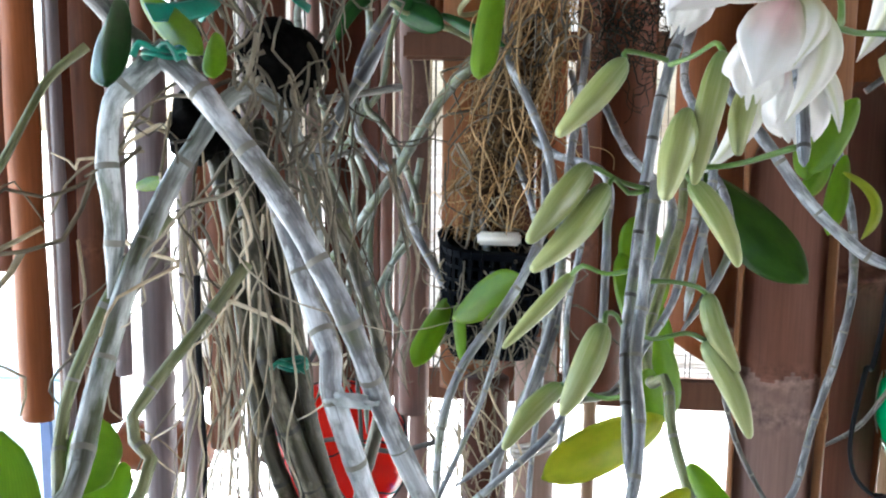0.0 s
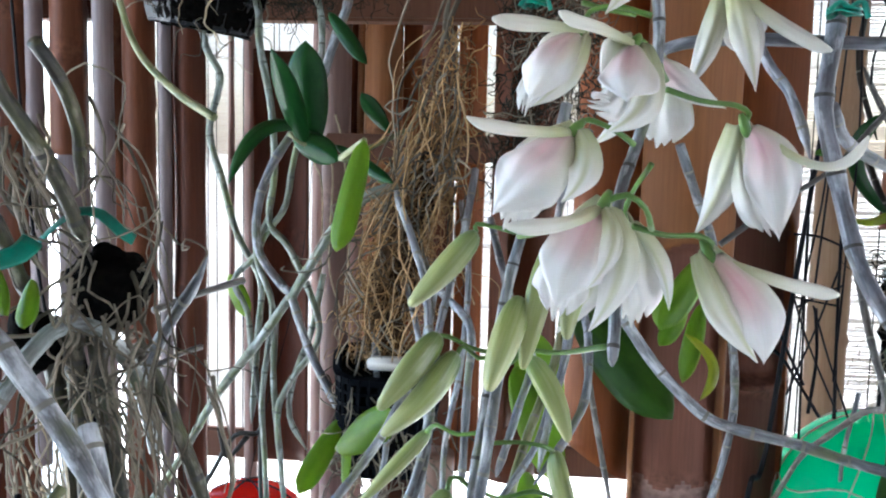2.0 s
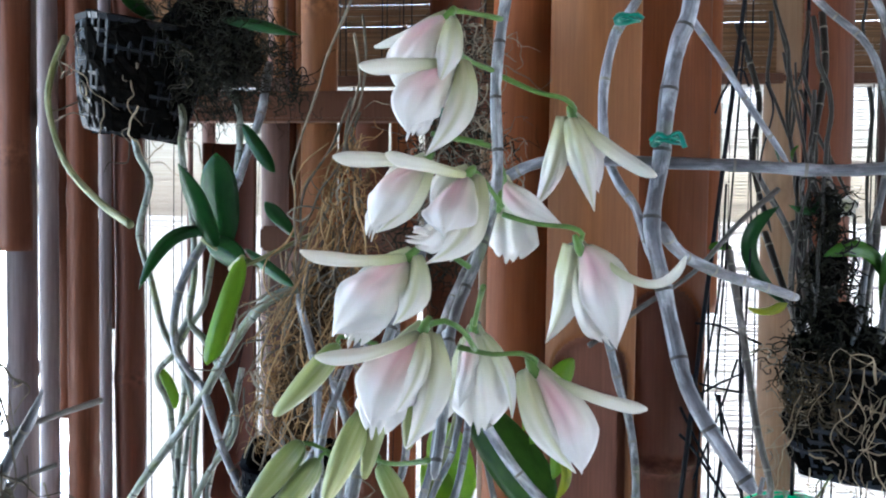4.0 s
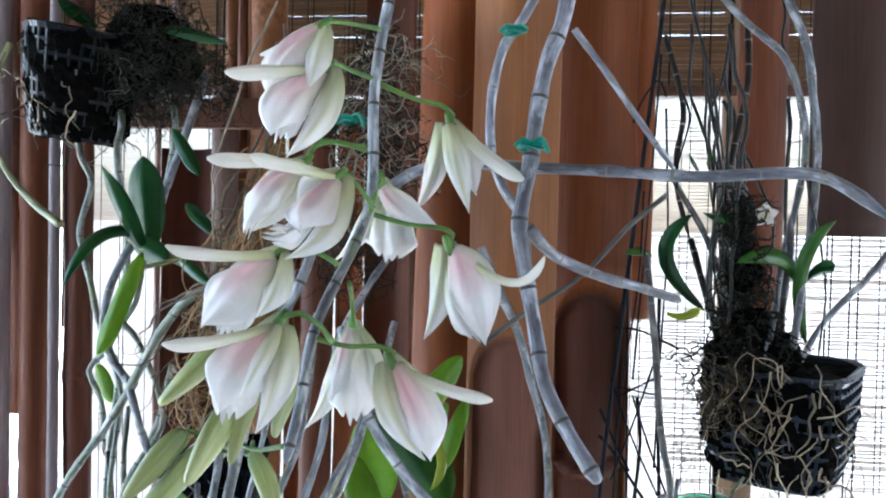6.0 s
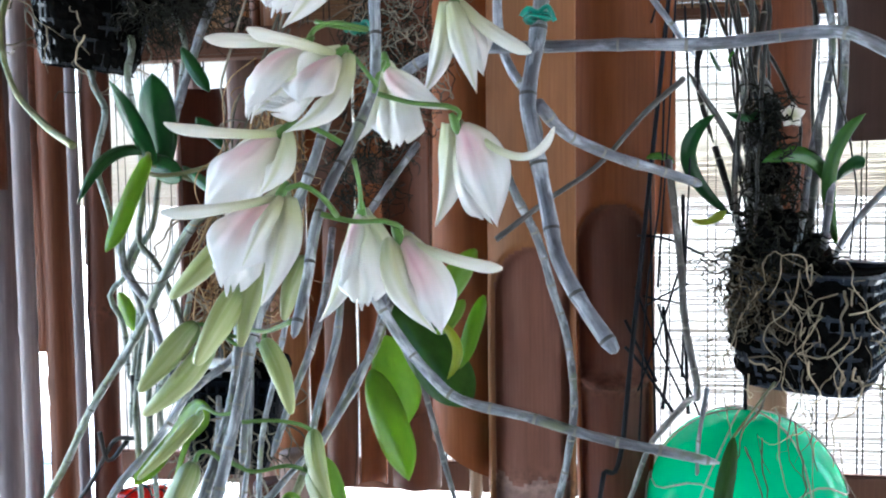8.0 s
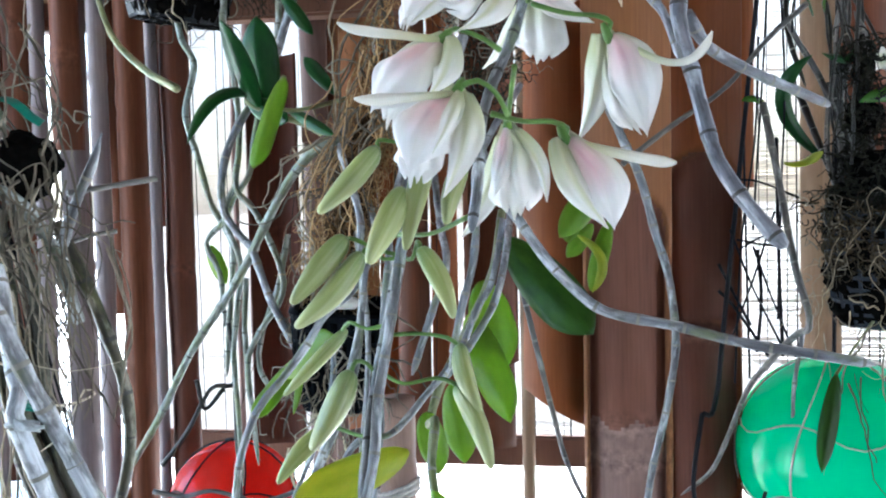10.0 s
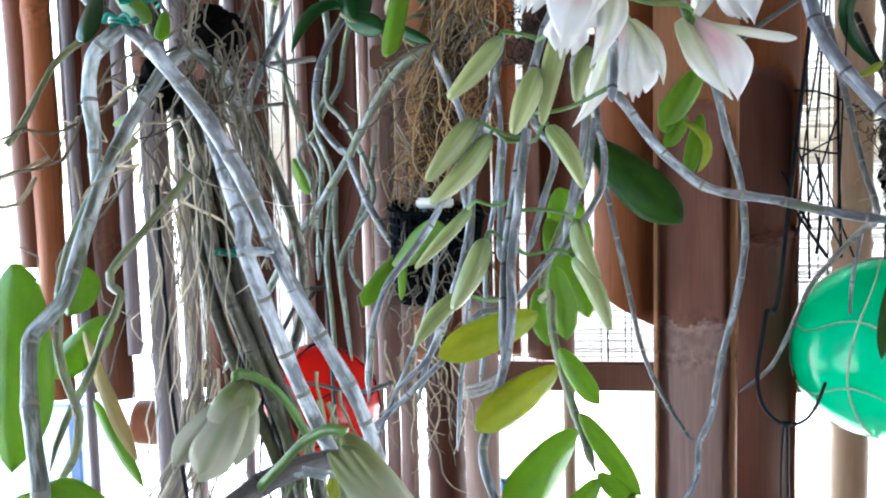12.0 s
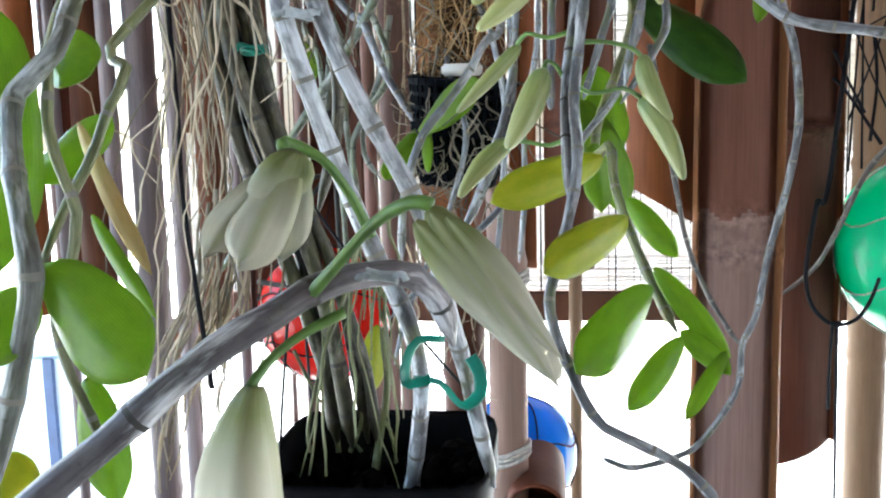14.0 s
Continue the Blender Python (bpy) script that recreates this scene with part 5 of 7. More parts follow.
bud(orchid_b, (0.214, 0.520, 1.500), (0.180, 0.505, 1.461), 0.0155, 49)
bud(orchid_b, (0.200, 0.535, 1.456), (0.167, 0.520, 1.421), 0.0096, 50)
bud(orchid_b, (0.213, 0.495, 1.440), (0.195, 0.480, 1.402), 0.0155, 51)
bud(orchid_b, (0.195, 0.515, 1.406), (0.169, 0.500, 1.378), 0.0124, 52)
bud(orchid_b, (0.258, 0.495, 1.558), (0.246, 0.480, 1.503), 0.0134, 53)
bud(orchid_b, (0.272, 0.505, 1.546), (0.265, 0.490, 1.515), 0.0124, 54)
bud(orchid_b, (0.249, 0.505, 1.503), (0.268, 0.490, 1.468), 0.0127, 55)
bud(orchid_b, (0.264, 0.535, 1.448), (0.277, 0.520, 1.414), 0.0129, 56)
bud(orchid_b, (0.263, 0.530, 1.426), (0.283, 0.515, 1.384), 0.0134, 57)
bud(orchid_b, (0.244, 0.490, 1.533), (0.232, 0.460, 1.498), 0.0160, 58)
stalk(orchid_b, 0.0011, [(0.241, 0.540, 1.558), (0.233, 0.538, 1.560), (0.221, 0.537, 1.562), (0.221, 0.535, 1.558)])
stalk(orchid_b, 0.0011, [(0.232, 0.530, 1.498), (0.221, 0.527, 1.501), (0.210, 0.523, 1.507), (0.205, 0.520, 1.508)])
stalk(orchid_b, 0.0011, [(0.232, 0.530, 1.497), (0.224, 0.527, 1.496), (0.217, 0.523, 1.503), (0.214, 0.520, 1.499)])
stalk(orchid_b, 0.0011, [(0.228, 0.520, 1.461), (0.215, 0.523, 1.458), (0.204, 0.527, 1.461), (0.199, 0.530, 1.456)])
stalk(orchid_b, 0.0011, [(0.224, 0.510, 1.433), (0.219, 0.505, 1.442), (0.214, 0.500, 1.444), (0.213, 0.495, 1.440)])
stalk(orchid_b, 0.0011, [(0.225, 0.500, 1.407), (0.216, 0.505, 1.403), (0.203, 0.510, 1.405), (0.195, 0.515, 1.406)])
stalk(orchid_b, 0.0011, [(0.242, 0.540, 1.556), (0.251, 0.525, 1.559), (0.257, 0.510, 1.563), (0.258, 0.495, 1.558)])
stalk(orchid_b, 0.0011, [(0.232, 0.530, 1.498), (0.241, 0.522, 1.496), (0.246, 0.513, 1.506), (0.249, 0.505, 1.503)])
stalk(orchid_b, 0.0011, [(0.229, 0.520, 1.455), (0.244, 0.525, 1.455), (0.258, 0.530, 1.452), (0.264, 0.535, 1.447)])
stalk(orchid_b, 0.0011, [(0.224, 0.510, 1.437), (0.236, 0.517, 1.429), (0.253, 0.523, 1.431), (0.263, 0.530, 1.426)])
leaf(orchid_b, (0.276, 0.690, 1.501), (0.339, 0.635, 1.438), 0.0400, M_LEAF_OLIVE, label='dark glossy green leaf', belly=0.6, sharp=0.55, point=3.2, seed=59)
leaf(orchid_b, (0.241, 0.500, 1.397), (0.187, 0.470, 1.377), 0.0234, M_LEAF_YELLOW, seed=60)
leaf(orchid_b, (0.252, 0.490, 1.368), (0.212, 0.425, 1.350), 0.0216, M_LEAF_YELLOW, seed=61)
leaf(orchid_b, (0.263, 0.475, 1.335), (0.225, 0.425, 1.307), 0.0264, seed=62)
leaf(orchid_b, (0.253, 0.500, 1.376), (0.275, 0.480, 1.349), 0.0138, seed=63)
leaf(orchid_b, (0.264, 0.480, 1.344), (0.296, 0.460, 1.305), 0.0138, seed=64)
leaf(orchid_b, (0.274, 0.455, 1.316), (0.248, 0.440, 1.286), 0.0144, seed=65)
leaf(orchid_b, (0.273, 0.455, 1.319), (0.294, 0.450, 1.300), 0.0124, seed=66)
leaf(orchid_b, (0.292, 0.450, 1.311), (0.273, 0.440, 1.282), 0.0084, seed=67)
leaf(orchid_b, (0.240, 0.560, 1.403), (0.245, 0.570, 1.363), 0.0190, seed=68)
leaf(orchid_b, (0.250, 0.600, 1.412), (0.257, 0.600, 1.361), 0.0220, seed=69)
leaf(orchid_b, (0.250, 0.770, 1.462), (0.272, 0.760, 1.393), 0.0425, seed=70)
leaf(orchid_b, (0.241, 0.760, 1.436), (0.275, 0.740, 1.352), 0.0340, seed=71)
leaf(orchid_b, (0.327, 0.620, 1.526), (0.324, 0.600, 1.500), 0.0140, seed=72)
leaf(orchid_b, (0.350, 0.620, 1.513), (0.337, 0.600, 1.470), 0.0128, seed=73)
leaf(orchid_b, (0.348, 0.600, 1.543), (0.319, 0.580, 1.504), 0.0186, seed=74)
leaf(orchid_b, (0.339, 0.610, 1.511), (0.323, 0.600, 1.491), 0.0120, seed=75)
leaf(orchid_b, (0.132, 0.620, 1.413), (0.174, 0.600, 1.443), 0.0247, seed=76)
leaf(orchid_b, (0.330, 0.560, 1.506), (0.337, 0.550, 1.474), 0.0060, M_LEAF_YELLOW, via=(0.343, 0.550, 1.492), seed=77)

# grey old canes of an orchid that hangs over the blooms
orchid_g = thing('orchid', (0.407, 0.580, 1.853), 'bare grey orchid canes tied with green ribbon', 'orchid')
cane(orchid_g, 0.0050, [(0.407, 0.580, 1.853), (0.409, 0.570, 1.772), (0.407, 0.565, 1.752), (0.404, 0.559, 1.735), (0.397, 0.554, 1.715), (0.392, 0.548, 1.686), (0.389, 0.543, 1.658), (0.384, 0.537, 1.624), (0.388, 0.532, 1.600), (0.395, 0.523, 1.565), (0.400, 0.512, 1.543), (0.413, 0.501, 1.520), (0.427, 0.490, 1.501)], gap=0.034, taper=0.75, ring=M_RING, material=M_CANE_GREY)
cane(orchid_g, 0.0032, [(0.396, 0.620, 1.787), (0.382, 0.614, 1.755), (0.369, 0.607, 1.733), (0.363, 0.601, 1.700), (0.364, 0.595, 1.669), (0.371, 0.589, 1.648), (0.380, 0.582, 1.634), (0.386, 0.576, 1.616), (0.390, 0.570, 1.598)], gap=0.035, material=M_CANE_GREY)
cane(orchid_g, 0.0034, [(0.389, 0.540, 1.623), (0.403, 0.560, 1.608), (0.430, 0.580, 1.596), (0.454, 0.600, 1.589), (0.482, 0.620, 1.580)], material=M_CANE_GREY)
cane(orchid_g, 0.0034, [(0.295, 0.600, 1.643), (0.324, 0.592, 1.658), (0.359, 0.583, 1.660), (0.390, 0.575, 1.658), (0.434, 0.567, 1.656), (0.480, 0.558, 1.653), (0.522, 0.550, 1.655), (0.539, 0.540, 1.653), (0.553, 0.530, 1.644), (0.568, 0.520, 1.630)], gap=0.04, taper=0.95, material=M_CANE_GREY)
stalk(orchid_g, 0.0016, [(0.358, 0.620, 1.548), (0.390, 0.625, 1.572), (0.422, 0.630, 1.594), (0.450, 0.635, 1.625), (0.474, 0.640, 1.646)], M_CANE_OLD, name='twig')
cane(orchid_g, 0.0022, [(0.412, 0.600, 1.743), (0.433, 0.610, 1.718), (0.448, 0.620, 1.699), (0.470, 0.630, 1.671), (0.481, 0.640, 1.659)], material=M_CANE_GREY)
ribbon_tie(orchid_g, (0.390, 0.535, 1.667), 0.0063, 78)
ribbon_tie(orchid_g, (0.376, 0.600, 1.743), 0.0060, 79)
ribbon_tie(orchid_b, (0.247, 0.730, 1.704), 0.0080, 80)

# basket orchid with dark leaves and long wavy canes
orchid_c = thing('orchid', (-0.017, 0.800, 1.740), 'hanging orchid in a black net basket with wavy canes', 'orchid')
net_basket(orchid_c, (-0.017, 0.800, 1.740), 0.098, 0.09, 38, 8, seed=6, bulge=0.05, material=M_NET_DARK, shrink=1.0, fill=1.04)
roots(orchid_c, [((-0.014, 0.790, 1.800), 0.0550), ((-0.011, 0.790, 1.741), 0.0612), ((-0.009, 0.790, 1.691), 0.0500)], 40, 0.0008, 31, 0.07, 0.6, M_ROOT)
roots(orchid_c, [((-0.040, 0.742, 1.778), 0.020), ((-0.020, 0.735, 1.745), 0.030), ((0.000, 0.735, 1.705), 0.030)], 5, 0.0007, 34, 0.05, 0.35, M_ROOT_TAN)
# Solid dark core added inside the moss to close its gaps.
lump(orchid_c, (0.040, 0.810, 1.771), 0.0390, 71)
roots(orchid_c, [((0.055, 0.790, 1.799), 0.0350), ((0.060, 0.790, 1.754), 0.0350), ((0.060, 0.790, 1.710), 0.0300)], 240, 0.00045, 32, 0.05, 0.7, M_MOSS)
stalk(orchid_c, 0.0025, [(-0.059, 0.760, 1.770), (-0.063, 0.746, 1.739), (-0.058, 0.732, 1.709), (-0.037, 0.718, 1.666), (-0.003, 0.704, 1.636), (0.030, 0.690, 1.618)], M_CANE_GREEN, name='root_tip')
cane(orchid_c, 0.0030, [(-0.026, 0.800, 1.735), (-0.018, 0.800, 1.681), (-0.003, 0.793, 1.654), (-0.010, 0.787, 1.611), (0.004, 0.780, 1.569), (0.016, 0.773, 1.534), (0.028, 0.767, 1.515), (0.041, 0.760, 1.493), (0.041, 0.753, 1.457), (0.040, 0.747, 1.422), (0.040, 0.740, 1.387)], material=M_CANE_SAGE, ring=M_RING_SAGE)
cane(orchid_c, 0.0036, [(0.099, 0.800, 1.752), (0.112, 0.740, 1.707), (0.104, 0.736, 1.680), (0.093, 0.731, 1.645), (0.077, 0.727, 1.614), (0.059, 0.723, 1.583), (0.051, 0.719, 1.553), (0.054, 0.714, 1.523), (0.073, 0.710, 1.499), (0.081, 0.700, 1.496), (0.095, 0.693, 1.462), (0.110, 0.685, 1.437), (0.124, 0.678, 1.417)])
cane(orchid_c, 0.0027, [(0.052, 0.812, 1.745), (0.082, 0.775, 1.708), (0.092, 0.740, 1.657), (0.088, 0.740, 1.637), (0.073, 0.740, 1.594), (0.066, 0.740, 1.556), (0.051, 0.740, 1.534), (0.042, 0.740, 1.516), (0.026, 0.740, 1.498), (0.037, 0.740, 1.473), (0.040, 0.740, 1.428)], material=M_CANE_SAGE, ring=M_RING_SAGE)
cane(orchid_c, 0.0029, [(0.018, 0.800, 1.735), (0.034, 0.775, 1.705), (0.043, 0.750, 1.675), (0.053, 0.746, 1.628), (0.057, 0.742, 1.581), (0.054, 0.739, 1.543), (0.072, 0.735, 1.522), (0.095, 0.731, 1.464), (0.073, 0.728, 1.424), (0.065, 0.724, 1.399), (0.071, 0.720, 1.347)], material=M_CANE_SAGE, ring=M_RING_SAGE)
cane(orchid_c, 0.0037, [(0.160, 0.680, 1.576), (0.136, 0.685, 1.566), (0.116, 0.690, 1.546), (0.100, 0.695, 1.523), (0.081, 0.700, 1.492), (0.082, 0.710, 1.498), (0.054, 0.718, 1.459), (0.017, 0.725, 1.411), (-0.017, 0.732, 1.354), (-0.053, 0.740, 1.303)], material=M_CANE_SAGE, ring=M_RING_SAGE)
cane(orchid_c, 0.0025, [(0.054, 0.740, 1.548), (0.044, 0.737, 1.520), (0.058, 0.733, 1.482), (0.055, 0.730, 1.444), (0.052, 0.727, 1.406), (0.056, 0.723, 1.359), (0.059, 0.720, 1.302)], material=M_CANE_SAGE, ring=M_RING_SAGE)
cane(orchid_c, 0.0025, [(0.056, 0.750, 1.468), (0.057, 0.740, 1.426), (0.064, 0.730, 1.376), (0.073, 0.720, 1.319)], material=M_CANE_SAGE, ring=M_RING_SAGE)
cane(orchid_c, 0.0025, [(0.093, 0.750, 1.504), (0.086, 0.742, 1.461), (0.075, 0.735, 1.428), (0.073, 0.728, 1.399), (0.088, 0.720, 1.376)], material=M_CANE_SAGE, ring=M_RING_SAGE)
leaf(orchid_c, (0.0909, 0.7000, 1.6002), (0.0785, 0.6600, 1.6616), 0.0225, M_LEAF_DARK, seed=82, belly=0.5, sharp=0.5)
leaf(orchid_c, (0.0916, 0.7100, 1.5962), (0.0908, 0.7000, 1.6720), 0.0317, M_LEAF_DARK, seed=83, belly=0.5, sharp=0.5)
leaf(orchid_c, (0.0909, 0.7000, 1.6108), (0.0500, 0.6600, 1.5735), 0.0130, M_LEAF_DARK, via=(0.0648, 0.6800, 1.6098), seed=84, belly=0.5, sharp=0.5)
leaf(orchid_c, (0.0809, 0.7050, 1.6091), (0.1166, 0.6900, 1.5903), 0.0210, M_LEAF_DARK, seed=85, belly=0.5, sharp=0.5)
leaf(orchid_c, (0.1123, 0.7000, 1.6010), (0.1584, 0.6700, 1.5767), 0.0095, M_LEAF_DARK, seed=86, belly=0.5, sharp=0.5)
leaf(orchid_c, (0.1497, 0.7000, 1.6104), (0.1339, 0.6800, 1.6360), 0.0130, M_LEAF_DARK, seed=87, belly=0.5, sharp=0.5)
leaf(orchid_c, (0.1001, 0.7300, 1.6957), (0.1319, 0.7100, 1.6574), 0.0123, M_LEAF_DARK, seed=81, belly=0.5, sharp=0.5)
leaf(orchid_c, (0.1591, 0.5600, 1.6025), (0.1534, 0.5200, 1.5475), 0.0150, bend=0.06, seed=88, sharp=0.35, belly=0.6, point=5.0)
stalk(orchid_c, 0.0015, [(0.1591, 0.5600, 1.6025), (0.138, 0.600, 1.593), (0.134, 0.660, 1.595), (0.155, 0.740, 1.613)], M_CANE_GREEN, name='twig')
stalk(orchid_c, 0.0022, [(0.0800, 0.7000, 1.6090), (0.0942, 0.7000, 1.6002), (0.1284, 0.7000, 1.5873), (0.1605, 0.7000, 1.5677)], M_CANE_GREEN, name='shoot')
leaf(orchid_c, (0.005, 0.790, 1.495), (0.021, 0.790, 1.460), 0.0170, seed=89)
leaf(orchid_c, (0.123, 0.675, 1.416), (0.109, 0.620, 1.382), 0.0184, seed=90)
leaf(orchid_c, (0.129, 0.675, 1.418), (0.138, 0.620, 1.386), 0.0115, seed=91)
leaf(orchid_c, (0.008, 0.780, 1.788), (-0.005, 0.740, 1.803), 0.0150, M_LEAF_DARK, seed=95)
leaf(orchid_c, (0.065, 0.780, 1.787), (0.141, 0.740, 1.765), 0.0122, M_LEAF_DARK, seed=97)
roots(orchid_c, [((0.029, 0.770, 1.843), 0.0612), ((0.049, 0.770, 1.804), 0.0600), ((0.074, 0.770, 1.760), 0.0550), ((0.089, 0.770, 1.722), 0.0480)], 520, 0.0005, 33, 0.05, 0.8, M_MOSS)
stalk(orchid_c, 0.0018, [(0.043, 0.740, 1.432), (0.048, 0.737, 1.384), (0.028, 0.735, 1.378), (0.007, 0.732, 1.342), (-0.015, 0.730, 1.314)], M_TRUNK, name='twig')
stalk(orchid_c, 0.0018, [(0.047, 0.740, 1.384), (0.048, 0.737, 1.337), (0.051, 0.733, 1.309), (0.053, 0.730, 1.262)], M_TRUNK, name='twig')
stalk(orchid_c, 0.0018, [(0.037, 0.740, 1.377), (0.022, 0.735, 1.361), (0.018, 0.730, 1.386)], M_TRUNK, name='twig')
stalk(orchid_c, 0.0018, [(-0.008, 0.700, 1.302), (0.018, 0.700, 1.299), (0.042, 0.700, 1.304), (0.080, 0.700, 1.297), (0.113, 0.700, 1.306)], M_CANE_OLD, name='twig')

# basket orchid that hangs before the bright gap
orchid_d = thing('orchid', (0.583, 0.800, 1.470), 'small orchid in a black net basket with tangled roots', 'orchid')
net_basket(orchid_d, (0.5965, 0.8260, 1.466), 0.112, 0.090, -28, 2, taper=0.93, seed=8, material=M_NET, cells=11, rows=9, width=0.0026, fill=0.99, shrink=0.975, bulge=0.07)
roots(orchid_d, [((0.545, 0.785, 1.520), 0.030), ((0.548, 0.785, 1.490), 0.030), ((0.552, 0.790, 1.462), 0.022)], 200, 0.0006, 44, 0.035, 0.8, M_MOSS_BROWN)
roots(orchid_d, [((0.575, 0.768, 1.520), 0.0460), ((0.572, 0.768, 1.484), 0.0460), ((0.572, 0.770, 1.426), 0.0400)], 40, 0.0006, 41, 0.10, 0.5, M_ROOT_TAN)
roots(orchid_d, [((0.606, 0.752, 1.525), 0.0080), ((0.610, 0.752, 1.484), 0.0080), ((0.606, 0.755, 1.432), 0.0100)], 9, 0.0009, 45, 0.09, 0.35, M_ROOT_TAN)
roots(orchid_d, [((0.515, 0.790, 1.530), 0.0200), ((0.530, 0.785, 1.500), 0.0200), ((0.520, 0.790, 1.440), 0.0250)], 40, 0.0005, 46, 0.05, 0.7, M_ROOT)
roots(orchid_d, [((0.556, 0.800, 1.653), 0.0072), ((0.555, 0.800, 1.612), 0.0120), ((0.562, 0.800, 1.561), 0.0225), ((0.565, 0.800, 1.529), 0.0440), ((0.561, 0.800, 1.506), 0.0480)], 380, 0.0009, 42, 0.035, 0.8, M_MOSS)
roots(orchid_d, [((0.556, 0.790, 1.420), 0.0480), ((0.561, 0.790, 1.374), 0.0650)], 12, 0.0007, 43, 0.10, 0.25, M_ROOT)
cane(orchid_d, 0.0032, [(0.521, 0.840, 1.848), (0.558, 0.835, 1.803), (0.590, 0.830, 1.772), (0.604, 0.825, 1.734), (0.608, 0.820, 1.691), (0.601, 0.815, 1.649), (0.590, 0.810, 1.603), (0.583, 0.805, 1.552), (0.574, 0.800, 1.511)])
cane(orchid_d, 0.0037, [(0.584, 0.840, 1.846), (0.609, 0.833, 1.782), (0.614, 0.827, 1.739), (0.617, 0.820, 1.691), (0.613, 0.813, 1.635), (0.605, 0.807, 1.580), (0.596, 0.800, 1.516)])
cane(orchid_d, 0.0029, [(0.686, 0.840, 1.612), (0.665, 0.830, 1.589), (0.636, 0.820, 1.561), (0.616, 0.810, 1.538), (0.601, 0.800, 1.512)])
cane(orchid_d, 0.0039, [(0.572, 0.840, 1.509), (0.562, 0.830, 1.558), (0.561, 0.820, 1.607), (0.561, 0.810, 1.644), (0.549, 0.800, 1.671)], material=M_CANE_OLD)
cane(orchid_d, 0.0029, [(0.546, 0.840, 1.508), (0.548, 0.830, 1.568), (0.531, 0.820, 1.616), (0.508, 0.810, 1.653), (0.495, 0.800, 1.671)], material=M_CANE_OLD)
cane(orchid_d, 0.0037, [(0.597, 0.840, 1.510), (0.595, 0.827, 1.559), (0.596, 0.813, 1.603), (0.593, 0.800, 1.635)], material=M_CANE_OLD)
cane(orchid_d, 0.0024, [(0.555, 0.840, 1.513), (0.539, 0.832, 1.548), (0.535, 0.824, 1.587), (0.539, 0.816, 1.635), (0.537, 0.808, 1.658), (0.540, 0.800, 1.685)], material=M_CANE_OLD)
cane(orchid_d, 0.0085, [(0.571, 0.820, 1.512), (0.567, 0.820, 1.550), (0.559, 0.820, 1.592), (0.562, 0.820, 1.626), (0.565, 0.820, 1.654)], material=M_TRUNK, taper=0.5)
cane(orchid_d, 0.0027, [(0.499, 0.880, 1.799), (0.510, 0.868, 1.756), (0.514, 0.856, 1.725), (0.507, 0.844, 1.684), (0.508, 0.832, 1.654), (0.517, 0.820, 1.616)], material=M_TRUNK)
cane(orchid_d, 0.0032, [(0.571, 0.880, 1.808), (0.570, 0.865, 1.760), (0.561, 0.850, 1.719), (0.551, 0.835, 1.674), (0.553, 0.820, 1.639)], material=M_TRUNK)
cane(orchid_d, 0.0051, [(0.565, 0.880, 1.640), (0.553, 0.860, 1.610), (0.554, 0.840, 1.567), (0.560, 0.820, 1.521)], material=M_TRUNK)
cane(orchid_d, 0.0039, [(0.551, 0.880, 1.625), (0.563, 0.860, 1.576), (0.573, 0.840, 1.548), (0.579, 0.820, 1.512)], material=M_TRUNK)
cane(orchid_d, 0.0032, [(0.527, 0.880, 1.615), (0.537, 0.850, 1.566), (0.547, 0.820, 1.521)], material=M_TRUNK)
leaf(orchid_d, (0.610, 0.820, 1.573), (0.549, 0.790, 1.598), 0.0152, M_LEAF_MID, via=(0.586, 0.800, 1.603), seed=98)
leaf(orchid_d, (0.613, 0.820, 1.532), (0.625, 0.790, 1.634), 0.0124, M_LEAF_MID, via=(0.603, 0.800, 1.594), seed=99)
leaf(orchid_d, (0.530, 0.820, 1.557), (0.515, 0.790, 1.637), 0.0136, M_LEAF_DARK, via=(0.495, 0.800, 1.602), seed=100)
leaf(orchid_d, (0.613, 0.820, 1.584), (0.625, 0.790, 1.599), 0.0124, M_LEAF_DARK, via=(0.618, 0.800, 1.594), seed=101)
leaf(orchid_d, (0.486, 0.820, 1.600), (0.461, 0.790, 1.603), 0.0090, M_LEAF_MID, via=(0.474, 0.800, 1.606), seed=102)
leaf(orchid_d, (0.558, 0.820, 1.649), (0.522, 0.790, 1.638), 0.0088, M_LEAF_DARK, via=(0.545, 0.800, 1.635), seed=103)
leaf(orchid_d, (0.533, 0.820, 1.673), (0.528, 0.790, 1.685), 0.0056, M_LEAF_MID, via=(0.527, 0.800, 1.678), seed=104)
leaf(orchid_d, (0.523, 0.820, 1.673), (0.510, 0.790, 1.685), 0.0048, M_LEAF_DARK, via=(0.516, 0.800, 1.678), seed=105)
leaf(orchid_d, (0.500, 0.820, 1.554), (0.523, 0.790, 1.561), 0.0088, M_LEAF_YELLOW, via=(0.511, 0.800, 1.554), seed=106)
stalk(orchid_d, 0.0010, [(0.560, 0.790, 1.425), (0.545, 0.775, 1.412), (0.5241, 0.760, 1.3888)], M_CANE_GREEN)
leaf(orchid_d, (0.5241, 0.7600, 1.3888), (0.5094, 0.7450, 1.3161), 0.0150, M_LEAF_OLIVE, seed=107)
cane(orchid_d, 0.0019, [(0.510, 0.800, 1.418), (0.503, 0.805, 1.360), (0.508, 0.810, 1.306), (0.523, 0.815, 1.291), (0.542, 0.820, 1.275)])
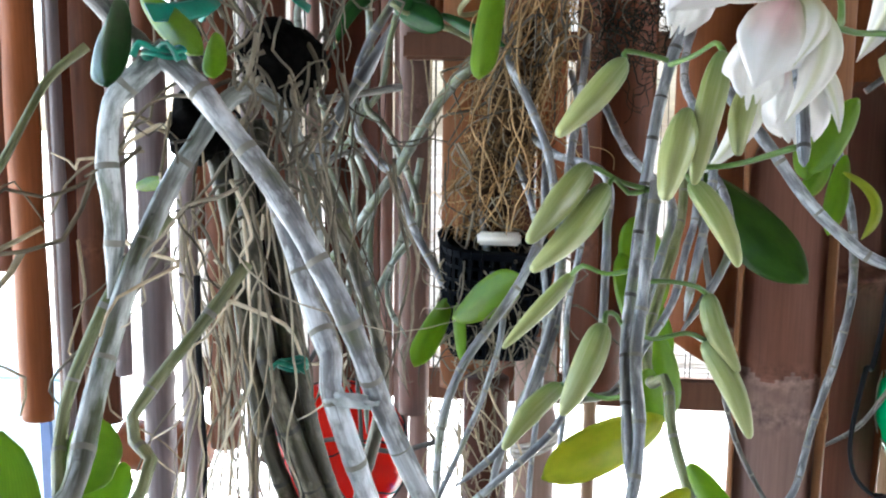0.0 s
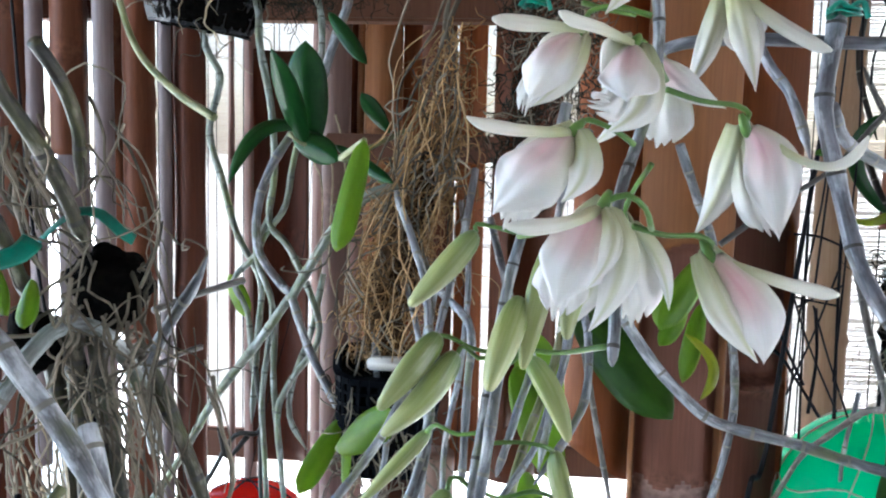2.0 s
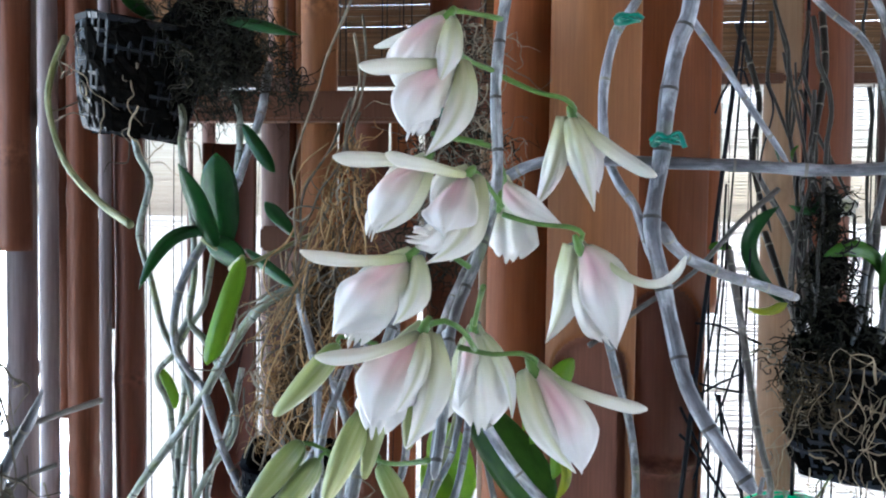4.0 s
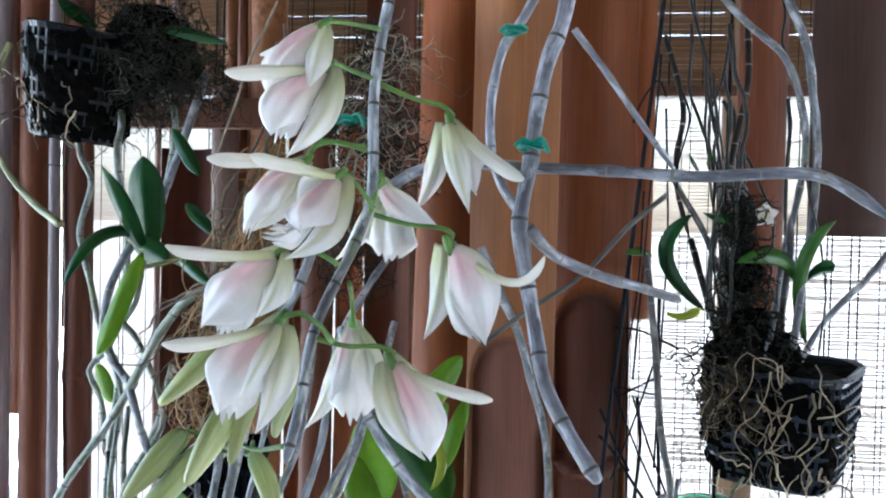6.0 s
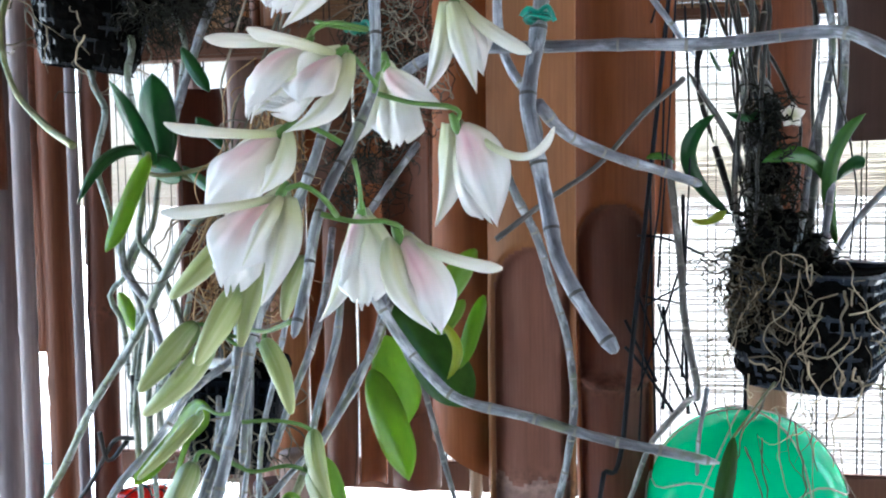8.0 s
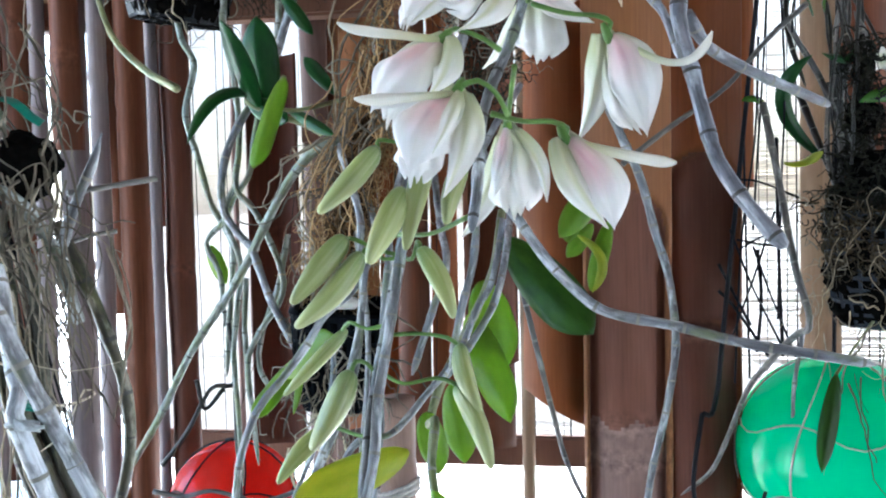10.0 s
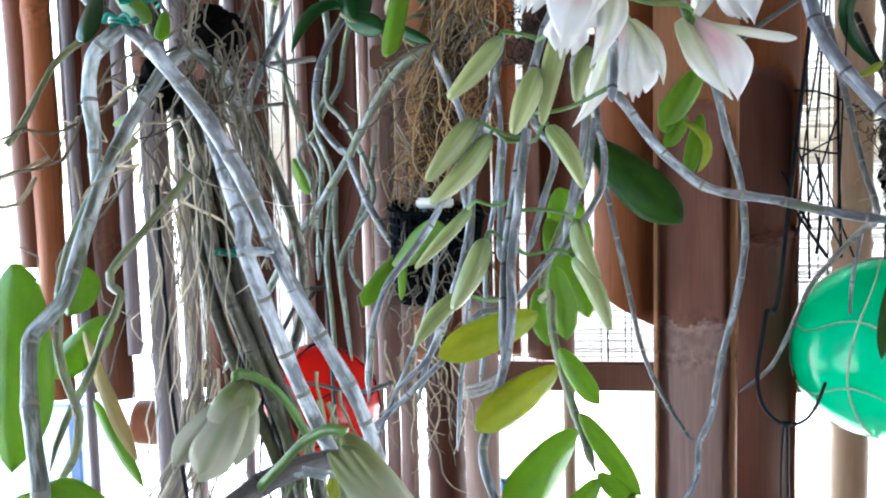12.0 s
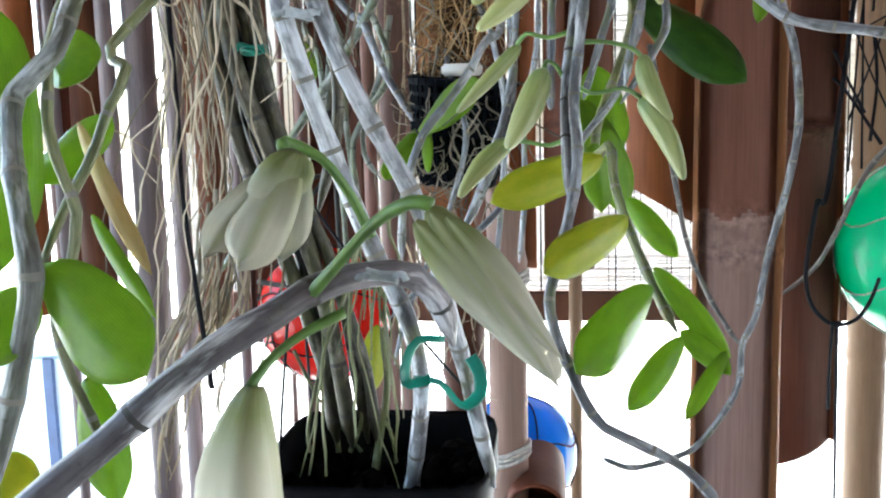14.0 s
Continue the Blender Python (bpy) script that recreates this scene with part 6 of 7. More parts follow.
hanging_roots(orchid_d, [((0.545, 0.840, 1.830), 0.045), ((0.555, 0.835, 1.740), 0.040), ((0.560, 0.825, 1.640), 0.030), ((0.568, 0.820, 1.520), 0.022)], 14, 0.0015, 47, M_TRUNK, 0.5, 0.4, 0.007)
# Solid dark cores added along the root column, behind the strands.
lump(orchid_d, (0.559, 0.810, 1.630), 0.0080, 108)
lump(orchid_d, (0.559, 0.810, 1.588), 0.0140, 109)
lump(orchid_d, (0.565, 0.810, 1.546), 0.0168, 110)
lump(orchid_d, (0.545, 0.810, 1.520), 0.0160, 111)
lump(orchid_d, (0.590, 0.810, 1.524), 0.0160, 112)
small_bloom(orchid_d, (0.582, 0.840, 1.638), 0.0110)

# tall orchid in a black pot: climbing canes, root curtain, leafy shoots and hanging buds
orchid_a = thing('orchid', (0.139, 0.430, 1.267), 'tall orchid in a black pot with grey canes and hanging roots', 'orchid')
square_pot(orchid_a, (0.141, 0.424, 1.272), 0.0490, 0.085)
cane(orchid_a, 0.0033, [(0.078, 0.350, 1.544), (0.088, 0.348, 1.536), (0.097, 0.346, 1.526), (0.111, 0.344, 1.509), (0.124, 0.342, 1.489), (0.134, 0.340, 1.471), (0.143, 0.350, 1.440), (0.153, 0.353, 1.417), (0.167, 0.356, 1.390), (0.174, 0.359, 1.370), (0.177, 0.366, 1.351), (0.181, 0.377, 1.327), (0.185, 0.389, 1.301), (0.191, 0.400, 1.266)], gap=0.022, taper=0.95, material=M_CANE_MIX)
cane(orchid_a, 0.0034, [(0.104, 0.370, 1.504), (0.111, 0.363, 1.491), (0.118, 0.357, 1.474), (0.126, 0.350, 1.459), (0.127, 0.345, 1.452), (0.134, 0.349, 1.426), (0.144, 0.354, 1.394), (0.154, 0.358, 1.367), (0.163, 0.367, 1.342), (0.165, 0.381, 1.317), (0.161, 0.396, 1.289), (0.154, 0.410, 1.254)], gap=0.022, taper=0.95, material=M_CANE_MIX)
cane(orchid_a, 0.0030, [(0.1010, 0.4300, 1.4750), (0.1020, 0.4150, 1.5040), (0.1000, 0.4000, 1.5240), (0.0960, 0.3850, 1.5350), (0.0910, 0.3790, 1.5350), (0.0860, 0.3720, 1.5300), (0.0800, 0.3660, 1.5180), (0.0750, 0.3600, 1.5070), (0.0720, 0.3400, 1.4840), (0.0710, 0.3200, 1.4560), (0.0740, 0.3000, 1.4350), (0.0632, 0.2966, 1.4238), (0.0661, 0.2880, 1.4089), (0.0755, 0.2740, 1.3954), (0.0828, 0.2650, 1.3819), (0.0833, 0.2646, 1.3731), (0.0805, 0.2641, 1.3609), (0.0779, 0.2637, 1.3509), (0.0734, 0.2630, 1.3351), (0.0664, 0.2620, 1.3140)], gap=0.03, taper=1.0, material=M_CANE_DARK)
cane(orchid_a, 0.0020, [(0.075, 0.360, 1.497), (0.064, 0.350, 1.482), (0.053, 0.340, 1.452), (0.054, 0.330, 1.437), (0.065, 0.310, 1.426), (0.064, 0.310, 1.414), (0.067, 0.310, 1.400), (0.071, 0.310, 1.389), (0.068, 0.310, 1.373), (0.061, 0.310, 1.360), (0.064, 0.310, 1.340), (0.070, 0.310, 1.325), (0.076, 0.310, 1.310)], material=M_CANE_GREEN)
cane(orchid_a, 0.0020, [(0.094, 0.372, 1.482), (0.082, 0.360, 1.463), (0.073, 0.350, 1.449), (0.069, 0.340, 1.438), (0.081, 0.330, 1.432), (0.075, 0.326, 1.419), (0.071, 0.322, 1.405), (0.064, 0.318, 1.391), (0.058, 0.314, 1.376), (0.057, 0.310, 1.366)], material=M_CANE_GREEN)
cane(orchid_a, 0.0026, [(0.100, 0.420, 1.506), (0.108, 0.415, 1.521), (0.117, 0.410, 1.534), (0.126, 0.405, 1.545), (0.134, 0.400, 1.558)], taper=0.75)
stalk(orchid_a, 0.0013, [(0.105, 0.420, 1.534), (0.113, 0.440, 1.537), (0.127, 0.460, 1.541)], M_CANE_OLD, name='twig')
stalk(orchid_a, 0.0010, [(0.105, 0.420, 1.512), (0.111, 0.430, 1.515), (0.116, 0.440, 1.516)], M_CANE_OLD, name='twig')
cane(orchid_a, 0.0032, [(0.098, 0.420, 1.521), (0.107, 0.422, 1.501), (0.117, 0.424, 1.474), (0.125, 0.426, 1.445), (0.125, 0.428, 1.415), (0.114, 0.430, 1.376)], material=M_TRUNK_OLIVE, ring=M_RING)
cane(orchid_a, 0.0034, [(0.080, 0.350, 1.546), (0.071, 0.349, 1.538), (0.065, 0.347, 1.531), (0.063, 0.346, 1.520), (0.064, 0.344, 1.509), (0.066, 0.343, 1.499), (0.066, 0.341, 1.486), (0.065, 0.340, 1.476)], material=M_CANE_PALE, label='cane wrapped in papery white sheath')
cane(orchid_a, 0.0030, [(0.049, 0.360, 1.566), (0.062, 0.357, 1.553), (0.072, 0.353, 1.547), (0.080, 0.350, 1.543)], material=M_CANE_OLD)
cane(orchid_a, 0.0034, [(0.0664, 0.4100, 1.5267), (0.0759, 0.4080, 1.4874), (0.0831, 0.4040, 1.4402), (0.0891, 0.4080, 1.4050), (0.1036, 0.4200, 1.3528), (0.1153, 0.4250, 1.3093), (0.1186, 0.4300, 1.2715)], material=M_TRUNK_OLIVE, taper=1.0, ring=M_RING)
cane(orchid_a, 0.0040, [(0.0726, 0.4160, 1.5267), (0.0773, 0.4140, 1.4874), (0.0893, 0.4100, 1.4402), (0.0953, 0.4140, 1.4050), (0.1098, 0.4260, 1.3528), (0.1167, 0.4310, 1.3093), (0.1248, 0.4360, 1.2715)], material=M_TRUNK, taper=1.0, ring=M_RING)
cane(orchid_a, 0.0036, [(0.0788, 0.4070, 1.5267), (0.0835, 0.4050, 1.4874), (0.0907, 0.4010, 1.4402), (0.1015, 0.4050, 1.4050), (0.1160, 0.4170, 1.3528), (0.1229, 0.4220, 1.3093), (0.1262, 0.4270, 1.2715)], material=M_TRUNK_OLIVE, taper=1.0, ring=M_RING)
cane(orchid_a, 0.0030, [(0.0845, 0.4140, 1.5267), (0.0892, 0.4120, 1.4874), (0.0964, 0.4080, 1.4402), (0.1024, 0.4120, 1.4050), (0.1217, 0.4240, 1.3528), (0.1286, 0.4290, 1.3093), (0.1319, 0.4340, 1.2715)], material=M_TRUNK_OLIVE, taper=1.0, ring=M_RING)
cane(orchid_a, 0.0026, [(0.0849, 0.4100, 1.5267), (0.0944, 0.4080, 1.4874), (0.1016, 0.4040, 1.4402), (0.1076, 0.4080, 1.4050), (0.1221, 0.4200, 1.3528), (0.1338, 0.4250, 1.3093), (0.1371, 0.4300, 1.2715)], material=M_TRUNK_OLIVE, taper=1.0, ring=M_RING)
hanging_roots(orchid_a, [((0.078, 0.385, 1.519), 0.0140), ((0.078, 0.385, 1.482), 0.0195), ((0.084, 0.385, 1.437), 0.0120), ((0.081, 0.385, 1.396), 0.0180), ((0.076, 0.385, 1.360), 0.0186), ((0.065, 0.385, 1.301), 0.0201)], 24, 0.00046, 113, M_ROOT_CREAM, 0.35, 0.35, 0.0030)
hanging_roots(orchid_a, [((0.073, 0.400, 1.521), 0.0240), ((0.074, 0.400, 1.483), 0.0150), ((0.078, 0.400, 1.436), 0.0180), ((0.078, 0.400, 1.394), 0.0180), ((0.077, 0.400, 1.356), 0.0165), ((0.074, 0.400, 1.296), 0.0180)], 13, 0.0006, 114, M_ROOT_TAN, 0.3, 0.35, 0.0030)
hanging_roots(orchid_a, [((0.109, 0.395, 1.546), 0.0348), ((0.112, 0.395, 1.511), 0.0240), ((0.118, 0.395, 1.474), 0.0158), ((0.125, 0.395, 1.436), 0.0089)], 34, 0.00050, 115, M_ROOT, 0.4, 0.4, 0.003)
hanging_roots(orchid_a, [((0.138, 0.400, 1.390), 0.0180), ((0.139, 0.400, 1.355), 0.0120), ((0.137, 0.400, 1.317), 0.0225), ((0.137, 0.400, 1.268), 0.0330)], 16, 0.0007, 116, M_CANE_GREEN, 0.4, 0.3, 0.003)
roots(orchid_a, [((0.078, 0.385, 1.526), 0.0240), ((0.079, 0.385, 1.499), 0.0240), ((0.081, 0.385, 1.467), 0.0204)], 14, 0.0006, 59, 0.09, 0.5, M_ROOT_CREAM)
roots(orchid_a, [((0.102, 0.385, 1.559), 0.0180), ((0.100, 0.385, 1.543), 0.0200), ((0.097, 0.385, 1.528), 0.0190)], 30, 0.0007, 66, 0.07, 0.5, M_ROOT)
hanging_roots(orchid_a, [((0.056, 0.405, 1.607), 0.0180), ((0.061, 0.405, 1.582), 0.0150), ((0.068, 0.405, 1.551), 0.0225)], 28, 0.0008, 117, M_ROOT, 0.5, 0.4, 0.004)
stalk(orchid_a, 0.0009, [(0.076, 0.375, 1.477), (0.076, 0.375, 1.450), (0.077, 0.375, 1.418), (0.077, 0.375, 1.388), (0.080, 0.375, 1.353), (0.084, 0.375, 1.314)], M_STRING, name='cord')
roots(orchid_a, [((0.072, 0.380, 1.529), 0.0120), ((0.047, 0.380, 1.514), 0.0240), ((0.018, 0.380, 1.480), 0.0120)], 10, 0.0009, 54, 0.11, 0.45, M_ROOT_TAN)
lump(orchid_a, (0.097, 0.402, 1.545), 0.0138, 61)
lump(orchid_a, (0.067, 0.402, 1.524), 0.0108, 62)
tape_wrap(orchid_a, (0.134, 0.342, 1.449), 0.0050, 63)
tape_wrap(orchid_a, (0.165, 0.310, 1.368), 0.0048, 64)
ribbon_tie(orchid_a, (0.101, 0.395, 1.444), 0.0044, 118)
ribbon_tie(orchid_a, (0.081, 0.345, 1.544), 0.0048, 119)
ribbon(orchid_a, [(0.178, 0.352, 1.339), (0.169, 0.351, 1.339), (0.165, 0.350, 1.333), (0.164, 0.350, 1.326), (0.166, 0.349, 1.324), (0.173, 0.348, 1.326)], 0.0048)
ribbon(orchid_a, [(0.167, 0.352, 1.325), (0.176, 0.351, 1.324), (0.181, 0.351, 1.318), (0.185, 0.350, 1.316), (0.190, 0.349, 1.321), (0.190, 0.349, 1.328), (0.187, 0.348, 1.334)], 0.0048)
cane(orchid_a, 0.0028, [(0.075, 0.360, 1.627), (0.079, 0.370, 1.610), (0.084, 0.380, 1.595), (0.088, 0.390, 1.576), (0.090, 0.400, 1.558)], material=M_TRUNK_OLIVE, taper=1.0, ring=M_RING)
cane(orchid_a, 0.0026, [(0.070, 0.360, 1.585), (0.074, 0.373, 1.567), (0.072, 0.387, 1.549), (0.071, 0.400, 1.536)], material=M_TRUNK_OLIVE, taper=1.0, ring=M_RING)
cane(orchid_a, 0.0024, [(0.095, 0.360, 1.627), (0.096, 0.373, 1.616), (0.094, 0.387, 1.601), (0.087, 0.400, 1.580)], material=M_TRUNK_OLIVE, taper=1.0, ring=M_RING)
roots(orchid_a, [((0.082, 0.390, 1.618), 0.0300), ((0.089, 0.390, 1.588), 0.0300), ((0.098, 0.390, 1.565), 0.0260)], 22, 0.0005, 58, 0.07, 0.4, M_ROOT)
ribbon(orchid_a, [(0.073, 0.390, 1.558), (0.080, 0.392, 1.566), (0.089, 0.394, 1.573), (0.097, 0.396, 1.572), (0.103, 0.398, 1.566), (0.107, 0.400, 1.563)], 0.0064)
ribbon(orchid_a, [(0.070, 0.360, 1.557), (0.075, 0.367, 1.558), (0.080, 0.373, 1.560), (0.081, 0.380, 1.564)], 0.0076)
cane(orchid_a, 0.0047, [(0.064, 0.270, 1.304), (0.080, 0.275, 1.317), (0.096, 0.281, 1.330), (0.111, 0.286, 1.343), (0.123, 0.292, 1.352), (0.136, 0.297, 1.359), (0.142, 0.305, 1.363), (0.151, 0.316, 1.366), (0.160, 0.327, 1.366), (0.169, 0.338, 1.364), (0.177, 0.349, 1.352), (0.180, 0.360, 1.335)], material=M_CANE_SATIN, gap=0.055, taper=0.9, ring=M_RING)
bud(orchid_a, (0.1820, 0.2900, 1.3890), (0.2160, 0.2900, 1.3430), 0.0128, 120, opening=True)
thick(part('sepal', blade_mesh((0.1840, 0.2780, 1.3890), (0.2150, 0.2820, 1.3440), 0.0140, TO_VIEW, 0.5, 0.05, 0.05, 0.45, 0.5, 0.2, 8, 18, 121, frill=0.03, point=1.5, pleat=0.10), M_BUD_PALE, orchid_a), 0.7)
thick(part('sepal', blade_mesh((0.1800, 0.2780, 1.3870), (0.2120, 0.2820, 1.3490), 0.0124, TO_VIEW, 0.5, 0.05, 0.05, 0.45, 0.5, 0.2, 8, 18, 122, frill=0.03, point=1.5, pleat=0.10), M_BUD_PALE, orchid_a), 0.7)
thick(part('sepal', blade_mesh((0.1880, 0.2780, 1.3880), (0.2160, 0.2820, 1.3510), 0.0100, TO_VIEW, 0.5, 0.05, 0.05, 0.45, 0.5, 0.2, 8, 18, 123, frill=0.03, point=1.5, pleat=0.10), M_BUD_PALE, orchid_a), 0.7)
bud(orchid_a, (0.131, 0.290, 1.340), (0.130, 0.280, 1.294), 0.0272, 124, opening=True, neck=True)
bud(orchid_a, (0.1445, 0.2980, 1.4050), (0.1305, 0.2980, 1.3800), 0.0184, 125, opening=True)
thick(part('sepal', blade_mesh((0.1445, 0.2980, 1.4050), (0.1205, 0.2880, 1.3780), 0.0132, TO_VIEW, 0.4, 0.12, 0.06, 0.7, 0.6, 0.2, 8, 16, 126, frill=0.04, point=3.0, pleat=0.10), M_BUD_PALE, orchid_a), 0.7)
thick(part('sepal', blade_mesh((0.1445, 0.2980, 1.4050), (0.1315, 0.2830, 1.3750), 0.0160, TO_VIEW, 0.4, 0.12, 0.06, 0.7, 0.6, 0.2, 8, 16, 127, frill=0.04, point=3.0, pleat=0.10), M_BUD_PALE, orchid_a), 0.7)
thick(part('sepal', blade_mesh((0.1445, 0.2980, 1.4050), (0.1385, 0.2980, 1.3760), 0.0132, TO_VIEW, 0.4, 0.12, 0.06, 0.7, 0.6, 0.2, 8, 16, 128, frill=0.04, point=3.0, pleat=0.10), M_BUD_PALE, orchid_a), 0.7)
stalk(orchid_a, 0.0017, [(0.143, 0.305, 1.362), (0.154, 0.300, 1.373), (0.166, 0.295, 1.385), (0.177, 0.291, 1.391), (0.183, 0.290, 1.390)])
stalk(orchid_a, 0.0015, [(0.1605, 0.3180, 1.3790), (0.1555, 0.3130, 1.3920), (0.1485, 0.3080, 1.4030), (0.1395, 0.3030, 1.4080), (0.1405, 0.2980, 1.4060)])
stalk(orchid_a, 0.0015, [(0.153, 0.310, 1.357), (0.142, 0.303, 1.352), (0.133, 0.297, 1.345), (0.129, 0.290, 1.338)])
leaf(orchid_a, (0.052, 0.305, 1.449), (0.048, 0.300, 1.369), 0.0330, seed=129)
leaf(orchid_a, (0.0841, 0.2680, 1.3772), (0.1157, 0.2580, 1.3519), 0.0250, seed=130)
leaf(orchid_a, (0.058, 0.360, 1.419), (0.038, 0.340, 1.396), 0.0220, seed=131)
leaf(orchid_a, (0.0763, 0.2750, 1.3710), (0.0673, 0.2550, 1.3546), 0.0224, seed=132)
leaf(orchid_a, (0.057, 0.340, 1.416), (0.089, 0.320, 1.367), 0.0068, M_LEAF_DRY, seed=133)
leaf(orchid_a, (0.054, 0.350, 1.384), (0.080, 0.340, 1.349), 0.0072, seed=134)
leaf(orchid_a, (0.053, 0.340, 1.328), (0.067, 0.330, 1.286), 0.0180, seed=135)
leaf(orchid_a, (0.043, 0.310, 1.312), (0.044, 0.300, 1.295), 0.0220, M_LEAF_YELLOW, seed=136)
leaf(orchid_a, (0.036, 0.320, 1.380), (0.039, 0.310, 1.392), 0.0080, seed=138)
leaf(orchid_a, (0.060, 0.360, 1.561), (0.072, 0.330, 1.534), 0.0140, M_LEAF_DARK, seed=139)
leaf(orchid_a, (0.058, 0.380, 1.565), (0.090, 0.350, 1.544), 0.0100, seed=140)
leaf(orchid_a, (0.086, 0.370, 1.552), (0.089, 0.360, 1.538), 0.0080, seed=141)
leaf(orchid_a, (0.054, 0.380, 1.505), (0.069, 0.370, 1.507), 0.0048, seed=144)
leaf(orchid_a, (0.065, 0.330, 1.445), (0.063, 0.320, 1.426), 0.0220, seed=146)
stalk(orchid_a, 0.0016, [(0.001, 0.450, 1.556), (-0.010, 0.442, 1.544), (-0.015, 0.435, 1.531), (-0.023, 0.428, 1.511), (-0.028, 0.420, 1.499)], M_CANE_GREEN, name='root_tip')
hanging_roots(orchid_a, [((0.0835, 0.4000, 1.3908), 0.0080), ((0.0766, 0.4000, 1.3562), 0.0100), ((0.0608, 0.4000, 1.3181), 0.0140), ((0.0548, 0.4000, 1.2662), 0.0180)], 18, 0.00060, 151, M_ROOT_CREAM, 0.2, 0.5, 0.003)
hanging_roots(orchid_a, [((0.0876, 0.4050, 1.3695), 0.0060), ((0.0796, 0.4050, 1.3362), 0.0080), ((0.0652, 0.4050, 1.3045), 0.0120), ((0.0574, 0.4050, 1.2616), 0.0160)], 10, 0.0008, 152, M_ROOT_TAN, 0.2, 0.6, 0.002)
stalk(orchid_a, 0.0011, [(0.1127, 0.4300, 1.3588), (0.1149, 0.4300, 1.3208), (0.1172, 0.4300, 1.2845), (0.1191, 0.4300, 1.2687)], M_CANE_GREEN, name='shoot')
stalk(orchid_a, 0.0009, [(0.1243, 0.4300, 1.3310), (0.1285, 0.4300, 1.3080), (0.1301, 0.4300, 1.2846), (0.1243, 0.4300, 1.2688)], M_CANE_GREEN, name='shoot')
stalk(orchid_a, 0.0016, [(0.1418, 0.4300, 1.3259), (0.1422, 0.4300, 1.3003), (0.1374, 0.4300, 1.2716), (0.1357, 0.4300, 1.2611)], M_CANE_GREEN, name='shoot')
stalk(orchid_a, 0.0009, [(0.1192, 0.4300, 1.3310), (0.1101, 0.4300, 1.3001), (0.1052, 0.4300, 1.2790), (0.1060, 0.4300, 1.2684)], M_CANE_GREEN, name='shoot')
stalk(orchid_a, 0.0008, [(0.1315, 0.4300, 1.3208), (0.1344, 0.4300, 1.2951), (0.1428, 0.4300, 1.2796), (0.1450, 0.4300, 1.2691)], M_CANE_GREEN, name='shoot')
stalk(orchid_a, 0.0007, [(0.1004, 0.4300, 1.3156), (0.1099, 0.4300, 1.2949), (0.1197, 0.4300, 1.2819), (0.1295, 0.4300, 1.2689)], M_CANE_GREEN, name='shoot')
leaf(orchid_a, (0.1330, 0.4600, 1.3204), (0.1286, 0.4550, 1.2865), 0.0150, M_LEAF_YELLOW, seed=153)

# thin bare canes before the bamboo
orchid_h = thing('orchid', (0.349, 0.720, 1.607), 'thin bare orchid canes that fork low down', 'orchid')
cane(orchid_h, 0.0034, [(0.349, 0.720, 1.607), (0.364, 0.730, 1.572), (0.378, 0.740, 1.541), (0.389, 0.750, 1.500), (0.399, 0.750, 1.465), (0.404, 0.754, 1.414), (0.398, 0.758, 1.366), (0.386, 0.762, 1.312), (0.378, 0.766, 1.261), (0.369, 0.770, 1.236), (0.363, 0.760, 1.202), (0.335, 0.750, 1.163), (0.311, 0.740, 1.152), (0.278, 0.730, 1.147), (0.255, 0.720, 1.158)], taper=0.7)
cane(orchid_h, 0.0022, [(0.287, 0.700, 1.470), (0.298, 0.710, 1.417), (0.309, 0.720, 1.366), (0.318, 0.730, 1.327), (0.333, 0.740, 1.290), (0.357, 0.750, 1.249), (0.367, 0.760, 1.239)], material=M_CANE_OLD)
cane(orchid_h, 0.0030, [(0.4793, 0.8000, 1.6009), (0.4837, 0.7600, 1.5320), (0.4840, 0.7200, 1.4790), (0.490, 0.700, 1.437), (0.486, 0.725, 1.424), (0.471, 0.750, 1.397), (0.461, 0.775, 1.372), (0.449, 0.800, 1.325), (0.439, 0.825, 1.290), (0.417, 0.850, 1.261)], material=M_CANE_OLD, taper=0.6)

# glossy floats in rope nets
net_float((0.550, 0.860, 1.302), 0.0840, M_BALL_GREEN, M_ROPE, 'glossy green float in a pale rope net')
net_float((0.018, 0.800, 1.257), 0.0590, M_BALL_RED, M_STRING, 'glossy red float in a rope net', 0.0003, None, 0.2)
net_float((0.184, 0.870, 1.105), 0.0560, M_BALL_BLUE, M_STRING, 'glossy blue float in a dark string net', 0.0003, None, 0.06)
hook_and_cords((0.443, 0.780, 1.251))

# dark cords strung in the bright gap
cord_net = thing('garden_cord', (0.461, 0.800, 1.570), 'thin black cords strung across the gap', 'cord')
stalk(cord_net, 0.0008, [(0.476, 0.800, 1.655), (0.473, 0.800, 1.575), (0.462, 0.800, 1.491), (0.456, 0.800, 1.373)], M_STRING, 'strand', 5)
stalk(cord_net, 0.0008, [(0.453, 0.800, 1.500), (0.469, 0.800, 1.456), (0.494, 0.800, 1.402)], M_STRING, 'strand', 5)
stalk(cord_net, 0.0008, [(0.488, 0.800, 1.514), (0.473, 0.800, 1.465), (0.455, 0.800, 1.414)], M_STRING, 'strand', 5)
stalk(cord_net, 0.0008, [(0.487, 0.800, 1.767), (0.480, 0.800, 1.639), (0.475, 0.800, 1.563), (0.471, 0.800, 1.499)], M_STRING, 'strand', 5)
stalk(cord_net, 0.0008, [(0.492, 0.800, 1.723), (0.496, 0.800, 1.617), (0.493, 0.800, 1.527), (0.490, 0.800, 1.426)], M_STRING, 'strand', 5)
stalk(cord_net, 0.0008, [(0.471, 0.800, 1.486), (0.485, 0.800, 1.445), (0.504, 0.800, 1.395)], M_STRING, 'strand', 5)
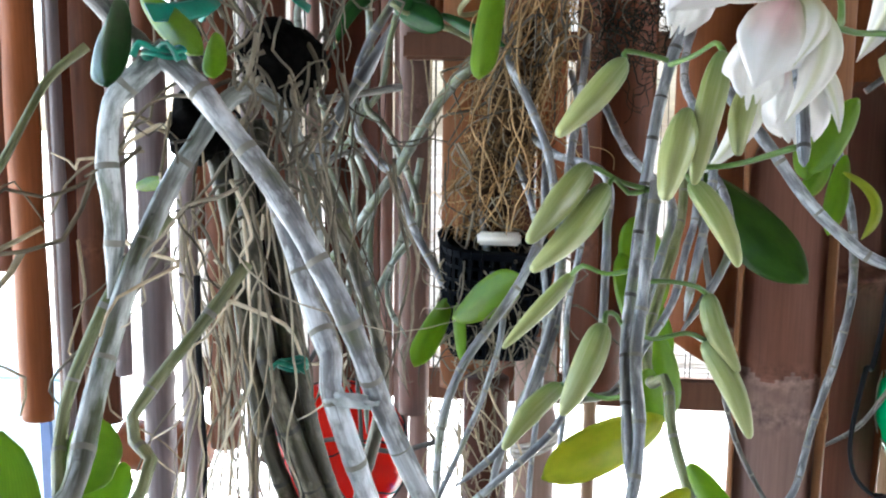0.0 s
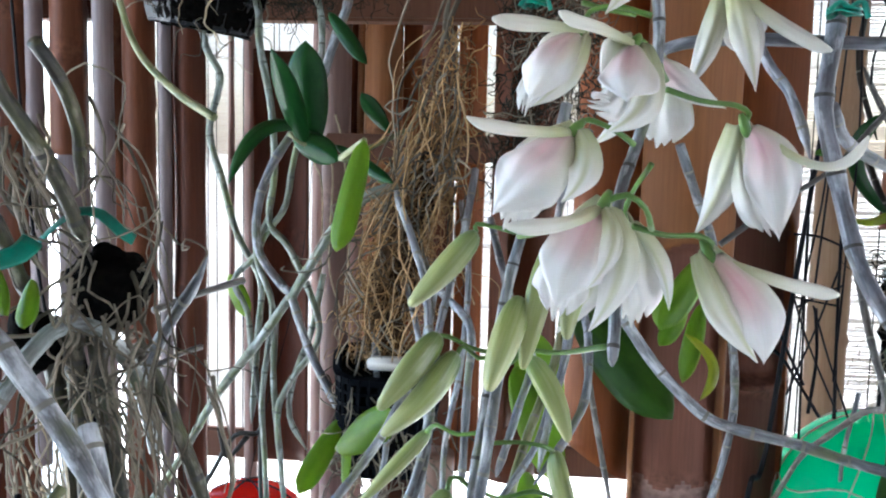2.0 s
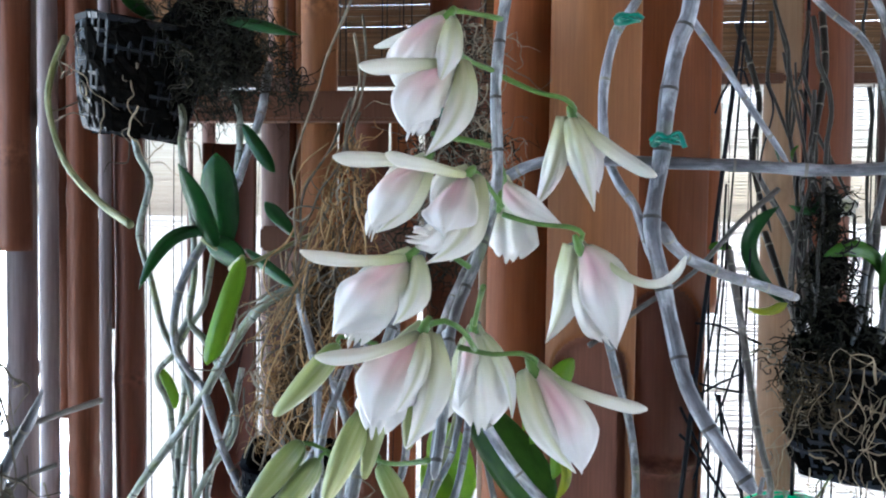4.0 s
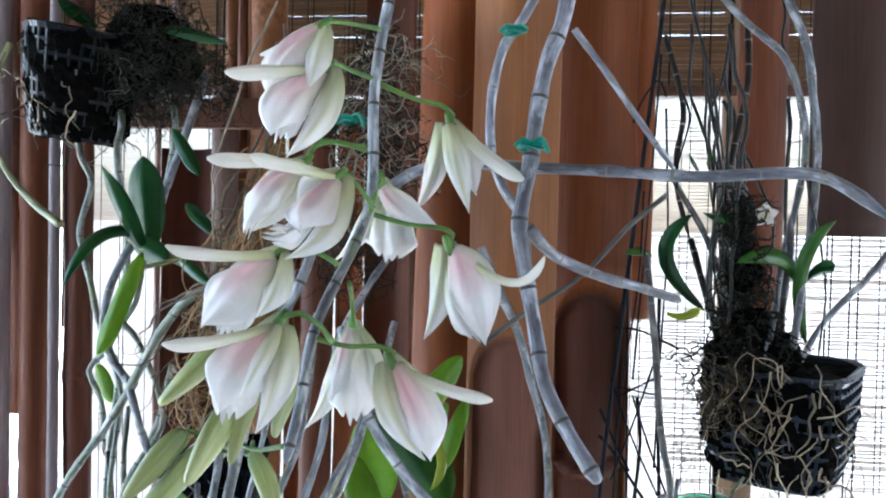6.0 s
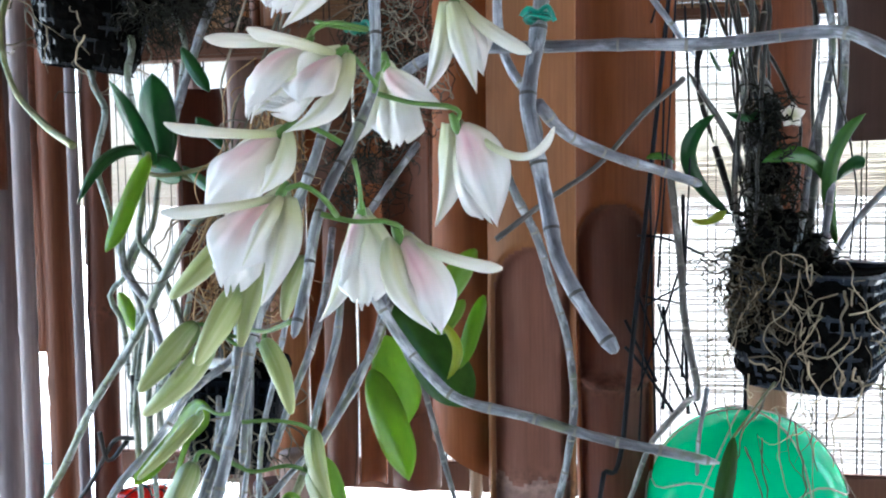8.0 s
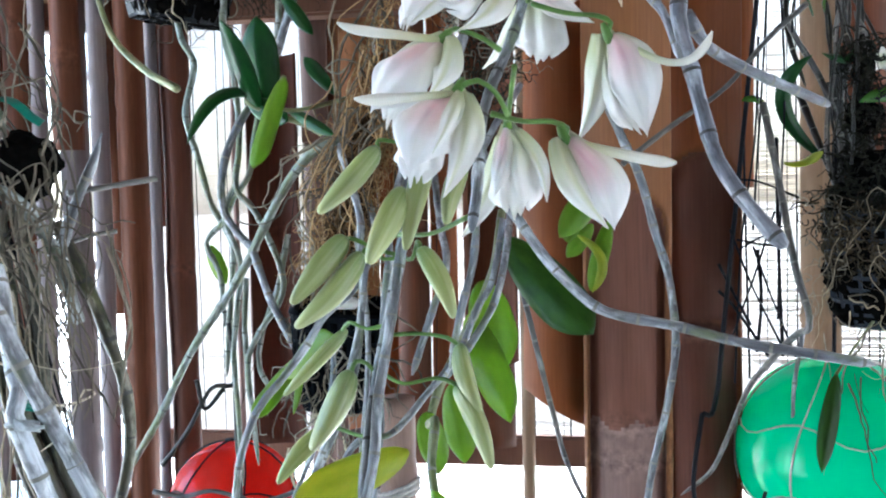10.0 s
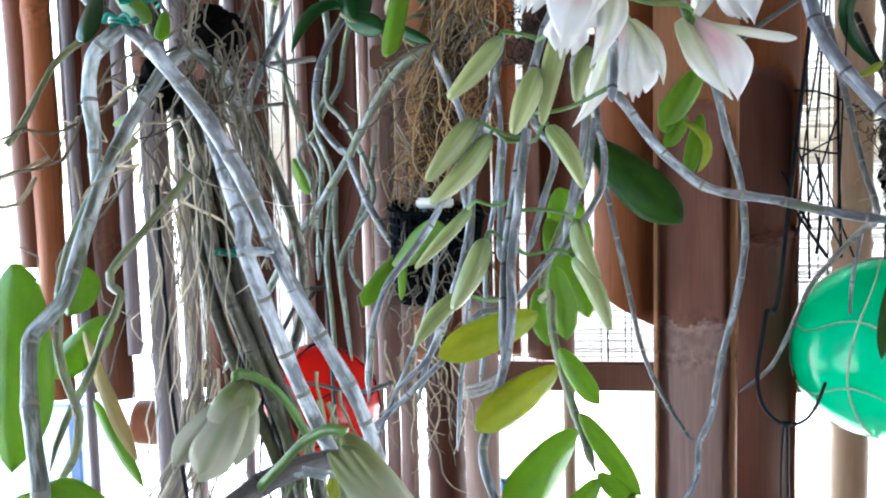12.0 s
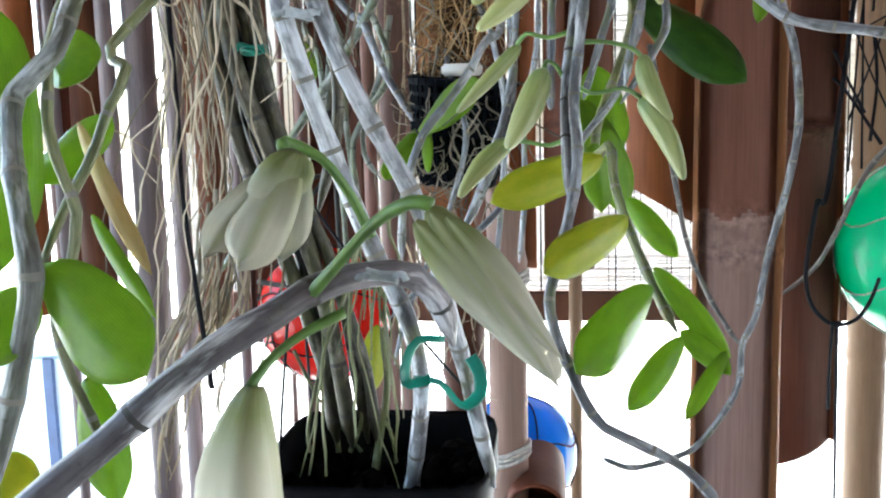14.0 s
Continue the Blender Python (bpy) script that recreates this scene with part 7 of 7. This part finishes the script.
stalk(cord_net, 0.0008, [(0.505, 0.800, 1.736), (0.511, 0.800, 1.714), (0.503, 0.800, 1.679), (0.502, 0.800, 1.657)], M_STRING, 'strand', 5)
stalk(cord_net, 0.0008, [(0.492, 0.800, 1.732), (0.485, 0.800, 1.746), (0.472, 0.800, 1.728), (0.466, 0.800, 1.711)], M_STRING, 'strand', 5)
stalk(cord_net, 0.0013, [(0.4762, 0.8100, 1.4825), (0.4794, 0.8100, 1.4422), (0.4757, 0.8100, 1.3970)], M_STRING, 'strand', 5)
stalk(cord_net, 0.0012, [(0.4453, 0.8100, 1.4711), (0.4566, 0.8100, 1.4474), (0.4706, 0.8100, 1.4199)], M_STRING, 'strand', 5)
stalk(cord_net, 0.0013, [(0.4451, 0.8100, 1.4487), (0.4569, 0.8100, 1.4361), (0.4846, 0.8100, 1.3945)], M_STRING, 'strand', 5)
stalk(cord_net, 0.0009, [(0.4656, 0.8100, 1.5850), (0.4673, 0.8100, 1.4909), (0.4698, 0.8100, 1.3747)], M_STRING, 'strand', 5)
stalk(cord_net, 0.0013, [(0.4918, 0.8100, 1.5743), (0.4928, 0.8100, 1.4899), (0.4962, 0.8100, 1.3938)], M_STRING, 'strand', 5)
stalk(cord_net, 0.0008, [(0.4600, 0.8100, 1.4911), (0.4737, 0.8100, 1.4882), (0.4919, 0.8100, 1.4852)], M_STRING, 'strand', 5)
stalk(cord_net, 0.0008, [(0.4610, 0.8100, 1.4825), (0.4782, 0.8100, 1.4928), (0.4962, 0.8100, 1.5016)], M_STRING, 'strand', 5)
stalk(cord_net, 0.0009, [(0.4557, 0.8100, 1.5411), (0.4775, 0.8100, 1.5387), (0.5092, 0.8100, 1.5246)], M_STRING, 'strand', 5)

cord_pale = thing('garden_cord', (0.0607, 0.9300, 1.6326), 'thin pale cords hung before the screen', 'cord')
stalk(cord_pale, 0.0009, [(0.0607, 0.9300, 1.6326), (0.0676, 0.9300, 1.6041), (0.0760, 0.9300, 1.5144), (0.0641, 0.9300, 1.3882)], M_ROOT_TAN, 'strand', 5)
stalk(cord_pale, 0.0009, [(0.0397, 0.9300, 1.5878), (0.0482, 0.9300, 1.5616), (0.0475, 0.9300, 1.4757), (0.0452, 0.9300, 1.3874)], M_ROOT_TAN, 'strand', 5)
stalk(cord_pale, 0.0009, [(0.0532, 0.9300, 1.5960), (0.0588, 0.9300, 1.5751), (0.0562, 0.9300, 1.4868), (0.0717, 0.9300, 1.4328)], M_ROOT_TAN, 'strand', 5)
stalk(cord_pale, 0.0009, [(0.0762, 0.9300, 1.5990), (0.0743, 0.9300, 1.5143), (0.0747, 0.9300, 1.4219)], M_ROOT_TAN, 'strand', 5)
